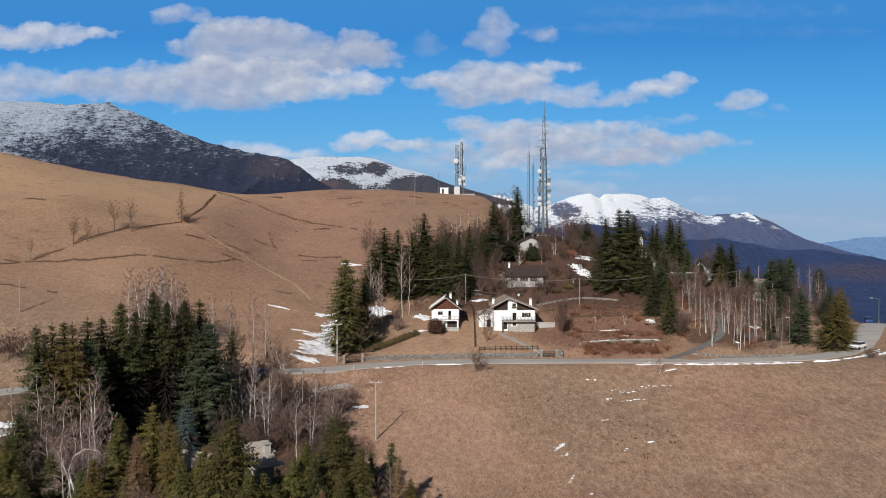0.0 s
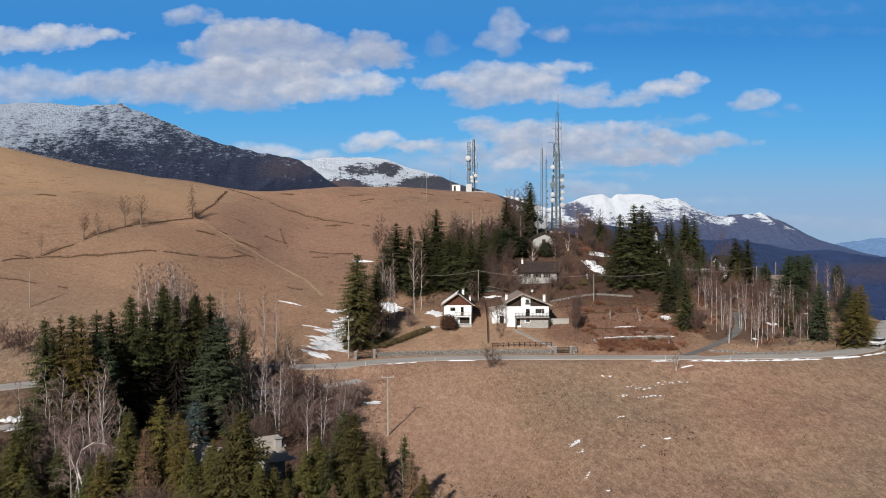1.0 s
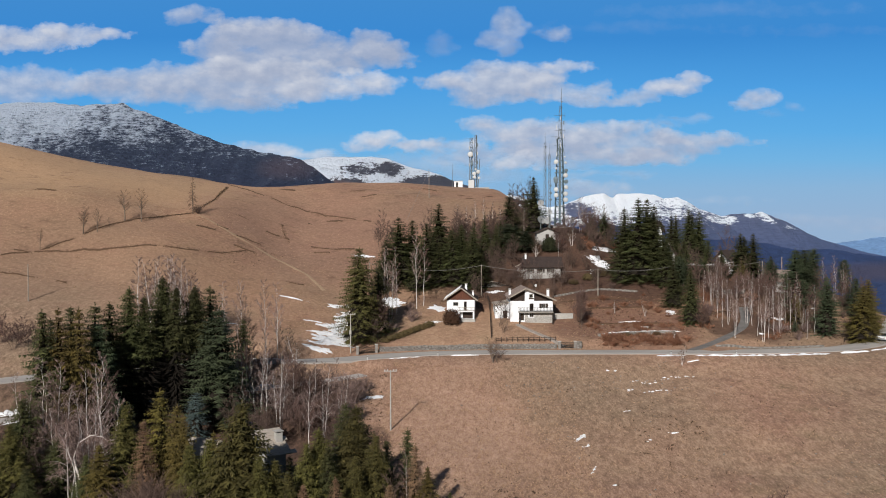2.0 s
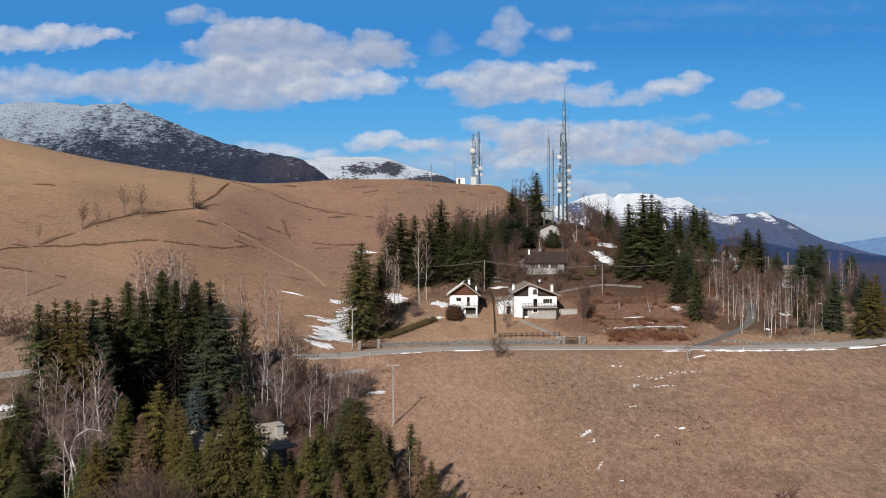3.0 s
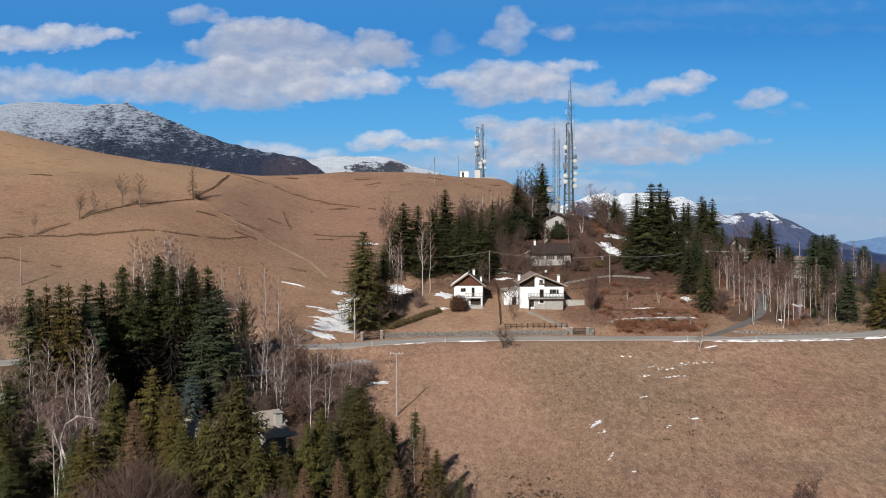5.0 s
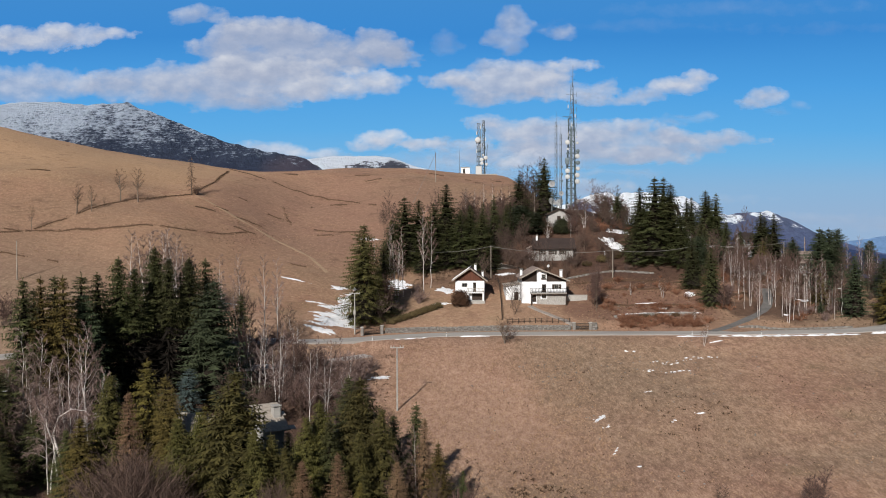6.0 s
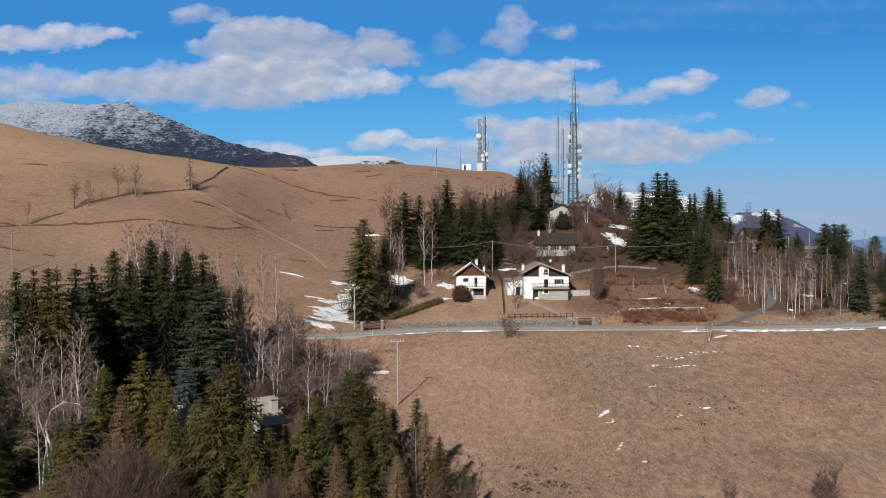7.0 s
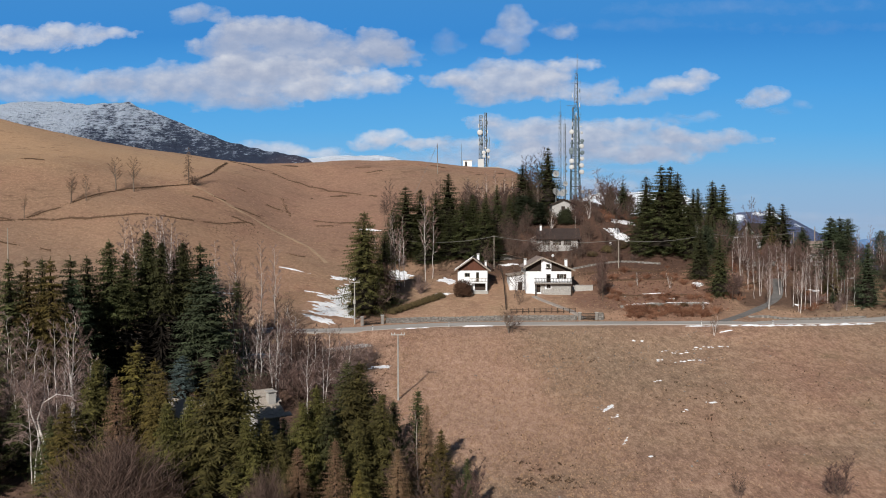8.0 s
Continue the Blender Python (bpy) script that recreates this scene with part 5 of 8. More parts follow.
def shell(ob, x0, x1, depth, z0, eave_l, eave_r, rx, rz, holes, wall=None, base=-2.0, front_top=None):
    """Four walls and two gable ends of a house; the front wall, at y = 0, has openings."""
    wall = wall or M_PLASTER
    t = 0.3
    top = front_top or min(eave_l, eave_r)
    part("front_wall", holed(x0, x1, base, top, 0, t, holes), wall, ob)
    part("back_wall", boxed(x0, x1, depth - t, depth, base, top), wall, ob)
    part("side_wall", boxed(x0, x0 + t, t, depth - t, base, eave_l - 0.05), wall, ob)
    part("side_wall", boxed(x1 - t, x1, t, depth - t, base, eave_r - 0.05), wall, ob)
    part("floor", boxed(x0 + t, x1 - t, t, depth - t, z0 + 0.02, z0 + 0.2), M_CONCRETE, ob)


def gable_roof(ob, x0, x1, y0, y1, eave_l, eave_r, rx, rz, material, t=0.18, edge=None):
    """Two roof slopes with their verge boards."""
    a = slab(bmesh.new(), ((x0, y0, eave_l), (rx, y0, rz), (rx, y1, rz), (x0, y1, eave_l)), t)
    part("roof_slope", a, material, ob)
    b = slab(bmesh.new(), ((rx, y0, rz), (x1, y0, eave_r), (x1, y1, eave_r), (rx, y1, rz)), t)
    part("roof_slope", b, material, ob)
    part("ridge_cap", rodded((rx, y0, rz + t * 0.8), (rx, y1, rz + t * 0.8), 0.12, 0.12, 8), material, ob)
    for (xa, za), (xb, zb) in (((x0, eave_l), (rx, rz)), ((rx, rz), (x1, eave_r))):
        part("verge_board", slab(bmesh.new(), ((xa, y0 - 0.05, za - 0.06), (xb, y0 - 0.05, zb - 0.06), (xb, y0 - 0.003, zb - 0.06), (xa, y0 - 0.003, za - 0.06)), t + 0.08), edge or M_PALEWOOD, ob, "pale verge board")


# ---- the wide white chalet ----
def white_chalet():
    ob = thing("chalet", pose(15.6, 191.5, 1.75, 0, 0, 2), "wide white chalet with dark timber gable, balcony and stone base", "house")
    holes = [(-0.42, 0.42, 2.37, 3.95), (2.15, 3.05, 3.0, 3.95), (-2.4, -1.6, 0.35, 1.85), (-0.42, 0.45, 1.05, 1.9)]
    shell(ob, -4.55, 4.55, 9.0, 0, 5.15, 4.65, -1.28, 7.1, holes, front_top=4.5)
    # upper front: white middle panel, dark boarded sides
    part("gable_wall", gable(bmesh.new(), ((-1.45, 4.5), (0.55, 4.5), (0.55, 6.42), (-1.28, 7.05), (-1.45, 6.98)), 0, 0.3), M_PLASTER, ob)
    part("gable_cladding", gable(bmesh.new(), ((-4.55, 4.5), (-1.45, 4.5), (-1.45, 6.96), (-4.55, 5.2)), 0.25, 0.4), M_DARKWOOD, ob, "dark brown boarded gable")
    part("gable_cladding", gable(bmesh.new(), ((0.55, 4.5), (4.55, 4.5), (4.55, 4.75), (0.55, 6.42)), 0.25, 0.4), M_DARKWOOD, ob, "dark brown boarded gable")
    part("back_gable", gable(bmesh.new(), ((-4.55, 4.5), (4.55, 4.5), (4.55, 4.75), (-1.28, 7.05), (-4.55, 5.2)), 8.7, 9.0), M_PLASTER, ob)
    gable_roof(ob, -5.05, 5.15, -0.95, 9.6, 5.1, 4.6, -1.28, 7.15, M_TILE)
    window_part(ob, 2.15, 3.05, 3.0, 3.95, shutters=M_DARKWOOD)
    window_part(ob, -0.42, 0.45, 1.05, 1.9)
    attic = part("attic_window", boxed(-0.5, 0.35, -0.05, -0.003, 5.2, 6.0), M_TRIM, ob)
    part("pane", boxed(-0.43, 0.28, -0.07, -0.055, 5.27, 5.93), M_GLASS, attic)
    part("flower_box", boxed(-0.6, 0.45, -0.28, -0.055, 5.0, 5.18, bevel=0.03), M_DARKWOOD, attic)
    door = part("balcony_door", boxed(-0.42, 0.42, 0.1, 0.16, 2.37, 3.95), M_DARKWOOD, ob, "dark balcony door")
    part("pane", boxed(-0.3, 0.3, 0.08, 0.094, 2.75, 3.8), M_GLASS, door)
    part("cellar_door", boxed(-2.4, -1.6, 0.12, 0.2, 0.35, 1.85), M_DARKWOOD, ob)
    part("balcony_slab", boxed(-2.85, 4.55, -1.1, -0.003, 2.08, 2.3, bevel=0.03), M_GREYPLASTER, ob)
    railing(ob, -2.85, 4.55, -1.1, -0.01, 2.3, M_IRON, 0.85, 24)
    for x in (-2.7, 4.4):
        part("balcony_post", boxed(x - 0.09, x + 0.09, -1.0, -0.82, -1.2, 2.08), M_DARKWOOD, ob)
    bm = bmesh.new()
    rng = random.Random(3)
    z = -0.6
    while z < 1.9:
        h, x = rng.uniform(0.2, 0.34), -1.5
        while x < 4.5:
            w = rng.uniform(0.3, 0.6)
            hit_opening = x < 0.5 and x + w > -0.5 and z + h > 1.0
            if not hit_opening and z + h < 2.05:
                box(bm, x, min(x + w, 4.58) - 0.03, -0.05 - rng.uniform(0, 0.04), -0.003, z, z + h - 0.03)
            x += w
        z += h
    tagged(part("stone_facing", bm, M_PALESTONE, ob, "grey rubble stone facing"), kind="stuff")
    chimney(ob, -4.35, 3.2, 5.0, 6.75, 0.5)
    chimney(ob, 4.0, 3.6, 4.7, 6.6, 0.55)
    dish = part("satellite_dish", rodded((1.5, 4.6, 7.5), (1.42, 4.5, 7.52), 0.33, 0.27, 14), M_RADOME, ob)
    part("dish_pole", rodded((1.5, 4.65, 5.7), (1.5, 4.65, 7.5), 0.03), M_STEEL, dish)


def chalet_wing():
    ob = thing("house_wing", pose(9.4, 193.2, 1.75, 0, 0, 2), "low whitewashed lean-to beside the chalet", "outbuilding")
    shell(ob, -1.5, 1.5, 6.0, 0, 3.7, 3.9, 0, 4, [(0.2, 1.1, 0.4, 2.3)])
    part("door", boxed(0.2, 1.1, 0.1, 0.18, 0.4, 2.3), M_DARKWOOD, ob)
    part("roof_slope", slab(bmesh.new(), ((-1.8, -0.4, 3.5), (1.5, -0.4, 4.0), (1.5, 6.3, 4.0), (-1.8, 6.3, 3.5)), 0.16), M_SLATE, ob, "pale lean-to roof")
    part("front_gable", gable(bmesh.new(), ((-1.5, 3.5), (1.5, 3.5), (1.5, 3.97), (-1.5, 3.53)), 0.003, 0.3), M_PLASTER, ob)


def small_chalet():
    ob = thing("chalet", pose(0.45, 193.3, 2.45, 0, 0, -3), "small white chalet with reddish timber gable and balcony", "house")
    holes = [(-1.6, -0.53, 2.6, 3.4), (0.7, 1.3, 1.62, 3.55), (0.45, 2.65, -0.1, 1.3)]
    shell(ob, -3.0, 3.0, 7.0, -0.2, 4.1, 3.9, 0.1, 6.3, holes, front_top=3.9)
    part("gable_cladding", gable(bmesh.new(), ((-3.0, 3.9), (3.0, 3.9), (3.0, 4.05), (0.1, 6.3), (-3.0, 4.2)), 0.03, 0.25), M_REDWOOD, ob, "reddish brown boarded gable")
    for k in range(14):
        x = -2.6 + k * 0.42
        top = 4.2 + (6.2 - 4.2) * (1 - abs(x - 0.1) / 3.1) - 0.25
        if top > 4.1:
            part("board", boxed(x - 0.17, x + 0.17, -0.02 - 0.012 * (k % 2), 0.026, 3.95, top), M_REDWOOD, ob)
    part("back_gable", gable(bmesh.new(), ((-3.0, 3.9), (3.0, 3.9), (3.0, 4.05), (0.1, 6.3), (-3.0, 4.2)), 6.7, 7.0), M_PLASTER, ob)
    gable_roof(ob, -3.6, 3.6, -0.9, 7.5, 3.85, 3.8, 0.1, 6.45, M_TILE_DARK)
    part("roof_snow", slab(bmesh.new(), ((-3.5, -0.8, 4.13), (0.0, -0.8, 6.63), (0.0, 7.3, 6.63), (-3.5, 7.3, 4.13)), 0.14), M_SNOW, ob, "old snow on one roof slope")
    window_part(ob, -1.6, -0.53, 2.6, 3.4, shutters=None)
    door = part("balcony_door", boxed(0.7, 1.3, 0.1, 0.16, 1.62, 3.55), M_DARKWOOD, ob)
    part("pane", boxed(0.78, 1.22, 0.08, 0.094, 2.3, 3.4), M_GLASS, door)
    part("balcony_slab", boxed(-0.55, 3.0, -1.2, -0.003, 1.4, 1.6, bevel=0.03), M_PLASTER, ob)
    railing(ob, -0.55, 3.0, -1.2, -0.01, 1.6, M_PALEWOOD, 0.8, 12)
    for x in (-0.35, 2.8):
        part("pillar", boxed(x - 0.16, x + 0.16, -1.15, -0.83, -1.5, 1.4), M_PLASTER, ob)
    # dark boards stand in for the shade of the open recess
    part("cellar_door", boxed(0.45, 2.65, 0.2, 0.28, -0.1, 1.3), M_DARKWOOD, ob)
    part("terrace", boxed(-0.6, 3.2, -2.0, -0.003, -1.6, -0.12, bevel=0.05), M_CONCRETE, ob)
    chimney(ob, 1.0, 4.2, 5.4, 7.0, 0.5)
    chimney(ob, 2.6, 2.0, 4.3, 5.6, 0.4)


def cottage():
    ob = thing("cottage", pose(20.2, 217.0, 10.2, 0, 0, -2), "low white cottage under a dark brown roof", "house")
    holes = [(-3.0, -2.2, 0.85, 1.75), (-0.6, 0.3, 0.85, 1.75), (1.8, 2.6, 0.85, 1.75)]
    shell(ob, -4.4, 4.6, 7.0, 0.1, 2.25, 2.25, 0, 5, holes, M_SHADEDWALL)
    for h in holes:
        window_part(ob, *h, shutters=M_DARKWOOD)
    bm = slab(bmesh.new(), ((-5.0, -0.7, 2.1), (5.2, -0.7, 2.1), (5.2, 3.5, 4.5), (-4.6, 3.5, 4.5)), 0.18)
    part("roof_slope", bm, M_TILE_DARK, ob)
    part("roof_slope", slab(bmesh.new(), ((5.2, 7.7, 2.1), (-5.0, 7.7, 2.1), (-4.6, 3.5, 4.5), (5.2, 3.5, 4.5)), 0.18), M_TILE_DARK, ob)
    for x in (-4.4, 4.3):
        bm = bmesh.new()
        pts = [(x, 0.0, 2.2), (x, 7.0, 2.2), (x, 3.5, 4.4)]
        a, b = [bm.verts.new(p) for p in pts], [bm.verts.new((p[0] + 0.3, p[1], p[2])) for p in pts]
        bm.faces.new(a), bm.faces.new(b[::-1])
        for i in range(3):
            bm.faces.new((a[i], a[(i + 1) % 3], b[(i + 1) % 3], b[i]))
        part("side_gable", bm, M_SHADEDWALL, ob)
    porch = part("porch_wall", boxed(-5.9, -4.42, 1.0, 4.0, -1.5, 2.2), M_SHADEDWALL, ob)
    part("porch_roof", slab(bmesh.new(), ((-6.2, 0.7, 2.1), (-4.45, 0.7, 3.0), (-4.45, 4.3, 3.0), (-6.2, 4.3, 2.1)), 0.14), M_SLATE, porch)
    part("porch_post", boxed(5.0, 5.2, -0.5, -0.3, -1.5, 2.1), M_DARKWOOD, ob)
    chimney(ob, -3.7, 2.6, 3.9, 5.2, 0.45)


def mast_hut():
    ob = thing("equipment_hut", pose(23.3, 232.5, 18.0, 0, 0, 0), "white equipment hut greyed as in shade, with a dark low gable roof", "hut")
    shell(ob, -2.8, 2.8, 6.0, 0.1, 2.6, 2.6, 0, 3.8, [(-0.5, 0.4, 0.3, 2.3)], M_SHADEDWALL, front_top=2.6, base=-2.5)
    part("front_gable", gable(bmesh.new(), ((-2.8, 2.6), (2.8, 2.6), (0, 3.8)), 0, 0.3), M_SHADEDWALL, ob)
    part("back_gable", gable(bmesh.new(), ((-2.8, 2.6), (2.8, 2.6), (0, 3.8)), 5.7, 6.0), M_SHADEDWALL, ob)
    part("door", boxed(-0.5, 0.4, 0.12, 0.2, 0.3, 2.3), M_DARKWOOD, ob)
    gable_roof(ob, -3.2, 3.2, -0.5, 6.4, 2.5, 2.5, 0, 3.92, M_TILE_DARK, edge=M_DARKWOOD)


def far_house(name, x, y, z, w, d, eave, ridge, turn, wall, roof, label, holes=(), snow=False):
    """A house further up the knoll: walls, gable to the front, roof, windows."""
    ob = thing(name, pose(x, y, z, 0, 0, turn), label, "house")
    shell(ob, -w / 2, w / 2, d, 0.1, eave, eave, 0, ridge, list(holes), wall, base=-3.0, front_top=eave)
    part("front_gable", gable(bmesh.new(), ((-w / 2, eave), (w / 2, eave), (0, ridge)), 0.003, 0.3), wall, ob)
    part("back_gable", gable(bmesh.new(), ((-w / 2, eave), (w / 2, eave), (0, ridge)), d - 0.3, d), wall, ob)
    gable_roof(ob, -w / 2 - 0.6, w / 2 + 0.6, -0.7, d + 0.6, eave - 0.25, eave - 0.25, 0, ridge + 0.12, roof, edge=M_DARKWOOD)
    for h in holes:
        window_part(ob, *h, shutters=M_DARKWOOD)
    if snow:
        part("roof_snow", slab(bmesh.new(), ((-w / 2 - 0.5, -0.6, eave), (0, -0.6, ridge + 0.32), (0, d + 0.5, ridge + 0.32), (-w / 2 - 0.5, d + 0.5, eave)), 0.12), M_SNOW, ob, "thin snow on the roof")
    return ob


def terrace_building():
    ob = thing("terrace_building", pose(63.6, 227, 10.8, 0, 0, 0), "long low flat-roofed building with a snowy white edge", "outbuilding")
    shell(ob, -5.0, 5.0, 5.0, 0.1, 1.5, 1.5, 0, 3, [(-3.5, -2.2, 0.5, 1.2), (0.5, 1.8, 0.5, 1.2)], M_DARKWOOD)
    part("flat_roof", boxed(-5.4, 5.4, -0.4, 5.4, 1.5, 1.7, bevel=0.03), M_CONCRETE, ob)
    part("roof_snow", boxed(-5.2, 5.2, -0.3, 5.2, 1.704, 1.82, bevel=0.04), M_SNOW, ob)
    for a in (-3.5, 0.5):
        window_part(ob, a, a + 1.3, 0.5, 1.2)


def stone_hut():
    ob = thing("stone_hut", pose(-21.9, 108.0, -2.2, 0, 0, 35) @ Matrix.Scale(1.06, 4), "old house with a pale stone-slab roof and square chimney among spruces", "house")
    part("front_wall", holed(-2.6, -0.4, -10.5, -1.75, -3.0, -2.7, [(-2.1, -1.1, -4.6, -3.3)]), M_SHADEDWALL, ob)
    part("back_wall", boxed(-2.6, -0.4, 2.7, 3.0, -10.5, -1.75), M_SHADEDWALL, ob)
    window_part(ob, -2.1, -1.1, -4.6, -3.3, y=-2.9)
    for x in (-2.6, -0.7):
        bm = bmesh.new()
        pts = [(-2.69, -10.5), (2.69, -10.5), (2.69, -1.6), (0, -0.16), (-2.69, -1.6)]
        a, b = [bm.verts.new((x, y, z)) for y, z in pts], [bm.verts.new((x + 0.3, y, z)) for y, z in pts]
        bm.faces.new(a), bm.faces.new(b[::-1])
        for i in range(5):
            bm.faces.new((a[i], a[(i + 1) % 5], b[(i + 1) % 5], b[i]))
        part("side_wall", bm, M_SHADEDWALL, ob)
    part("roof_slope", slab(bmesh.new(), ((-2.9, -3.7, -2.05), (0, -3.7, -2.05), (0, 0, -0.08), (-2.9, 0, -0.08)), 0.12), M_SLATE, ob)
    part("roof_slope", slab(bmesh.new(), ((0, 3.7, -2.05), (-2.9, 3.7, -2.05), (-2.9, 0, -0.08), (0, 0, -0.08)), 0.12), M_SLATE, ob)
    rng = random.Random(5)
    for row in range(8):     # overlapping split slabs, laid in rough courses
        x = -3.0 + rng.uniform(0, 0.2)
        while x < -0.1:
            w = rng.uniform(0.4, 0.75)
            y0 = -3.85 + row * 0.48 + rng.uniform(-0.06, 0.06)
            z0, z1 = -2.05 + 0.532 * (y0 + 3.7) + 0.16, -2.05 + 0.532 * (y0 + 0.6 + 3.7) + 0.135
            part("stone_slab", slab(bmesh.new(), ((x, y0, z0 + rng.uniform(0, 0.04)), (x + w - 0.04, y0 + rng.uniform(-0.05, 0.05), z0 + rng.uniform(0, 0.04)), (x + w - 0.04, min(0.05, y0 + 0.6), z1), (x, min(0.05, y0 + 0.6), z1)), 0.05), M_SLATE, ob)
            x += w
    chimney(ob, -0.75, -1.75, -1.6, 0.0, 0.75, M_CONCRETE)


white_chalet(), chalet_wing(), small_chalet(), cottage(), mast_hut(), terrace_building(), stone_hut()
far_house("stone_hut", -28.4, 105.0, -5.5, 3.2, 3.4, 1.1, 2.3, 65, M_DARKWOOD, M_SLATE, "low outbuilding with a pale slab roof behind spruces", ((-0.5, 0.5, 0.2, 1.2),))
far_house("house", 68.8, 233.5, 12.0, 3.0, 5.0, 1.9, 3.6, -50, M_PLASTER, M_TILE_DARK, "white house with a dark roof between spruces", ((-0.8, 0.2, 1.0, 2.2),))
far_house("house", 55.6, 237, 12.6, 4.6, 6.0, 2.2, 4.6, 25, M_GREYPLASTER, M_TILE, "grey house with light snow on its roof", ((-0.6, 0.6, 0.8, 2.0),), snow=True)
far_house("house", 77.6, 211.5, 6.9, 3.4, 6.0, 2.4, 4.6, 35, M_PLASTER, M_TILE, "white gabled house half hidden behind firs", ((-1.2, -0.3, 1.2, 2.4),))
far_house("house", 56.4, 251, 16.0, 2.8, 4.0, 5.0, 7.4, 40, M_PLASTER, M_TILE_DARK, "tall white house seen behind the spruces", ((-0.5, 0.4, 2.8, 4.0),))
far_house("shed", 8.2, 214.5, 6.4, 8.5, 3.0, 1.7, 2.3, 0, M_GREYPLASTER, M_SLATE, "long low pale shed behind bare trees", ((-2.0, -1.0, 0.5, 1.3), (1.0, 2.0, 0.5, 1.3)))
far_house("shed", 7.0, 231.5, 12.0, 5.0, 3.5, 1.9, 2.8, 8, M_GREYPLASTER, M_SLATE, "small pale-roofed shed on the wooded slope", ((-0.5, 0.5, 0.5, 1.3),))


# ---- radio masts ----
def lattice(ob, cx, cy, z0, z1, w0, w1, bay, leg_r, bar_r, material, legs=4):
    """Tapering lattice tower: single legs, and braced sections between them."""
    n = max(1, round((z1 - z0) / bay))
    def corner(k, f):
        w = w0 + (w1 - w0) * f
        a = math.pi / 4 + 2 * math.pi * k / legs
        r = w / math.sqrt(2)
        return Vector((cx + r * math.cos(a), cy + r * math.sin(a), z0 + (z1 - z0) * f))
    for k in range(legs):
        part("leg", rodded(corner(k, 0), corner(k, 1), leg_r, leg_r * 0.75, 5), material, ob)
    for i in range(n):
        bm = bmesh.new()
        f0, f1 = i / n, (i + 1) / n
        for k in range(legs):
            rod(bm, corner(k, f1), corner((k + 1) % legs, f1), bar_r, sides=4)
            if (i + k) % 2:
                rod(bm, corner(k, f0), corner((k + 1) % legs, f1), bar_r, sides=4)
            else:
                rod(bm, corner((k + 1) % legs, f0), corner(k, f1), bar_r, sides=4)
        part("lattice_section", bm, material, ob)


def drum(ob, x, y, z, r, facing=(0, -1, 0), material=None):
    """A shrouded dish antenna with a domed white cover and its bracket."""
    r *= 0.88
    d = Vector(facing).normalized()
    c = Vector((x, y, z))
    bm = rodded(c, c + d * r * 0.75, r, r, 18)
    m = Matrix.Translation(c + d * r * 0.72) @ d.to_track_quat("Z", "Y").to_matrix().to_4x4() @ Matrix.Diagonal((1, 1, 0.28, 1))
    bmesh.ops.create_uvsphere(bm, u_segments=16, v_segments=8, radius=r * 0.985, matrix=m)
    a = part("dish_antenna", bm, material or M_RADOME, ob, smooth=False)
    part("bracket", rodded(c - d * 0.5, c, r * 0.22, r * 0.22, 6), M_STEEL, a)


def open_dish(name, x, y, z, r, facing, label):
    """A bare parabolic dish on a short stand."""
    g = ground(x, y)
    ob = thing(name, pose(x, y, g - 0.2), label, "dish antenna")
    bm = bmesh.new()
    d = Vector(facing).normalized()
    q = d.to_track_quat("Z", "Y").to_matrix()
    rings = []
    for k in range(5):
        rr = r * (0.08 + 0.92 * k / 4)
        rings.append([bm.verts.new(Vector((0, 0, z - g + 0.2)) + q @ Vector((rr * math.cos(a * math.pi / 9), rr * math.sin(a * math.pi / 9), 0.35 * rr * rr / r - 0.2 * r))) for a in range(18)])
    for a, b in zip(rings, rings[1:]):
        for k in range(18):
            bm.faces.new((a[k], a[(k + 1) % 18], b[(k + 1) % 18], b[k]))
    bm.faces.new(rings[0])
    bmesh.ops.solidify(bm, geom=list(bm.faces), thickness=0.06)
    part("reflector", bm, M_RADOME, ob)
    c = Vector((0, 0, z - g + 0.2))
    part("feed", rodded(c, c + d * r * 0.7, 0.04, 0.09, 6), M_STEEL, ob)
    part("stand", rodded((0, 0, 0), c - d * 0.25 * r, 0.12, 0.09, 8), M_STEEL, ob)


def panel(ob, x, y, z, h, material=None, w=0.25):
    part("panel_antenna", boxed(x - w / 2, x + w / 2, y - 0.1, y + 0.1, z, z + h, bevel=0.03), material or M_RADOME, ob)


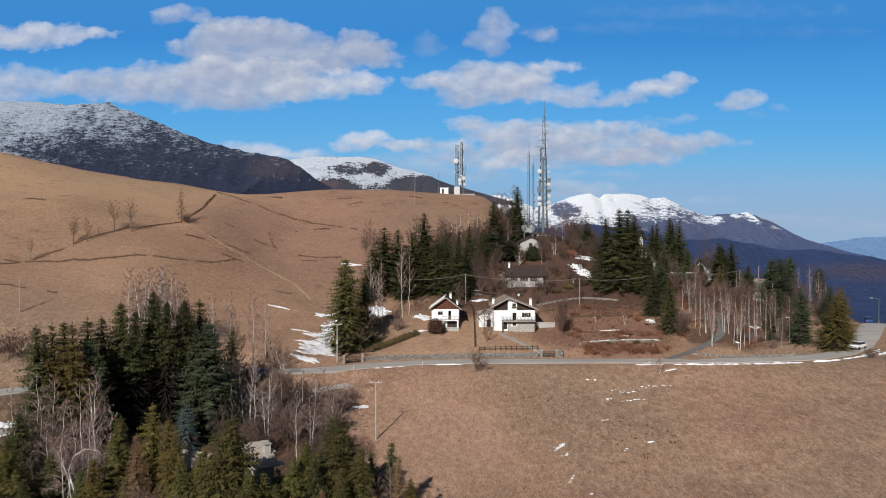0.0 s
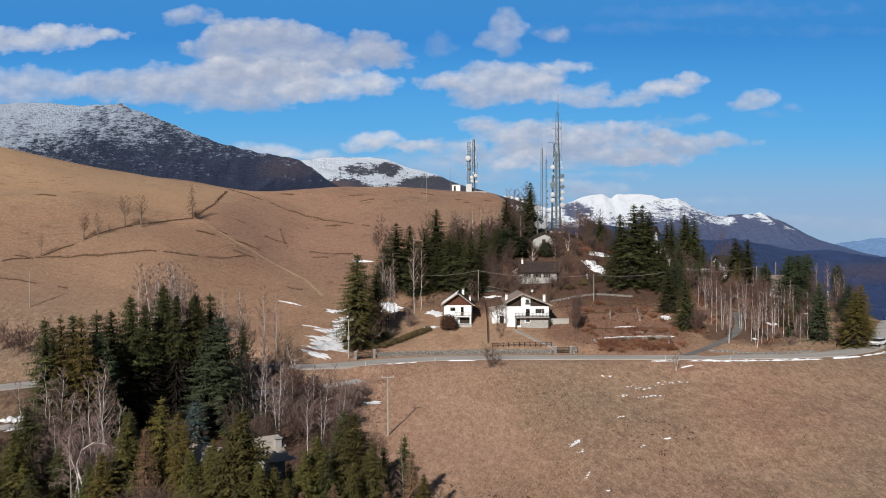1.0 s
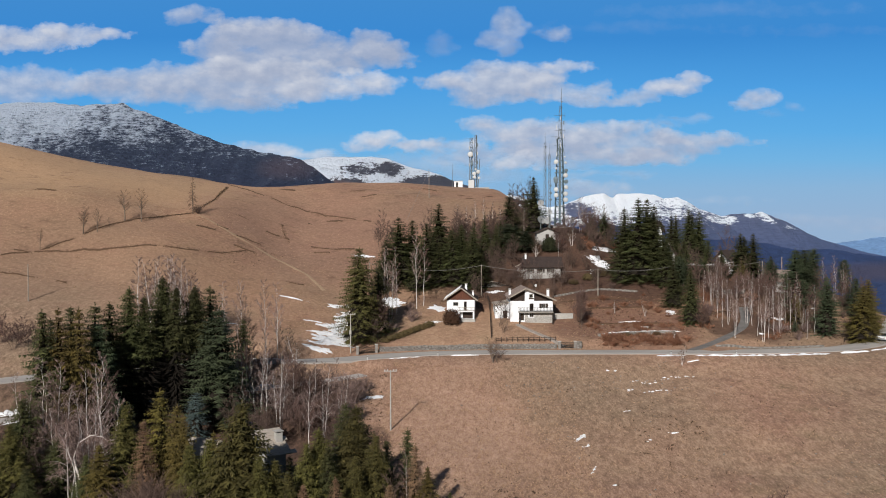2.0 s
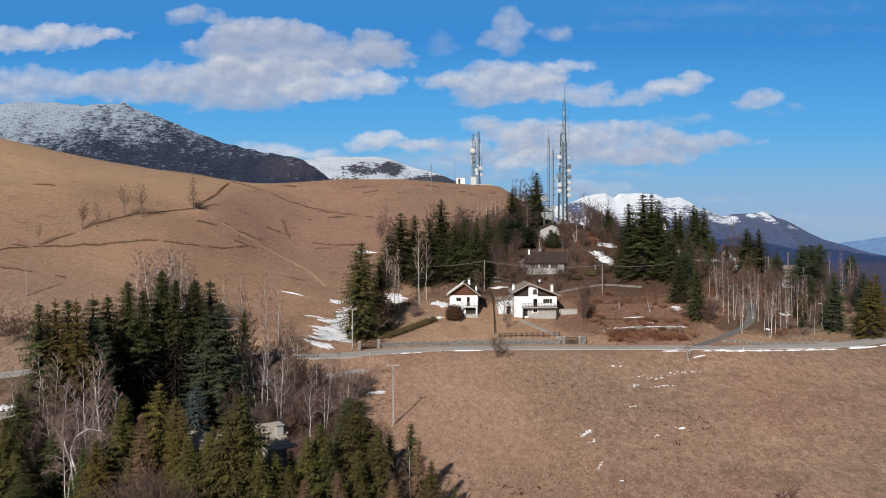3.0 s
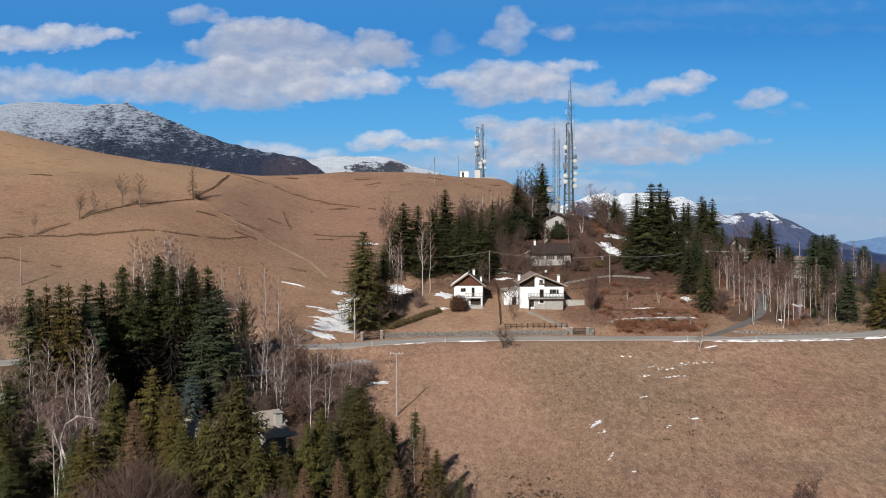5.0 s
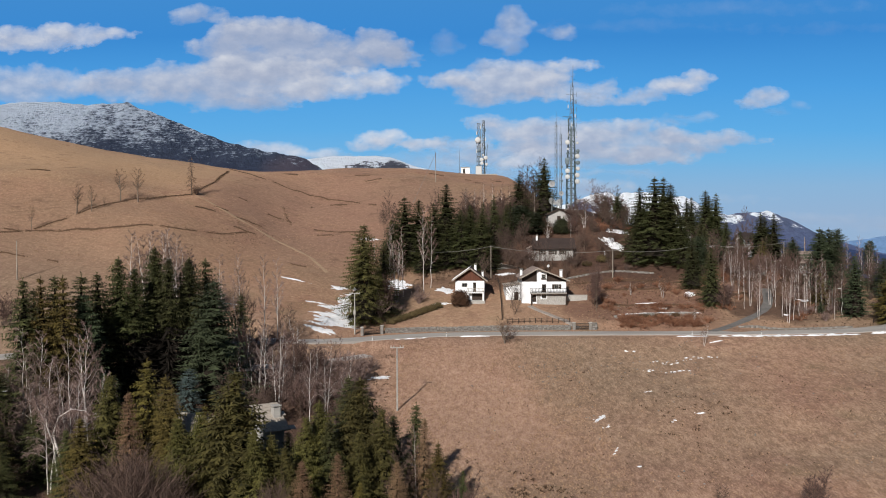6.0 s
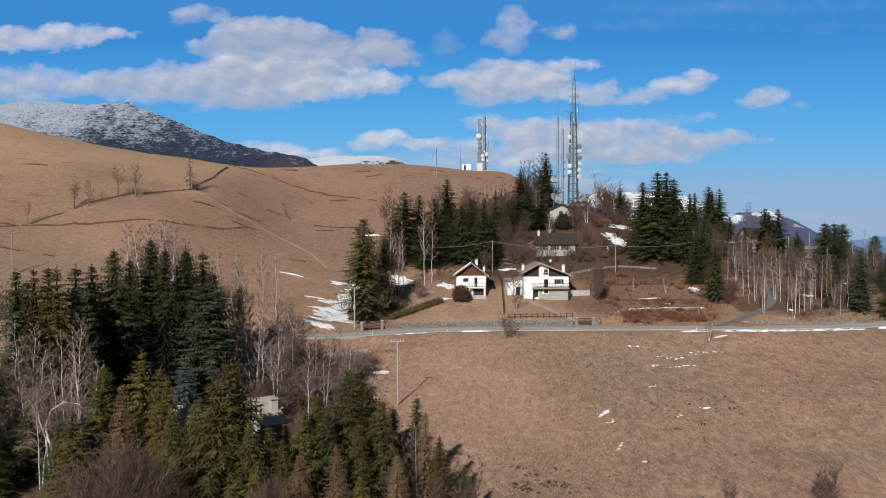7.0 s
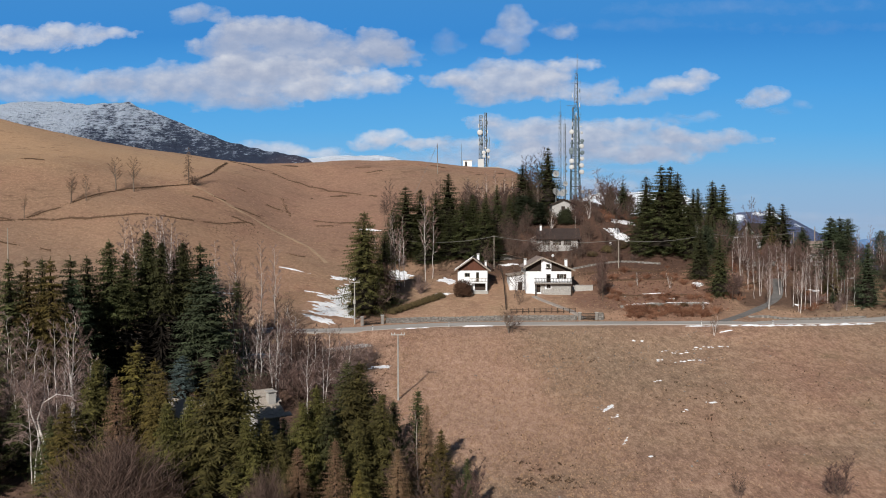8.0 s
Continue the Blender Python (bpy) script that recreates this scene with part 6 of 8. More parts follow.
def tall_mast():
    g = ground(28.6, 251) - 0.3
    ob = thing("radio_mast", pose(28.6, 251, g), "tall grey-green lattice radio mast hung with white dish antennas", "radio mast")
    H = 61.0 - g
    lattice(ob, 0, 0, 0, 27 - g + 9, 2.5, 2.0, 2.0, 0.13, 0.055, M_GREENSTEEL)
    lattice(ob, 0.1, 0, 36 - g, 47 - g, 2.0, 1.3, 1.6, 0.10, 0.045, M_GREENSTEEL)
    lattice(ob, 0.35, 0, 47 - g, 56 - g, 0.9, 0.55, 1.2, 0.07, 0.035, M_STEEL, 3)
    part("tip_rod", rodded((0.45, 0, 55.5 - g), (0.55, 0, 61.2 - g), 0.10, 0.04, 6), M_STEEL, ob)
    for x, z, r, mt in ((-1.05, 40.4, 0.85, 0), (-1.05, 32.7, 0.85, 0), (-1.05, 31.1, 0.85, 0), (-1.15, 35.6, 0.85, 1), (-1.15, 34.9, 0.75, 1), (-1.0, 38.6, 0.4, 0), (1.45, 36.6, 0.82, 0), (1.45, 31.5, 0.82, 0), (1.45, 29.8, 0.85, 0), (1.6, 33.3, 0.75, 0), (1.6, 38.0, 0.65, 1), (1.6, 34.9, 0.75, 1), (1.5, 40.2, 0.45, 0), (1.3, 41.8, 0.3, 0), (1.75, 24.6, 0.6, 0), (1.55, 37.4, 0.5, 1), (-1.2, 37.4, 0.35, 1)):
        drum(ob, x, -1.15, z - g, r * 0.86, (math.copysign(0.25, x), -1, 0), M_GREYDRUM if mt else None)
    for k in range(9):
        panel(ob, (-0.9, 1.0, 0.1)[k % 3], -1.0, 42 - g + k * 1.25, 1.1, (M_RADOME, M_GREYDRUM)[k % 2], 0.2)
    for k in range(6):
        z = 43 - g + k * 2.1
        part("side_arm", rodded((-1.2 - 0.2 * (k % 2), 0, z), (1.5, 0.1, z), 0.035, sides=4), M_STEEL, ob)
        part("dipole", rodded((1.5, 0.1, z - 0.7), (1.5, 0.1, z + 0.7), 0.03, sides=4), M_STEEL, ob)
    part("arm", rodded((-2.3, 0, 47.5 - g), (0, 0, 47.5 - g), 0.05, sides=4), M_STEEL, ob)
    for k in range(10):
        part("dipole", rodded((0.45, -0.3 - 0.2 * (k % 2), 50 - g + k * 0.9), (0.45 + (-1) ** k * 0.55, -0.5, 50.2 - g + k * 0.9), 0.025, sides=4), M_STEEL, ob)
    part("cable_run", boxed(-0.2, 0.35, -0.15, 0.15, 0, 45 - g), M_GREYDRUM, ob, "dark bundle of feeder cables")
    part("plinth", boxed(-1.9, 1.9, -1.9, 1.9, -0.6, 0.35, bevel=0.08), M_CONCRETE, ob)


def slim_mast(x, y, top, w, label, drums=()):
    g = ground(x, y) - 0.3
    ob = thing("slim_mast", pose(x, y, g), label, "radio mast", "slim masts beside the tall mast")
    lattice(ob, 0, 0, 0, top - g - 3, w, w * 0.8, 1.1, 0.05, 0.028, M_STEEL, 3)
    part("tip_rod", rodded((0, 0, top - g - 3.2), (0, 0, top - g), 0.05, 0.02, 6), M_STEEL, ob)
    for dx, z, r in drums:
        drum(ob, dx, -0.4, z - g, r, (0, -1, 0), M_GREYDRUM)
    for k in range(5):
        z = top - g - 4 - k * 1.6
        part("dipole", rodded((-0.5, -0.1, z), (0.5, -0.1, z), 0.025, sides=4), M_STEEL, ob)
    part("plinth", boxed(-0.6, 0.6, -0.6, 0.6, -0.5, 0.3, bevel=0.05), M_CONCRETE, ob)


def ridge_tower():
    g = ground(6.3, 340) - 0.3
    ob = thing("telecom_tower", pose(6.3, 340, g), "grey lattice telecom tower with dishes on the ridge", "radio mast")
    lattice(ob, -0.8, 0, 0, 56.5 - g, 1.5, 1.1, 1.8, 0.12, 0.06, M_STEEL, 4)
    lattice(ob, 1.0, 0.5, 0, 57.6 - g, 0.9, 0.7, 1.8, 0.12, 0.06, M_STEEL, 3)
    part("side_mast", rodded((1.7, -0.3, 0), (2.4, -0.3, 48.6 - g), 0.14, 0.12, 6), M_GREYDRUM, ob)
    drum(ob, -1.2, -1.0, 50.2 - g, 1.15)
    for x, z, r in ((1.7, 43.6, 0.85), (0.2, 42.9, 0.8), (-0.7, 46.5, 0.6), (0.3, 41.6, 0.7), (2.0, 41.2, 0.6), (0.8, 44.6, 0.4)):
        drum(ob, x, -0.9, z - g, r, (0.1 * x, -1, 0), M_GREYDRUM if z in (46.5,) else None)
    for k in range(9):
        panel(ob, (-1.6, 1.6, -0.1)[k % 3], -0.6, 45.5 - g + k * 1.1, 1.3, (M_RADOME, M_GREYDRUM)[k % 2], 0.3)
    part("cable_run", boxed(-0.9, -0.55, -0.2, 0.2, 0, 52 - g), M_GREYDRUM, ob)
    part("cabin", boxed(-2.0, 0.2, -3.0, -0.8, -0.5, 3.2, bevel=0.05), M_RADOME, ob, "white equipment cabin")
    part("platform", boxed(0.4, 6.0, -2.0, 2.0, -0.7, 0.45, bevel=0.05), M_CONCRETE, ob)


def ridge_shed():
    ob = thing("equipment_hut", pose(0.5, 340, ground(0.5, 340) - 0.2), "small white equipment shed on the ridge", "hut")
    part("body", holed(-1.6, 1.6, -0.5, 2.4, -1.2, 1.2, [(-0.9, -0.1, 0.2, 2.0)]), M_PLASTER, ob)
    part("door", boxed(-0.9, -0.1, -0.9, -0.8, 0.2, 2.0), M_IRON, ob)
    part("roof", boxed(-1.8, 1.8, -1.4, 1.4, 2.4, 2.6, bevel=0.04), M_CONCRETE, ob)
    pole = thing("whip_aerial", pose(-1.7, 340, ground(-1.7, 340) - 0.3), "thin upright aerial pole on the ridge", "aerial")
    part("pole", rodded((0, 0, 0), (0, 0, 8.6), 0.10, 0.05, 6), M_STEEL, pole)
    part("cap", rodded((0, 0, 8.6), (0, 0, 8.8), 0.07, 0.03, 6), M_STEEL, pole)


tall_mast(), ridge_tower(), ridge_shed()
slim_mast(24.4, 249, 48.6, 0.6, "slim steel lattice mast, the taller of the pair")
slim_mast(25.4, 247, 45.2, 0.5, "slim steel lattice mast with small grey drums", ((0.2, 33.6, 0.35), (0.2, 31.6, 0.4), (0.2, 29.8, 0.4)))
open_dish("dish_antenna", 22.1, 238.0, 28.6, 0.85, (-0.25, -1, 0.08), "round white dish antenna on a reddish lattice stand")
open_dish("dish_antenna", 24.6, 239.5, 26.2, 0.65, (0.2, -1, 0.1), "small white dish antenna near the hut")
open_dish("dish_antenna", 22.2, 239.0, 24.0, 1.15, (0.5, -0.75, 0.5), "large tilted white dish antenna behind the hut")
open_dish("dish_antenna", 24.3, 240.5, 23.9, 1.1, (-0.6, -0.7, 0.45), "large tilted pale dish antenna behind the hut")
open_dish("dish_antenna", 31.6, 246.0, 24.2, 0.7, (0.7, -0.7, 0.15), "small white dish antenna at the mast's foot")


# ---- poles, lamps and wires ----
def utility_pole(x, y, h, label, arms=0, material=None, name="utility_pole", r=0.13):
    g = ground(x, y) - 0.5
    ob = thing(name, pose(x, y, g), label, "utility pole")
    part("post", rodded((0, 0, 0), (0, 0, h + 0.5), r, r * 0.65, 8), material or M_PALEWOOD, ob)
    for k in range(arms):
        z = h + 0.38 - 0.7 * k
        arm = part("crossarm", boxed(-0.95, 0.95, -0.06, 0.06, z - 0.06, z + 0.06), M_CONCRETE, ob)
        for s in (-0.85, -0.45, 0.45, 0.85):
            part("insulator", rodded((s, 0, z + 0.06), (s, 0, z + 0.3), 0.055, 0.035, 7), M_RADOME, arm)
    if not arms:
        part("pole_cap", rodded((0, 0, h + 0.5), (0, 0, h + 0.6), r * 0.7, r * 0.3, 8), M_STEEL, ob)
    return (x, y, g + h + 0.35)


def wire(a, b, sag, name="overhead_wire"):
    """A hanging cable between two poles."""
    a, b = Vector(a), Vector(b)
    pts = [a.lerp(b, k / 16) - Vector((0, 0, sag * 4 * (k / 16) * (1 - k / 16))) for k in range(17)]
    v, f = [], []
    tube(v, f, pts, [0.045] * 17, 5)
    tagged(link_mesh(name, v, f, M_CABLE), "thin grey overhead cable sagging between poles", "cable")


def street_lamp(x, y, h, turn, label):
    ob = thing("street_lamp", pose(x, y, ground(x, y) - 0.3, 0, 0, turn), label, "street lamp")
    part("post", rodded((0, 0, 0), (0, 0, h + 0.3), 0.09, 0.06, 8), M_STEEL, ob)
    part("arm", rodded((0, 0, h + 0.28), (1.6, 0, h + 0.5), 0.045, 0.035, 6), M_STEEL, ob)
    part("lamp_head", boxed(1.45, 2.25, -0.13, 0.13, h + 0.42, h + 0.56, bevel=0.04), M_RADOME, ob)
    part("base", rodded((0, 0, 0.1), (0, 0, 0.75), 0.14, 0.11, 8), M_CONCRETE, ob)


utility_pole(-10.4, 134.5, 9.0, "pale concrete pole with a crossarm and white insulators", 1, M_CONCRETE)
utility_pole(-20.9, 172.3, 7.6, "grey pole with a flat crossarm beside the gate", 1, M_CONCRETE)
box_pole = thing("junction_box", pose(-20.9, 172.12, ground(-20.9, 172.3) + 3.6), "grey junction box strapped to the pole", "junction box")
part("box_body", boxed(-0.22, 0.22, -0.16, 0.02, 0, 0.9, bevel=0.02), M_STEEL, box_pole)
part("cover", boxed(-0.19, 0.19, -0.19, -0.163, 0.06, 0.84, bevel=0.01), M_CONCRETE, box_pole)
p1 = utility_pole(5.4, 209.5, 7.2, "grey wooden pole behind the small chalet")
p2 = utility_pole(32.2, 206.5, 6.2, "grey wooden pole on the bank")
p3 = utility_pole(72.5, 214, 6.5, "wooden pole between firs")
utility_pole(76.0, 211, 8.5, "tall pole near the gabled house")
p5 = utility_pole(-21.5, 216, 5.0, "short wooden pole behind the spruces")
p6 = utility_pole(52.0, 207, 7.0, "wooden pole among dark conifers")
utility_pole(18.0, 243, 6.5, "bare pole on the wooded slope")
wire(p1, p2, 1.0), wire(p1, p5, 1.5), wire(p2, p6, 0.9), wire(p6, p3, 0.8)
utility_pole(-82.2, 170, 7.0, "thin weathered pole in the pasture")
p8 = utility_pole(-9.0, 283, 9.0, "thin pole on the upper pasture")
wire(p8, (-15.0, 262.0, ground(-15.0, 262.0)), 0.2, "guy_wire")
street_lamp(71.8, 186.2, 4.6, 20, "grey street lamp with a curved arm")
street_lamp(113.5, 228, 6.5, 160, "grey street lamp at the road's bend")


# ---- walls, fences, gates ----
M_MORTAR = plain("dark_earthy_mortar", (0.085, 0.075, 0.063), 0.95, vary=0.3, scale=1.5, bump=0.02)


def rubble_wall(name, pts, h, label, t=0.5, seed=1, size=0.33):
    """A dry wall of stones laid in rough courses along a line."""
    rng = random.Random(seed)
    run = size * 1.35
    line = polyline(pts, run)
    v, f, cv, cf = [], [], [], []
    for k in range(len(line) - 1):
        a, b = line[k], line[k + 1]
        d = (b - a) / np.hypot(*(b - a))
        nrm = np.array((d[1], -d[0]))
        za = ground(*a)
        base = len(cv)
        for q in (a, b):
            for s in (-1, 1):
                for z in (za - 0.6, za + h - 0.06):
                    cv.append((q[0] + nrm[0] * s * t * 0.42, q[1] + nrm[1] * s * t * 0.42, z))
        cf += [(base + i for i in q) for q in ((0, 1, 5, 4), (2, 6, 7, 3), (1, 3, 7, 5), (0, 4, 6, 2), (0, 2, 3, 1), (4, 5, 7, 6))]
        z = za - 0.1
        while z < za + h:
            hh = size * rng.uniform(0.55, 0.9)
            for side in (1, -1):
                u0, u1 = rng.uniform(-0.04, 0.02), run + rng.uniform(-0.08, 0.0)
                y0, y1 = t * 0.40, t * 0.5 + rng.uniform(0.0, 0.09)
                zz1 = min(z + hh - 0.03, za + h + rng.uniform(0, 0.08))
                b0 = len(v)
                for u in (u0, u1):
                    for y in (y0, y1):
                        for w in (z, zz1):
                            sh = rng.uniform(-0.02, 0.02)
                            v.append((a[0] + d[0] * (u + sh) + nrm[0] * y * side, a[1] + d[1] * (u + sh) + nrm[1] * y * side, w + sh))
                f += [tuple(b0 + i for i in q) for q in ((0, 1, 3, 2), (4, 6, 7, 5), (0, 4, 5, 1), (2, 3, 7, 6), (1, 5, 7, 3), (0, 2, 6, 4))]
            z += hh
    ob = thing(name, Matrix(), label, "stone wall", kind="structure")
    link_mesh("wall_core", cv, [tuple(q) for q in cf], M_MORTAR, ob)
    tagged(link_mesh("stones", v, f, M_STONE, ob), kind="stuff")


rubble_wall("wall_roadside", ((-15.6, 175.4), (-8, 177.2), (0, 178.4), (8, 178.8), (19.6, 178.9)), 0.85, "low grey rubble wall along the road below the gardens", seed=2, size=0.21)
rubble_wall("wall_corner", ((23.6, 178.9), (24.6, 178.9)), 1.3, "end of the rubble wall by the gate", seed=3)
rubble_wall("wall_bank", ((22, 207), (32, 209.5), (42, 208.5)), 0.25, "low stone terrace wall on the bank", seed=4)
rubble_wall("wall_terrace", ((28.6, 184.0), (36, 185), (45, 184.8)), 0.45, "garden terrace wall under old snow", seed=6)
rubble_wall("wall_ruin", ((61, 206.2), (66.5, 207.6)), 1.0, "broken pale stone wall among birches", seed=7)
rubble_wall("wall_verge", ((50.5, 176.6), (62, 176.4), (72, 177.3)), 0.3, "low kerb of stones at the foot of the bank", seed=8)


def gate_post(x, y, h=1.5):
    ob = thing("gate_post", pose(x, y, ground(x, y) - 0.3), "pale stone gate post with a cap", "gate post", "gate posts")
    part("shaft", boxed(-0.27, 0.27, -0.27, 0.27, 0, h + 0.3, bevel=0.03), M_STONE, ob)
    part("cap", boxed(-0.34, 0.34, -0.34, 0.34, h + 0.3, h + 0.44, bevel=0.04), M_CONCRETE, ob)


def bar_gate(x0, x1, y0, y1, h, label):
    z = min(ground(x0, y0), ground(x1, y1)) + 0.08
    ob = thing("gate", look((x0, y0, z), (x0, y0, z + 1)) @ Matrix(), label, "gate")
    ob.matrix_basis = pose(x0, y0, z, 0, 0, math.degrees(math.atan2(y1 - y0, x1 - x0)))
    L = math.hypot(x1 - x0, y1 - y0)
    for zz in (0.05, h * 0.5, h):
        part("rail", boxed(0, L, -0.03, 0.03, zz, zz + 0.08), M_IRON, ob)
    n = int(L / 0.16)
    for k in range(n + 1):
        xx = L * k / n
        part("bar", boxed(xx - 0.025, xx + 0.025, -0.02, 0.02, 0, h + 0.1), M_IRON, ob)


gate_post(-19.5, 171.9), gate_post(-16.1, 174.5), gate_post(20.1, 178.9, 1.3), gate_post(23.2, 178.9, 1.3)
bar_gate(-19.2, -16.4, 172.1, 174.3, 1.1, "dark iron double gate between stone posts")
bar_gate(20.4, 22.9, 178.85, 178.85, 1.1, "dark iron garden gate beside the road")


def picket_fence(pts, h, label, spacing=1.1):
    line = polyline(pts, spacing)
    ob = thing("fence", pose(line[0][0], line[0][1], ground(*line[0])), label, "fence")
    o = Vector((line[0][0], line[0][1], ground(*line[0])))
    for k, p in enumerate(line):
        q = Vector((p[0], p[1], ground(*p))) - o
        part("post", boxed(q.x - 0.06, q.x + 0.06, q.y - 0.06, q.y + 0.06, q.z - 0.4, q.z + h), M_DARKWOOD, ob)
        if k:
            for z in (0.35, 0.8):
                part("rail", rodded(last + Vector((0, -0.07, h * z)), q + Vector((0, -0.07, h * z)), 0.045, sides=4), M_DARKWOOD, ob)
        last = q


picket_fence(((7.5, 181.0), (12, 181.3), (20, 181.4)), 1.0, "dark wooden post-and-rail garden fence")
picket_fence(((6.6, 182.2), (6.9, 195), (7.0, 208.6), (3.6, 209.2)), 1.1, "dark wooden boundary fence climbing the garden slope", 1.3)
picket_fence(((77.5, 181.0), (81.5, 183.0), (85, 188)), 0.8, "low weathered fence on the road's bank", 1.6)
for x, y in ((-16.9, 164.8), (-4.0, 169.6), (52, 168.6), (40, 169.6)):
    ob = thing("road_marker", pose(x, y, ground(x, y) - 0.2), "white roadside marker post", "road marker", "road markers")
    part("post", boxed(-0.07, 0.07, -0.05, 0.05, 0, 1.1, bevel=0.02), M_RADOME, ob)
    part("band", boxed(-0.075, 0.075, -0.055, 0.055, 0.85, 0.97), M_IRON, ob)


def stone_bench(x, y):
    ob = thing("bench", pose(x, y, ground(x, y)), "pale stone bench on the terrace", "bench")
    part("seat", boxed(-0.9, 0.9, -0.25, 0.25, 0.42, 0.54, bevel=0.03), M_RADOME, ob)
    for s in (-0.65, 0.65):
        part("leg", boxed(s - 0.1, s + 0.1, -0.2, 0.2, -0.2, 0.42), M_CONCRETE, ob)


stone_bench(38.8, 187.6)


def terrace_wall():
    ob = thing("garden_wall", pose(22.2, 194.2, ground(22.2, 194) - 0.4), "low pale grey terrace wall beside the chalet", "garden wall")
    part("wall", boxed(-1.7, 2.6, -0.2, 0.2, 0, 1.55, bevel=0.03), M_CONCRETE, ob)
    part("coping", boxed(-1.75, 2.65, -0.26, 0.26, 1.55, 1.65, bevel=0.02), M_CONCRETE, ob)


terrace_wall()


# ---- car parked at the bend ----
def car(x, y, z, turn, paint, label):
    ob = thing("car", pose(x, y, z, 0, 0, turn), label, "car")
    bm = gable(bmesh.new(), ((-2.05, 0.35), (2.05, 0.35), (2.1, 0.75), (1.9, 0.95), (1.0, 1.0), (-1.85, 1.0), (-2.1, 0.8)), -0.85, 0.85)
    bmesh.ops.bevel(bm, geom=list(bm.edges), offset=0.06, segments=2, affect="EDGES")
    part("body", bm, paint, ob)
    bm = gable(bmesh.new(), ((-1.75, 0.98), (1.0, 0.98), (0.35, 1.46), (-1.35, 1.46)), -0.72, 0.72)
    part("glasshouse", bm, M_DARKGLASS, ob, "dark tinted windows")
    part("roof", boxed(-1.35, 0.4, -0.74, 0.74, 1.45, 1.53, bevel=0.03), paint, ob)
    for sx in (-1.3, 1.3):
        for sy in (-0.82, 0.82):
            wheel = part("wheel", rodded((sx, sy - 0.1, 0.32), (sx, sy + 0.1, 0.32), 0.32, 0.32, 16), M_IRON, ob)
            part("rim", rodded((sx, sy - 0.115, 0.32), (sx, sy + 0.115, 0.32), 0.19, 0.19, 10), M_STEEL, wheel)
    for sy in (-0.6, 0.6):
        part("headlight", boxed(2.02, 2.12, sy - 0.16, sy + 0.16, 0.68, 0.82, bevel=0.02), M_GLASS, ob)
        part("tail_light", boxed(-2.13, -2.04, sy - 0.12, sy + 0.12, 0.7, 0.9, bevel=0.02), M_REDWOOD, ob)


M_DARKGLASS = plain("tinted_car_glass", (0.02, 0.025, 0.03), 0.08, vary=0.1)
M_WHITEPAINT = plain("white_car_paint", (0.78, 0.78, 0.78), 0.25, vary=0.02)
M_BLUEPAINT = plain("blue_car_paint", (0.03, 0.07, 0.2), 0.25, vary=0.1)


def road_height(x, y):
    k = int(np.hypot(road_line[:, 0] - x, road_line[:, 1] - y).argmin())
    return road_line[k, 2] + 0.03


car(85.4, 180.0, road_height(85.4, 180.0), 222, M_WHITEPAINT, "small white car on the road's bend")
car(112.0, 230.5, road_height(112, 230.5), 250, M_BLUEPAINT, "dark blue car far along the road")


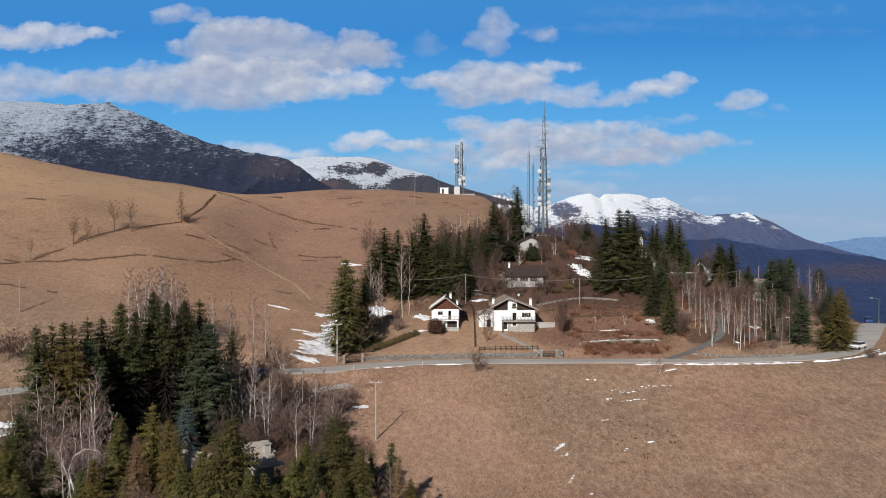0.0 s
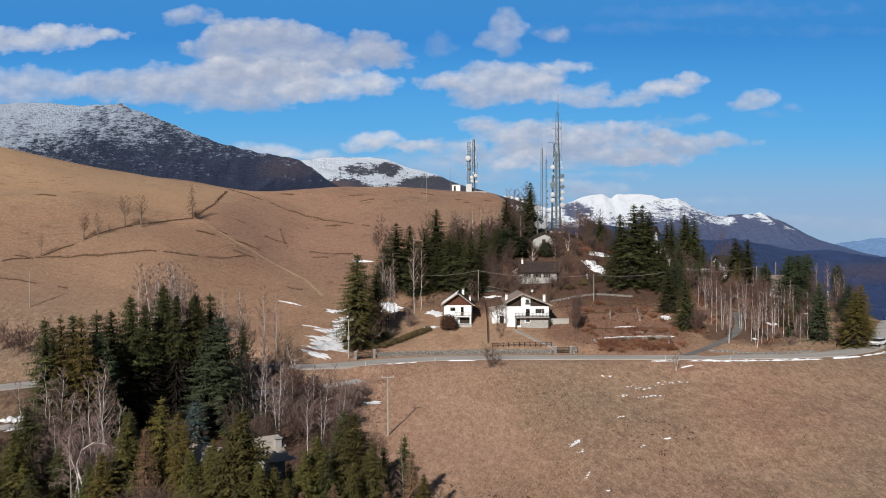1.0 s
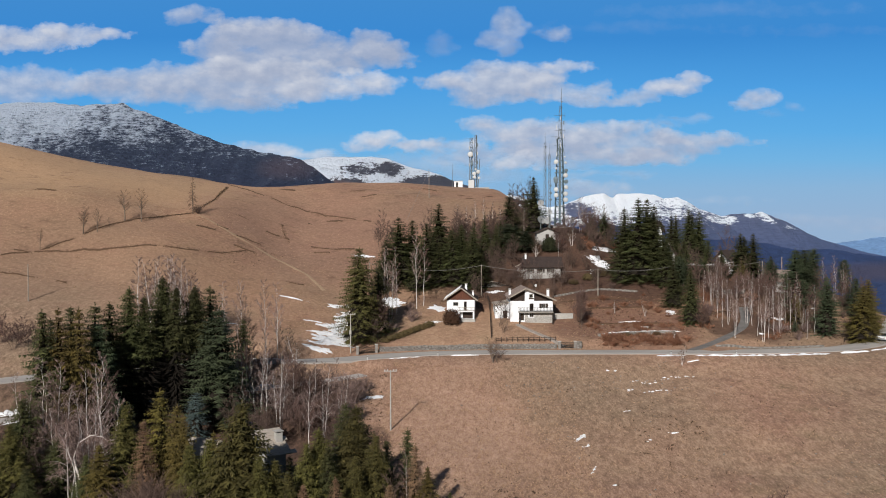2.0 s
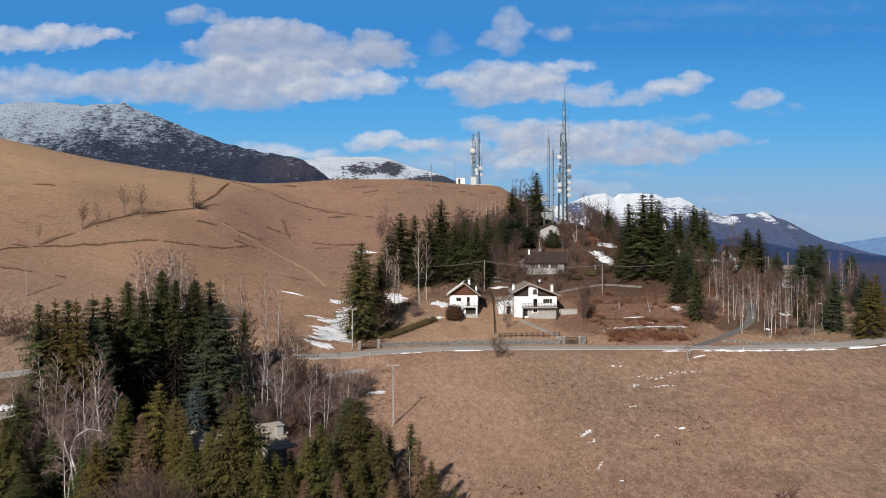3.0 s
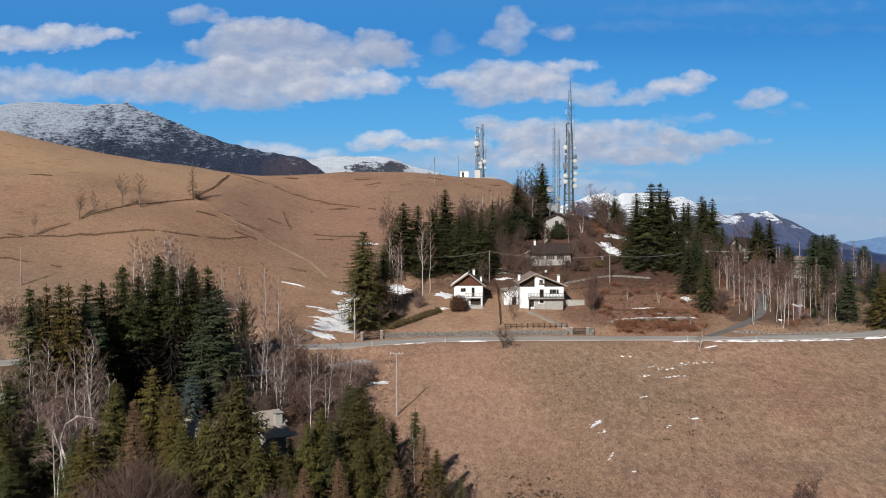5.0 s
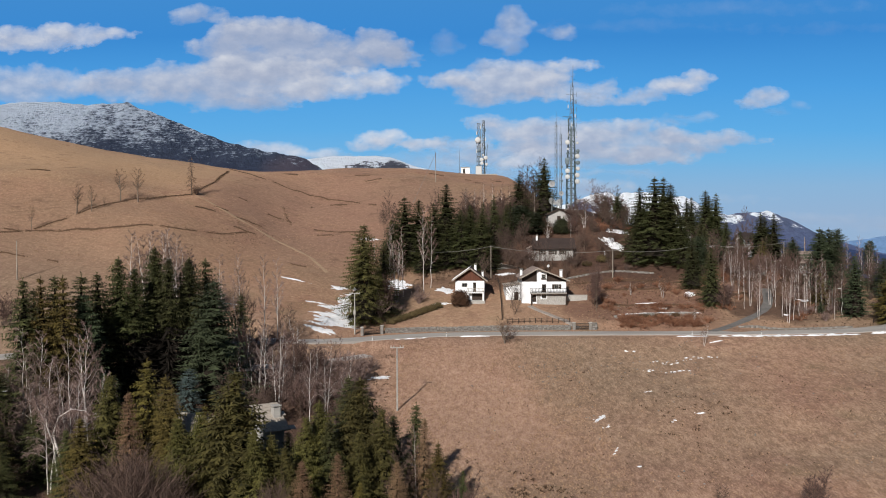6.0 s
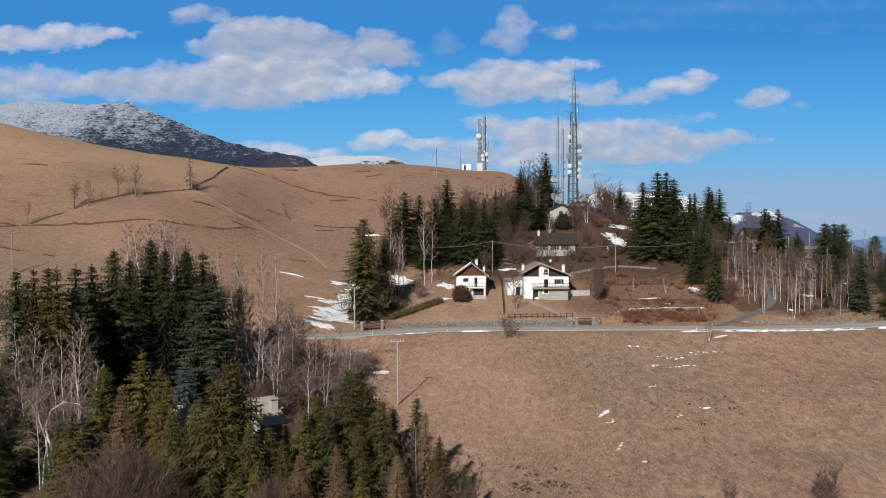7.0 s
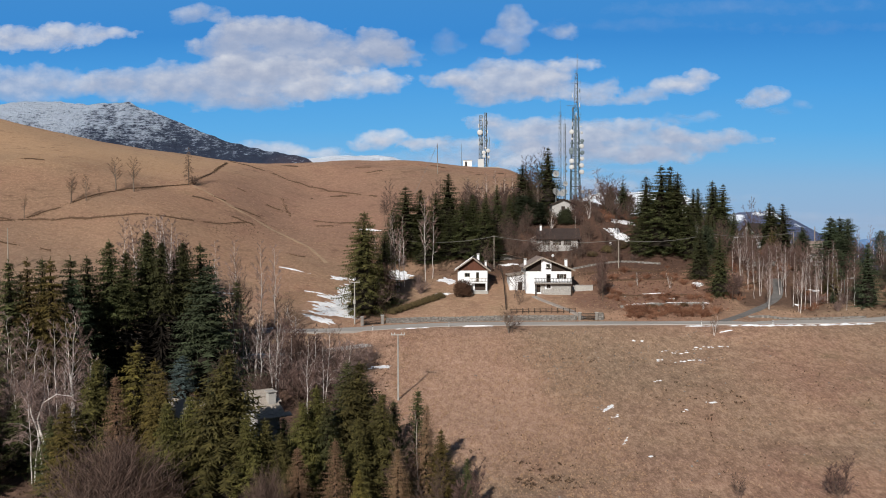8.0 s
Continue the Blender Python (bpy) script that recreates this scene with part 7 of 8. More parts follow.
# ---- bare trees and shrubs ----
# birches and bare trees round the grove
for kind, x, y, h, w in (
    ("birch_c", -55.0, 161, 14.6, 1.0), ("birch_c", -52.4, 161.5, 15.4, 1.0), ("birch_c", -49.6, 161, 14.4, 0.95), ("birch_b", -54.2, 163.5, 15.0, 1.0), ("birch_b", -50.6, 164, 15.2, 1.0), ("sapling", -56.6, 162, 13.8, 1.2), ("sapling", -51.4, 160.4, 14.2, 1.2), ("sapling", -48.4, 161.5, 13.4, 1.2), ("bare", -54.6, 102.5, 9.5, 0.9), ("bare_b", -50.4, 105, 9.0, 0.9), ("birch", -57.5, 160, 14.5, 0.8), ("birch_b", -55.6, 162, 14.6, 0.8), ("birch", -53.6, 160, 15.0, 0.8), ("birch_b", -51.8, 163, 15.0, 0.8), ("birch", -49.4, 159, 15.6, 0.8), ("birch_c", -48.4, 163, 13.8, 0.8),
    ("birch_c", -39.1, 150, 15.0, 0.7), ("birch", -37.2, 153, 14.4, 0.7), ("bare", -35.6, 152, 12.0, 0.6), ("birch", -34.1, 157, 14.3, 0.7), ("birch", -32.4, 159, 13.8, 0.75), ("bare_b", -30.9, 160.5, 7.4, 0.8), ("pale_tree", -28.6, 157, 5.0, 1.0),
    ("birch_c", -51.7, 111, 14.4, 0.85), ("birch_b", -53.4, 110, 13.0, 0.85), ("birch", -50.6, 113, 13.4, 0.85), ("birch_b", -44.2, 107, 14.6, 0.8), ("birch_b", -42.8, 109, 14.8, 0.85), ("birch", -45.0, 112, 15.0, 0.9), ("birch_c", -44.0, 101, 11.4, 1.1), ("birch_c", -47.6, 106, 12.6, 1.0), ("bare", -48.4, 110, 12.5, 0.8), ("bare_b", -46.8, 114, 12.0, 0.8), ("bare_b", -54.5, 108, 9.5, 0.9), 
    ("birch_slim", -33.4, 131, 7.2, 1.0), ("birch_b", -32.8, 138, 13.6, 0.8), ("birch", -33.6, 134.5, 10.4, 0.8), ("birch_b", -29.9, 133, 13.5, 0.8), ("birch", -28.5, 132, 11.4, 0.9), ("birch_c", -27.2, 134, 10.2, 0.9), ("birch_slim", -31.2, 129, 9.0, 1.0), ("birch_slim", -36.0, 131, 8.0, 1.0), ("birch_slim", -22.6, 139, 8.4, 1.2), ("birch_slim", -25.2, 137, 7.8, 1.2), ("bare_b", -21.9, 145, 6.8, 1.0), ("bare_red", -24.5, 142, 6.6, 1.1), ("bare_red", -27.0, 144, 6.4, 1.1), ("bare_red", -30.0, 147, 6.8, 1.0), ("bare_b", -19.0, 138, 6.0, 1.0), ("bare_red", -20.5, 133, 6.2, 1.0), ("bare_red", -16.8, 129, 5.4, 1.0), ("bare_red", -23.0, 130, 6.2, 1.0), ("bare_red", -35.0, 143, 7.4, 1.0), ("bare", -25.5, 126, 7.0, 0.9), ("bare_b", -31.5, 125, 7.5, 0.9), ("bare", -28.0, 121, 7.5, 0.9),
):
    plant(kind, x, y, h, w)
# round the houses, the knoll and the pasture
for kind, x, y, h, w in (
    ("birch_b", -14.4, 191, 16.6, 0.65), ("birch", -15.6, 189, 15.5, 0.7), ("birch", -9.4, 201, 17.4, 0.65), ("birch_slim", -8.0, 203, 15.5, 0.9), ("birch_slim", -13.6, 197, 15.0, 0.9), ("bare_red", -17.0, 182.5, 9.0, 0.8), ("shrub", -17.9, 180.5, 6.0, 0.8),
    ("hill_b", -86.0, 203.5, 6.8, 0.95), ("hill", -83.4, 205.5, 5.4, 0.8), ("hill", -80.2, 214, 7.0, 1.1), ("hill", -76.9, 216, 7.4, 1.0), ("weeper", -69.0, 231.5, 9.4, 0.95), ("shrub_b", -68.0, 232.5, 2.4, 0.9), ("hill", -91.5, 194.5, 4.6, 0.8), ("hill", -81.8, 208.5, 2.4, 0.8), ("bare_red", -74.0, 148, 5.4, 1.0), ("bare_red", -71.6, 148, 5.2, 1.1), ("bare_red", -77.5, 150, 5.0, 1.0),
    ("bare", -18.9, 236, 11.5, 0.8), ("bare_b", -17.0, 233, 10.2, 0.8), ("bare", -21.0, 238, 8.0, 0.8), ("bare", -8.9, 241, 10.6, 0.8), ("birch", 5.0, 255, 8.4, 0.9), ("birch_slim", 7.6, 260, 8.0, 1.2), ("birch_slim", 9.9, 257, 7.4, 1.2), ("birch", 2.5, 250, 8.0, 0.9), ("birch_slim", 12.1, 254, 7.6, 1.2), ("birch", 0.0, 252, 8.0, 0.9), ("birch_slim", 4.0, 246, 8.5, 1.0), ("birch_slim", 8.5, 248, 8.0, 1.1), ("bare", 7.0, 240, 6.5, 0.9),
    ("birch_c", 33.6, 245, 9.5, 0.9), ("bare_b", 36.8, 246, 10.4, 0.9), ("bare", 38.9, 244, 9.0, 0.9), ("bare_red", 34.6, 240, 7.5, 1.2), ("bare_red", 37.8, 241, 7.0, 1.2), ("pale_tree", 29.5, 231, 4.6, 0.9), ("bare", 19.0, 252, 13.6, 0.7), ("bare_b", 17.4, 254, 12.2, 0.8), ("bare_b", 21.6, 206, 5.6, 0.8), ("bare", 17.6, 210, 4.6, 0.9), ("bare_b", 11.9, 226, 6.0, 0.9), ("bare_b", 8.3, 224, 7.0, 0.9), ("bare", 13.5, 222, 6.6, 0.8), ("bare_b", 6.0, 219, 6.0, 0.9), ("bare", 9.6, 213, 6.5, 0.7), ("bare_b", 11.6, 210.5, 6.0, 0.7), ("birch_slim", 25.4, 226, 5.6, 0.9), ("pale_tree", 19.5, 226, 5.0, 0.9), ("bare_red", 27.8, 238, 4.6, 1.2), ("bare_red", 15.0, 217, 5.0, 1.1),
    ("bare", 74.4, 252, 15.5, 0.6), ("bare", 77.4, 250, 13.5, 0.6), ("bare_red", 25.2, 188.6, 9.2, 0.5), ("bare_red", 26.2, 190.0, 8.2, 0.5), ("sapling", 25.6, 187.4, 8.6, 1.0), ("bare", 8.4, 188.8, 7.6, 0.8), ("bare_b", 9.2, 185.0, 4.4, 0.8),
    ("birch_slim", 54.9, 201, 7.8, 1.1), ("birch_b", 56.5, 200, 9.4, 0.7), ("birch_slim", 56.2, 195, 9.0, 1.0), ("birch_slim", 58.0, 197, 9.6, 1.0), ("birch_b", 57.0, 190, 9.6, 0.7), ("birch_b", 55.7, 181, 10.8, 0.6), ("birch_slim", 59.3, 191, 9.8, 1.0), ("birch_c", 60.6, 189, 10.2, 0.65), ("birch_slim", 61.4, 188, 9.8, 1.0), ("birch_slim", 60.5, 182, 10.4, 1.0), ("birch_b", 60.8, 179.5, 11.4, 0.55), ("birch_slim", 62.3, 181, 10.8, 1.0), ("birch_slim", 64.2, 183, 10.6, 1.0), ("birch_b", 65.3, 183, 9.6, 0.6), ("birch_slim", 69.1, 190, 9.6, 1.0), ("birch_slim", 56.1, 204, 6.6, 1.1), ("birch_slim", 73.0, 195, 9.4, 1.0),
    ("birch_slim", 66.6, 186, 10.2, 1.0), ("birch_slim", 67.2, 193, 9.0, 1.0), ("birch_b", 63.2, 194, 8.6, 0.7), ("birch_slim", 65.0, 199, 8.0, 1.0), ("bare_red", 62.0, 203, 5.0, 1.1), ("bare_red", 68.5, 203, 5.4, 1.1), ("bare_red", 58.5, 206, 5.0, 1.1), ("bare_red", 66.5, 211, 4.4, 1.2), ("birch", 88.6, 212, 9.8, 0.7), ("birch_b", 90.2, 210, 9.0, 0.7), ("birch", 87.0, 214, 8.8, 0.7), ("birch_slim", 89.6, 205, 8.6, 1.0), ("bare_red", 84.0, 207, 6.5, 0.9), ("bare_red", 93.5, 209, 6.0, 1.0), ("bare_red", 88.0, 202, 6.2, 0.9), ("birch_slim", 85.4, 204, 8.0, 1.1), ("birch_b", 71.8, 188.0, 5.0, 0.7), ("pale_tree", 34.4, 196.8, 3.0, 0.7), ("pale_tree", 40.6, 194.8, 3.4, 0.7), ("pale_tree", 43.4, 181.2, 2.6, 0.6),
    ("bare_b", 6.9, 166.0, 4.4, 1.5), ("hill_b", 6.5, 165.8, 4.6, 1.25), ("pale_tree", 40.4, 163.6, 3.8, 0.6), ("birch_slim", -6.0, 101.5, 9.4, 1.1), ("bare", -7.4, 99.5, 8.0, 0.8), ("bare_b", 25.9, 103.5, 3.4, 0.7), ("bare_red", 35.4, 102.5, 4.2, 1.0),
):
    plant(kind, x, y, h, w)
plant("shrub_b", 84.0, 171.5, 2.2, 0.9), plant("spruce", 87.0, 169.5, 3.6, 1.3), plant("thicket", -30.0, 86, 9.4, 1.0), plant("thicket", -18.0, 88, 7.0, 0.55), plant("bare_red", -1.0, 92, 6.6, 0.8), plant("bare_b", -4.4, 95, 7.0, 0.7), plant("larch", -5.2, 101, 10.4, 0.9), plant("spruce", -1.2, 98.2, 6.0, 0.9), plant("bare_red", -12.4, 90, 4.0, 1.0), plant("birch_c", -19.5, 128, 11.5, 0.8), plant("birch", -21.0, 124.5, 11.2, 0.8), plant("birch_b", -17.4, 132, 8.6, 0.8), plant("birch_b", -26.2, 130, 12.6, 0.75)
for kind, x, y, h, w in (
    ("spruce", 66.6, 226.5, 6.5, 1.2), ("fir", 77.4, 203.5, 9.0, 1.0), ("spruce_b", 60.8, 221, 5.0, 1.2), ("spruce", 57.8, 229, 7.0, 1.1), ("spruce_b", 64.6, 231.5, 8.0, 1.1), ("bare_red", 70.6, 226, 6.0, 0.9), ("pine", 58.0, 216, 5.5, 1.0), ("spruce", 53.0, 226, 8.0, 1.0),
    ("bare", 27.0, 221, 6.0, 0.9), ("bare_b", 16.4, 213.0, 6.2, 0.8), ("bare", 19.4, 211.5, 5.6, 0.8), ("bare_b", 22.6, 212.4, 6.0, 0.8), ("bare_b", 14.2, 209.6, 5.4, 0.8), ("sapling", 18.0, 213.6, 6.6, 1.0), ("sapling", 23.8, 213.2, 6.2, 1.0), ("bare_b", 31.0, 228, 5.5, 1.0), ("bare", 14.6, 226, 7.0, 0.9), ("bare_b", 3.0, 232, 7.0, 1.0), ("bare", -1.0, 238, 7.5, 0.9), ("bare_b", 6.2, 236, 7.0, 1.0), ("bare", 33.8, 234, 6.5, 1.0), ("bare_red", 30.2, 242, 5.5, 1.1), ("bare_b", 41.6, 238, 7.5, 1.0), ("bare", 44.0, 232, 8.0, 0.9), ("bare", 10.2, 219, 6.5, 0.9), ("bare_b", 24.6, 211, 5.0, 0.8), ("bare_red", 13.0, 214.5, 4.5, 1.0), ("bare", 26.4, 229.5, 5.0, 1.0), ("bare_b", 20.6, 229.0, 4.6, 1.0), ("spruce_b", 24.0, 229.2, 4.2, 1.3), ("bare_b", 52.5, 215, 7.0, 0.8), ("bare_red", 55.0, 211, 6.0, 0.9), ("bare_b", 60.5, 212, 6.5, 0.8), ("bare_red", 64.0, 216, 5.5, 0.9), ("bare_b", 69.6, 198, 7.0, 0.8), ("bare_red", 72.0, 205, 6.0, 0.9), ("bare_red", 80.6, 197, 6.4, 0.9), ("bare_b", 82.6, 209, 8.0, 0.8), ("bare_red", 91.0, 201, 6.0, 1.0), ("bare_b", 95.5, 213, 7.5, 0.8),
):
    plant(kind, x, y, h, w)
RB = random.Random(77)
for kind, n, x0, x1, y0, y1, lo, hi in (("bare", 26, -2, 20, 218, 248, 5, 8.5), ("bare_b", 14, 2, 18, 206, 236, 4, 7), ("bare", 12, 26, 44, 212, 242, 4.5, 7.5), ("bare_b", 10, 46, 70, 218, 240, 4.5, 7.5), ("bare_red", 9, 26, 48, 226, 246, 4, 7), ("bare_b", 7, 26, 40, 208, 236, 3.5, 6), ("bare_red", 10, 50, 76, 186, 216, 4, 7), ("birch_slim", 14, 53, 74, 180, 206, 7.5, 11), ("sapling", 34, 51, 76, 181, 212, 6, 10), ("sapling", 12, 82, 98, 196, 216, 6, 9), ("sapling", 16, -4, 16, 222, 254, 6, 9), ("bare_b", 6, 76, 98, 190, 214, 4, 8)):
    for _ in range(n):
        x, y = RB.uniform(x0, x1), RB.uniform(y0, y1)
        if np.hypot(way[:, 0] - x, way[:, 1] - y).min() > 3.5 and not (14 < x < 26 and 215 < y < 240):
            plant(kind, x, y, RB.uniform(lo, hi), RB.uniform(0.7, 1.1))
RS = random.Random(40)
for kind, n, x0, x1, y0, y1, lo, hi in (
    ("shrub", 26, -36, -15, 134, 158, 2.4, 4.6), ("shrub_b", 14, -30, -14, 122, 148, 2.2, 4.2), ("shrub", 12, -56, -42, 102, 116, 3.0, 5.4), ("shrub_b", 12, -56, -43, 100, 122, 2.6, 4.6), ("shrub", 7, -45, -30, 146, 160, 2.4, 3.8),
    ("bramble", 60, 29, 46, 178.8, 183.4, 0.7, 1.5), ("bramble", 26, 27, 47, 186.6, 190, 0.5, 1.2), ("shrub_red", 22, 26, 47, 189, 207, 0.5, 1.6), ("bramble", 20, 50, 72, 178.6, 196, 0.6, 1.4), ("shrub", 16, 52, 72, 180, 204, 1.2, 3.0), ("shrub_red", 12, 50, 74, 196, 216, 1.2, 2.6), ("shrub_b", 14, 4, 36, 206, 232, 1.0, 2.8), ("shrub", 10, -12, 16, 222, 252, 1.8, 3.6), ("shrub_red", 10, 24, 46, 228, 246, 1.4, 3.2), ("shrub_b", 8, 78, 96, 190, 214, 1.2, 2.6), ("shrub", 5, -20, -10, 184, 204, 1.5, 3.0),
):
    for _ in range(n):
        x, y = RS.uniform(x0, x1), RS.uniform(y0, y1)
        if np.hypot(way[:, 0] - x, way[:, 1] - y).min() > 4.2:
            plant(kind, x, y, RS.uniform(lo, hi), RS.uniform(0.8, 1.3))


def leafy(name, x, y, parts, material, label, category, seed, leaf=0.16):
    """A clipped bush or hedge: stems inside, and a close, uneven skin of small leaves."""
    rng = random.Random(seed)
    g = ground(x, y)
    ob = thing(name, pose(x, y, g), label, category)
    v, f, sv, sf = [], [], [], []
    for dx, dy, rx, ry, h in parts:
        gz = ground(x + dx, y + dy) - g
        for k in range(int(420 * max(rx, ry) * h)):
            a, u = rng.uniform(0, 6.283), rng.uniform(-0.62, 1)
            s = math.sqrt(1 - u * u)
            q = rng.uniform(0.72, 1.04) * (1 + 0.16 * noise.noise((dx + 2 * math.cos(a), dy + 2 * math.sin(a), u * 2 + seed)))
            p = Vector((dx + rx * s * math.cos(a) * q, dy + ry * s * math.sin(a) * q, gz + h * (0.40 + 0.60 * u * q)))
            d = Vector((rng.uniform(-1, 1), rng.uniform(-1, 1), rng.uniform(-0.3, 1))).normalized() * leaf * rng.uniform(0.7, 1.6)
            blade(v, f, p, d, leaf * 0.34, Vector((rng.uniform(-1, 1), rng.uniform(-1, 1), rng.uniform(-1, 1))))
        core = len(v)
        for i in range(6):
            u = -0.5 + 1.35 * i / 5
            for k in range(8):
                a, q = 0.785 * k + 0.4 * i, 0.74 * math.sqrt(max(0.02, 1 - u * u)) * rng.uniform(0.85, 1.05)
                v.append(Vector((dx + rx * q * math.cos(a), dy + ry * q * math.sin(a), gz + h * (0.40 + 0.5 * u))))
            if i:
                b = core + 8 * i
                f += [(b - 8 + k, b - 8 + (k + 1) % 8, b + (k + 1) % 8, b + k) for k in range(8)]
        for k in range(6):
            a = rng.uniform(0, 6.28)
            tube(sv, sf, [Vector((dx, dy, gz - 0.2)), Vector((dx + rx * 0.6 * math.cos(a), dy + ry * 0.6 * math.sin(a), gz + h * 0.7))], [0.05, 0.02], 5)
    link_mesh("stem_clump", sv, sf, M_BARK, ob)
    link_mesh("foliage", v, f, material, ob)


M_YEW = needles_material("dark_yew_needles", (0.006, 0.008, 0.004), (0.046, 0.052, 0.021))
M_RUSTLEAF = needles_material("rust_brown_evergreen", (0.030, 0.017, 0.009), (0.115, 0.062, 0.030))
M_HEDGE = needles_material("olive_winter_hedge", (0.045, 0.036, 0.015), (0.150, 0.112, 0.047))
leafy("round_bush", -1.5, 189.6, ((0, 0, 1.9, 1.8, 3.3),), M_RUSTLEAF, "large rounded rust-brown evergreen bush before the small chalet", "bush", 1, 0.2)
leafy("hedge", -10.4, 184.6, tuple((-4.4 + k * 0.98, -4.2 + k * 0.95, 1.0, 0.9, 1.15) for k in range(10)), M_HEDGE, "low clipped olive-brown hedge running up the garden", "hedge", 2)
leafy("round_bush", 31.2, 214.5, ((0, 0, 1.6, 1.4, 1.7),), M_HEDGE, "low dark rounded bush on the bank", "bush", 3)
leafy("round_bush", 27.4, 212.6, ((0, 0, 1.3, 1.1, 1.2),), M_HEDGE, "low dark rounded bush by the cottage", "bush", 4)
leafy("round_bush", 34.0, 216.5, ((0, 0, 1.8, 1.5, 2.0),), M_HEDGE, "spreading dark evergreen bush beside the snow", "bush", 5)
leafy("yew_tree", 13.4, 230.5, ((0, 0, 3.6, 2.4, 5.8), (3.4, -0.6, 2.4, 2.0, 4.2), (-2.8, 0.4, 2.0, 1.8, 4.4)), M_YEW, "broad rounded dark evergreen on the slope of the knoll", "evergreen tree", 7, 0.30)
leafy("yew_tree", 23.4, 228.8, ((0, 0, 2.0, 1.5, 3.6), (1.6, 0.2, 1.2, 1.2, 2.8)), M_YEW, "dark rounded evergreen before the mast hut", "evergreen tree", 8, 0.26)
leafy("round_bush", 37.4, 183.9, ((0, 0, 1.2, 0.6, 0.7), (3.2, 0.2, 0.9, 0.6, 0.7), (-3.0, -0.2, 1.5, 0.6, 0.7)), M_RUSTLEAF, "low dark brown planting under the terrace wall", "bush", 6, 0.14)


# ---- old snow lying in patches ----
def snow_patch(x, y, rx, ry, turn, seed, ragged=0.75, thick=0.20):
    """A thin sheet of old snow draped on the ground, with a ragged melting edge."""
    v, f = [], []
    rings, spokes = (9, 40) if rx > 1.2 else (4, 20)
    c, s = math.cos(radians(turn)), math.sin(radians(turn))
    for i in range(rings + 1):
        for k in range(spokes):
            a = 2 * math.pi * k / spokes
            e = 1 + ragged * (noise.fractal((math.cos(a) * 1.6 + seed * 3.1, math.sin(a) * 1.6, seed), 0.7, 2.0, 5) - 0.1)
            r = e * i / rings
            u, w = rx * r * math.cos(a), ry * r * math.sin(a)
            px, py = x + u * c - w * s, y + u * s + w * c
            t = i / rings
            hump = thick * (1 - t ** 3) * (0.55 + 0.9 * noise.noise((px * 0.9, py * 0.9, seed)))
            v.append((px, py, ground(px, py) + hump - 0.05 * t))
        if i:
            b = i * spokes
            f += [(b - spokes + k, b - spokes + (k + 1) % spokes, b + (k + 1) % spokes, b + k) for k in range(spokes)]
    tagged(link_mesh("snow_patch", v, f, M_SNOW, smooth=True), "ragged patch of old white snow on dry grass", "snow patch", "old snow patches")


def snow_scraps(x, y, length, width, turn, count, seed):
    """Thin torn remnants of snow strewn along a line in the grass."""
    rng = random.Random(seed)
    c, s = math.cos(radians(turn)), math.sin(radians(turn))
    for k in range(count):
        u, w = length * ((k + rng.random()) / count - 0.5), rng.gauss(0, width)
        snow_patch(x + u * c - w * s, y + u * s + w * c, rng.uniform(0.15, 0.62) * length / count * 1.5, rng.uniform(0.13, 0.34), turn + rng.uniform(-14, 14), seed + k * 0.71, 0.95, 0.12)


def snow_run(pts, width, seed, step=2.2, gap=0.15):
    """A broken line of snow, as ploughed to a verge."""
    rng = random.Random(seed)
    line = polyline(pts, step)
    for k, (x, y) in enumerate(line[:-1]):
        if rng.random() > gap:
            d = line[k + 1] - line[k]
            snow_patch(x, y + rng.uniform(-0.12, 0.12), step * rng.uniform(0.75, 1.1), width * rng.uniform(0.35, 0.85), math.degrees(math.atan2(d[1], d[0])), seed + k * 0.37, 0.5, 0.28)


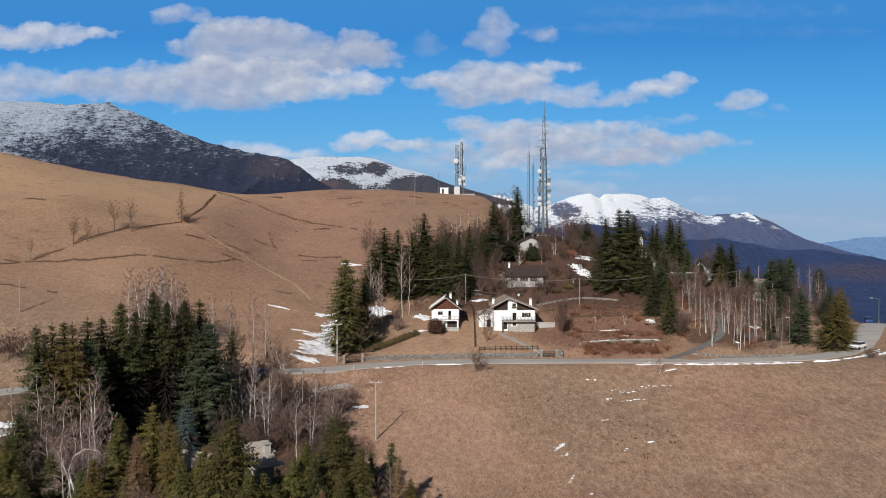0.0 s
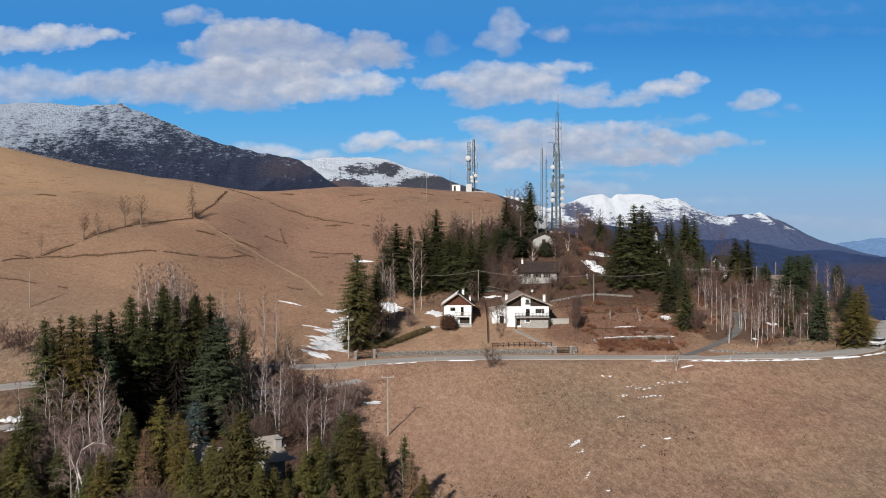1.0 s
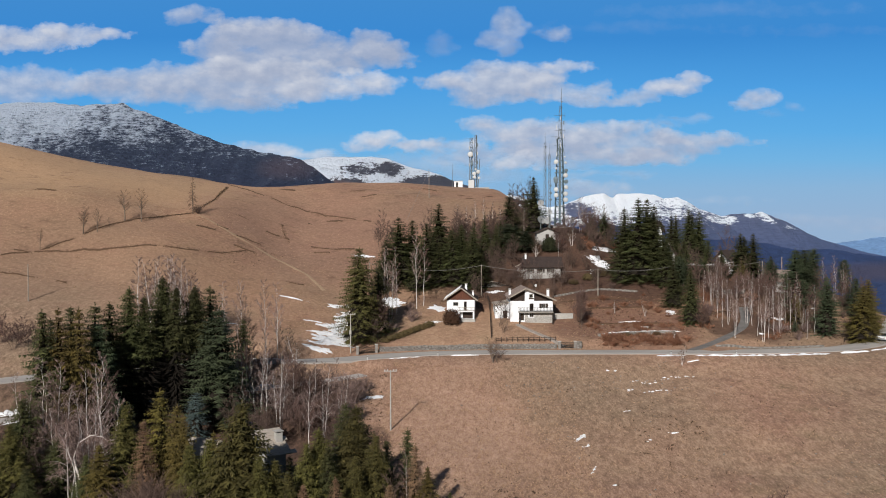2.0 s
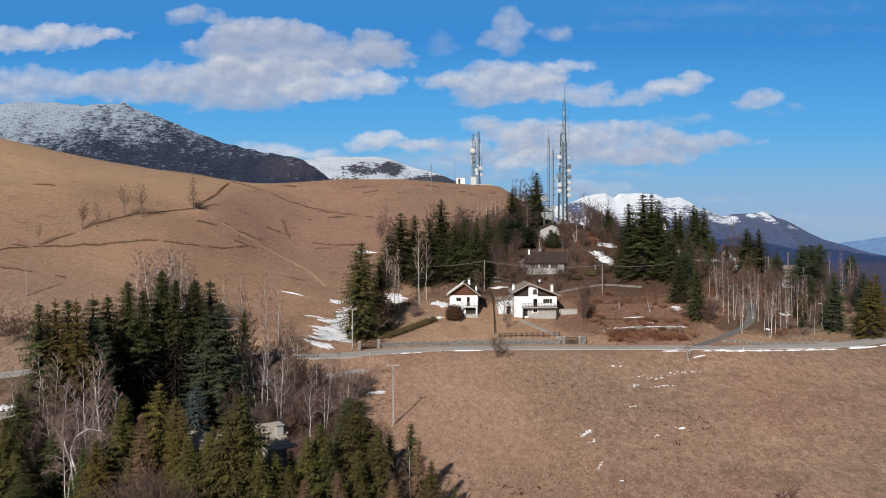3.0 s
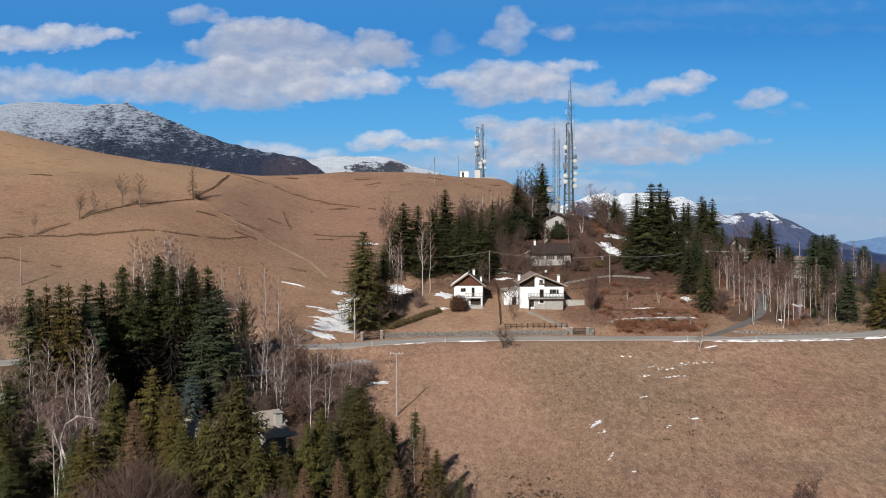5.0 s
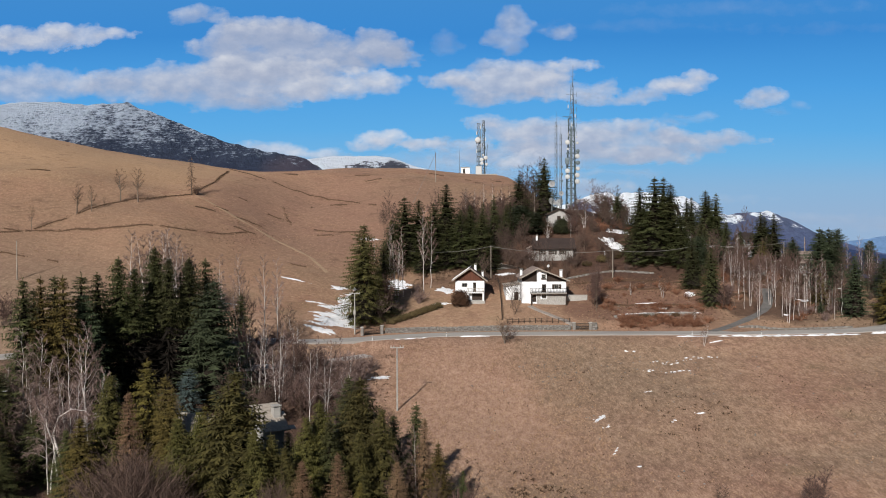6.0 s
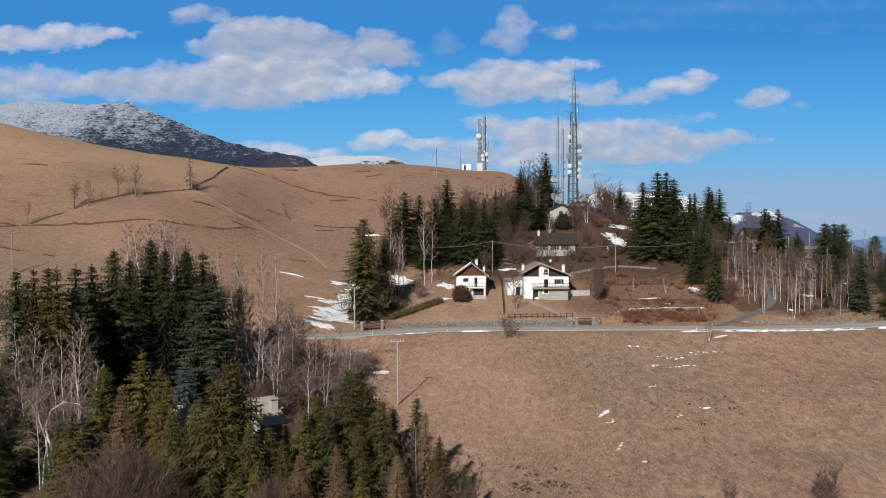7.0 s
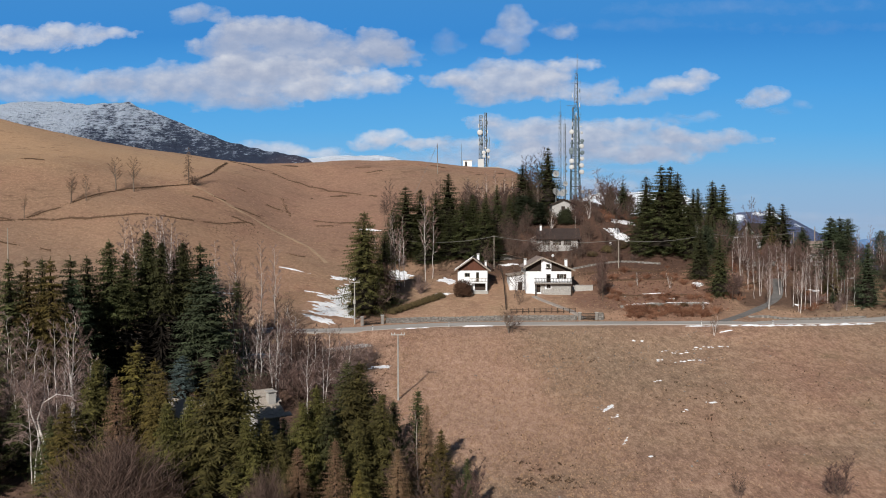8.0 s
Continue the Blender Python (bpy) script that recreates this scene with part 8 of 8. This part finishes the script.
for args in (
    (-26.0, 177.5, 5.0, 3.6, 20, 1.0), (-25.0, 182, 3.8, 3.4, 35, 2.0), (-25.6, 186, 2.6, 3.0, 30, 2.5), (-25.8, 192.0, 1.8, 3.0, 15, 2.6), (-27.2, 198.6, 2.2, 1.6, 10, 2.7), (-27.0, 170.4, 3.4, 1.6, 8, 2.8), (-26.8, 185.5, 3.2, 1.2, 10, 3.0), (-24.4, 189, 3.0, 2.4, 60, 4.0), (-23.8, 194.5, 2.2, 3.2, 20, 5.0), (-24.4, 200, 1.4, 2.4, 10, 5.5), (-30.0, 186.5, 2.6, 0.6, 5, 6.0), (-23.0, 205.0, 1.0, 2.2, 10, 6.5), (-29.0, 180.5, 2.2, 0.6, 15, 6.8), (-28.0, 174, 2.2, 0.8, 10, 6.9),
    (-15.8, 205.5, 4.0, 3.2, 0, 7.0), (-4.4, 201.0, 2.2, 2.4, 20, 8.0), (-5.4, 191.2, 2.1, 0.9, 8, 9.0), (35.6, 224.5, 2.8, 3.6, 30, 10.0), (37.0, 231.5, 4.4, 1.7, 5, 11.0), (33.6, 219.5, 1.6, 1.4, 5, 11.5), (-24.9, 234, 3.4, 1.2, 0, 12.0), (-37.1, 198.1, 4.0, 0.45, 2, 13.0), (-45.0, 176, 3.2, 0.3, 4, 13.5),
    (17.8, 133.6, 1.5, 0.42, 58, 14.0), (26.6, 161.4, 0.35, 0.45, 20, 24.0), (28.0, 161.2, 0.35, 0.45, 20, 24.5), (-14.1, 147.8, 1.9, 0.7, 30, 25.0), 
    (33.0, 185.9, 4.6, 0.55, 6, 26.0), (38.2, 186.2, 4.4, 0.6, 2, 26.2), (42.6, 186.1, 4.0, 0.5, 0, 26.4), (36.6, 192.2, 2.6, 0.35, 2, 27.0), (46.2, 196.0, 1.5, 1.2, 20, 28.0), (64.0, 208.4, 2.8, 0.7, 8, 29.0), (-60.5, 123.5, 3.2, 1.8, 30, 30.0), (-63.5, 127.5, 2.5, 1.2, 35, 31.0), (-41.0, 124, 1.4, 0.6, 10, 32.0), (-47.0, 122, 0.8, 0.5, 10, 32.5), (69.0, 193.5, 1.7, 0.8, 5, 33.0), (9.2, 246, 2.6, 1.4, 20, 34.0), (12.4, 250, 2.2, 1.0, 20, 35.0), (5.6, 228, 2.4, 0.8, 5, 36.0), (8.6, 211.6, 2.0, 0.9, 5, 37.0), (54.5, 232, 2.4, 1.2, 5, 38.0), (-33.0, 149.2, 2.4, 0.5, 28, 39.0), (-27.0, 151.5, 2.0, 0.4, 30, 40.0), (61.5, 183, 0.7, 0.5, 5, 41.0), (88.5, 176.0, 2.2, 0.6, 40, 42.0), (118.0, 226, 2.4, 1.0, 70, 43.0),
):
    snow_patch(*args)
for args in (
    (17.7, 133.4, 3.6, 0.32, 60, 6, 140), (18.3, 130.2, 1.6, 0.25, 50, 4, 141), (17.8, 121.6, 2.6, 0.2, 62, 5, 142), (19.5, 116.1, 1.0, 0.08, 12, 2, 143), (26.4, 142.8, 1.3, 0.06, 14, 3, 144), (31.1, 132.9, 1.9, 0.10, 6, 3, 145), (27.3, 130.8, 1.0, 0.15, 40, 2, 146),
    (32.2, 155.8, 4.6, 0.5, 4, 8, 147), (36.6, 157.4, 3.6, 0.45, 6, 7, 148), (33.4, 151.5, 4.8, 0.22, 3, 7, 149), (39.6, 157.6, 3.2, 0.5, 8, 7, 150), (28.6, 152.9, 2.4, 0.2, 20, 4, 151),
):
    snow_scraps(*args)
snow_run(((46, 168.6), (56, 168.0), (66, 168.2), (76, 169.6), (84, 173.6), (91, 181)), 0.9, 50, 1.7, 0.06)
snow_run(((38.5, 169.2), (42.5, 169.0)), 1.0, 60, 2.0, 0.0)
snow_run(((-11, 167.4), (-6, 169.4)), 0.4, 61, 2.0, 0.3)
snow_run(((0, 170.4), (6, 170.8)), 0.3, 62, 2.0, 0.2)
snow_run(((43, 165.6), (47, 167.4)), 0.4, 63, 1.6, 0.2)
snow_run(((-38, 160.5), (-30, 163.5)), 0.4, 64, 2.0, 0.3)


# ---- field ledges, loose stones and dead tussocks ----
M_EARTH = plain("bare_dark_earth", (0.098, 0.057, 0.034), 0.95, vary=0.45, scale=0.6, bump=0.06)


ledge_points = []


def ledge(pts, width, seed, gap=0.27):
    """A narrow, broken, eroded bank of bare earth across the pasture; each unbroken run is one piece."""
    line = polyline(pts, 0.7)
    v, f = [], []
    for k, (x, y) in enumerate(line):
        n = 0.5 + 0.5 * noise.fractal((x * 0.16, y * 0.16, seed), 0.8, 2, 5)
        if n >= gap:
            w = width * (0.10 + 0.95 * (n - gap)) * (0.6 + 0.8 * abs(noise.noise((x * 0.7, y * 0.7, seed + 2))))
            ledge_points.append((x, y, w))
            jog = 0.9 * noise.noise((x * 0.25, y * 0.25, seed + 5)) + 0.35 * noise.noise((x * 0.9, y * 0.9, seed))
            for o, dz in ((-1, -0.08), (-0.4, 0.05 + 0.08 * n), (0.3, 0.10 + 0.2 * n), (1, -0.07)):
                px, py = x, y + jog + o * w * (1 + 0.5 * noise.noise((x * 1.1, seed, o)))
                v.append((px, py, ground(px, py) + dz))
            if len(v) > 4:
                b = len(v) - 4
                f += [(b - 4 + i, b + i, b + 1 + i, b - 3 + i) for i in range(3)]
        if n < gap or k == len(line) - 1:
            if f:
                tagged(link_mesh("earth_ledge", v, f, M_EARTH, smooth=True), "eroded brown earth ledge across the dry pasture", "earth bank", "pasture ledges")
            v, f = [], []


ledge(((-97, 188.5), (-91.7, 193.4), (-88, 200), (-84.7, 205.6), (-79.8, 214), (-73.2, 225.4), (-69, 232)), 0.7, 1)
ledge(((-69, 233), (-69.2, 254), (-73.5, 284)), 0.32, 2)
ledge(((-96, 192), (-84, 196.5), (-74.1, 199.7), (-63.6, 204), (-55.8, 212), (-50.8, 222)), 0.8, 3)
ledge(((-74.8, 291), (-64.1, 279), (-53.9, 272), (-43.8, 269), (-32.9, 264.6), (-25, 260.3)), 0.8, 4)
ledge(((-65.5, 223), (-60.4, 225.1)), 1.4, 5), ledge(((-39.3, 237.8), (-33, 237), (-27.5, 238.5)), 0.9, 6)
ledge(((-110, 178), (-95, 181), (-80, 182)), 0.4, 7), ledge(((-46, 240), (-50, 252)), 0.8, 8)
for k, (x, y) in enumerate(((-32.3, 290), (-27.9, 282.5), (-54.7, 288), (-104.4, 225.5), (5.8, 290), (9.9, 299), (-9, 300), (-36, 262), (-45, 258), (2, 296))):
    ledge(((x - 2.6, y - 0.3), (x, y + 0.4), (x + 2.6, y)), 1.3, 9 + k)

for k, pts in enumerate((((27, 190.5), (36, 191.5), (46, 190)), ((26, 199), (36, 200.5), (47, 198.5)), ((25, 204), (34, 205.5), (45, 203)), ((30, 181.2), (38, 181.8), (45, 181)), ((52, 193), (58, 196), (66, 194)), ((-4, 206.5), (2, 206), (6, 206.4)), ((38, 226), (45, 228), (52, 226)))):
    ledge(pts, 0.9, 30 + k)

RL = random.Random(12)
for k in range(9):
    x, y = RL.uniform(-64, -34), RL.uniform(204, 262)
    ledge(((x - RL.uniform(1, 3), y - 0.3), (x, y), (x + RL.uniform(1, 3), y + 0.2)), RL.uniform(0.25, 0.6), 60 + k)


def scatter(name, count, regions, make, material, label, category, seed, clear=4.0, mask=None):
    """Many small pieces on the ground, as one mesh."""
    rng = random.Random(seed)
    v, f = [], []
    total = sum(r[4] for r in regions)
    for x0, x1, y0, y1, share in regions:
        for _ in range(int(count * share / total)):
            x, y = rng.uniform(x0, x1), rng.uniform(y0, y1)
            if np.hypot(way[::3, 0] - x, way[::3, 1] - y).min() < clear or (mask and noise.noise((x * mask, y * mask, seed)) < rng.uniform(-0.25, 0.35)):
                continue
            make(v, f, Vector((x, y, ground(x, y))), rng)
    tagged(link_mesh(name, v, f, material), label, category, kind="stuff")


def tussock(v, f, p, rng):
    for _ in range(5):
        a, h = rng.uniform(0, 6.28), rng.uniform(0.08, 0.26)
        d = Vector((math.cos(a) * h * 0.9, math.sin(a) * h * 0.9, h))
        b = len(v)
        s = Vector((-math.sin(a), math.cos(a), 0)) * 0.07
        v.extend((p - s, p + s, p + d))
        f.append((b, b + 1, b + 2))


def clod(v, f, p, rng):
    r = rng.uniform(0.06, 0.22)
    b = len(v)
    v.extend(p + Vector((rng.uniform(0.6, 1) * r * x, rng.uniform(0.6, 1) * r * y, rng.uniform(0.5, 1) * r * z)) for x, y, z in ((1, 0, 0), (0, 1, 0), (-1, 0, 0), (0, -1, 0), (0, 0, 1), (0, 0, -1)))
    f.extend((b + i, b + (i + 1) % 4, b + 4) for i in range(4))
    f.extend((b + (i + 1) % 4, b + i, b + 5) for i in range(4))


M_STRAW = twig_material("dead_straw_tussocks", (0.32, 0.20, 0.12), (0.58, 0.40, 0.265))
M_RANK = twig_material("brown_rank_grass", (0.062, 0.037, 0.022), (0.150, 0.094, 0.058))
M_DARKTUFT = twig_material("dark_dead_heather", (0.035, 0.020, 0.012), (0.11, 0.065, 0.036))
scatter("grass_tussocks", 21000, ((-22, 96, 98, 168, 8), (-12, 18, 104, 164, 7), (-60, -20, 160, 200, 2), (-110, -22, 180, 250, 5), (-5, 50, 178, 206, 2)), lambda v, f, p, rng: tussock(v, f, p - Vector((0, 0, 0.06)), rng), M_STRAW, "dead straw-coloured grass tussocks over the meadow", "grass", 71, 4.0)
scatter("dark_tussocks", 1500, ((-58, -40, 206, 226, 7), (-5, 60, 100, 150, 4), (5, 45, 150, 167, 1), (25, 80, 178, 230, 3)), tussock, M_DARKTUFT, "dark dead heather tufts dotting the slope", "grass", 72, 4.0, 0.08)
tv, tf = [], []
tuft_rng = random.Random(76)
for x, y, w in ledge_points:     # rank dead grass along the eroded banks
    for _ in range(4):
        px, py = x + tuft_rng.uniform(-0.6, 0.6), y + tuft_rng.gauss(0.1, 0.2 + 0.9 * w)
        tussock(tv, tf, Vector((px, py, ground(px, py) - 0.02)), tuft_rng)
tagged(link_mesh("bank_tussocks", tv, tf, M_RANK), "dark rank grass growing along eroded pasture banks", "grass", kind="stuff")
scatter("heather_tufts", 260, ((4, 13, 106, 115, 4), (24, 37, 125, 140, 3), (14, 30, 140, 156, 1)), lambda v, f, p, rng: [tussock(v, f, p + Vector((rng.uniform(-0.25, 0.25), rng.uniform(-0.25, 0.25), 0)), rng) for _ in range(3)], M_DARKTUFT, "clumps of dark dead heather in the dry meadow", "grass", 75, 4.0, 0.3)
scatter("field_stones", 900, ((5, 48, 148, 167, 4), (0, 60, 100, 150, 2), (20, 48, 178, 206, 2)), clod, M_STONE, "small pale stones lying in the grass", "stones", 73, 4.0, 0.12)
scatter("leaf_litter", 9000, ((24, 95, 178, 240, 5), (-58, -12, 92, 158, 4), (-20, 26, 200, 250, 3)), tussock, M_DARKTUFT, "dark undergrowth and dead fern below the trees", "undergrowth", 74, 3.6)


# ---- the birch bowed over by old snow ----
def bowed_birch():
    rng = random.Random(91)
    x, y = -42.4, 101.0
    g = ground(x, y) - 0.3
    ob = thing("birch_tree", pose(x, y, g), "white birch bowed over in an arch with hanging twigs", "birch tree")
    tv, tf, cv, cf = [], [], [], []
    lines = (
        ([(0.6, 0, 0), (0.2, 0, 2.5), (-0.9, 0.2, 5.6), (-1.1, 0.2, 6.6), (-0.5, 0.1, 8.3), (0.9, 0, 9.2), (2.4, -0.1, 9.0), (3.1, -0.2, 8.2)], 0.16),
        ([(-0.5, 0.2, 0), (-0.8, 0.1, 3.0), (-1.1, 0.2, 5.6), (-1.9, 0.5, 7.4), (-3.0, 0.8, 9.2), (-3.4, 0.9, 10.4)], 0.13),
        ([(-1.0, 0.2, 5.2), (-1.5, -0.4, 7.5), (-1.2, -0.6, 9.6), (-1.4, -0.7, 11.2)], 0.07),
    )
    for pts, r in lines:
        pts = [Vector(p) for p in pts]
        tube(tv, tf, pts, [r * (1 - 0.85 * k / (len(pts) - 1)) for k in range(len(pts))], 6)
        for k in range(150):
            u = rng.uniform(0.45, 0.999) * (len(pts) - 1)
            i = int(u)
            p = pts[i].lerp(pts[i + 1], u - i)
            for _ in range(3):
                d = Vector((rng.uniform(-1, 1), rng.uniform(-1, 1), rng.uniform(-1.3, 0.5))).normalized() * rng.uniform(0.5, 1.7)
                s = d.cross(Vector((rng.uniform(-1, 1), rng.uniform(-1, 1), 1))).normalized() * 0.026
                b = len(cv)
                cv.extend((p - s, p + s, p + d))
                cf.append((b, b + 1, b + 2))
    link_mesh("trunk", tv, tf, M_BIRCH, ob, smooth=True)
    link_mesh("crown", cv, cf, M_TWIG, ob)


bowed_birch()
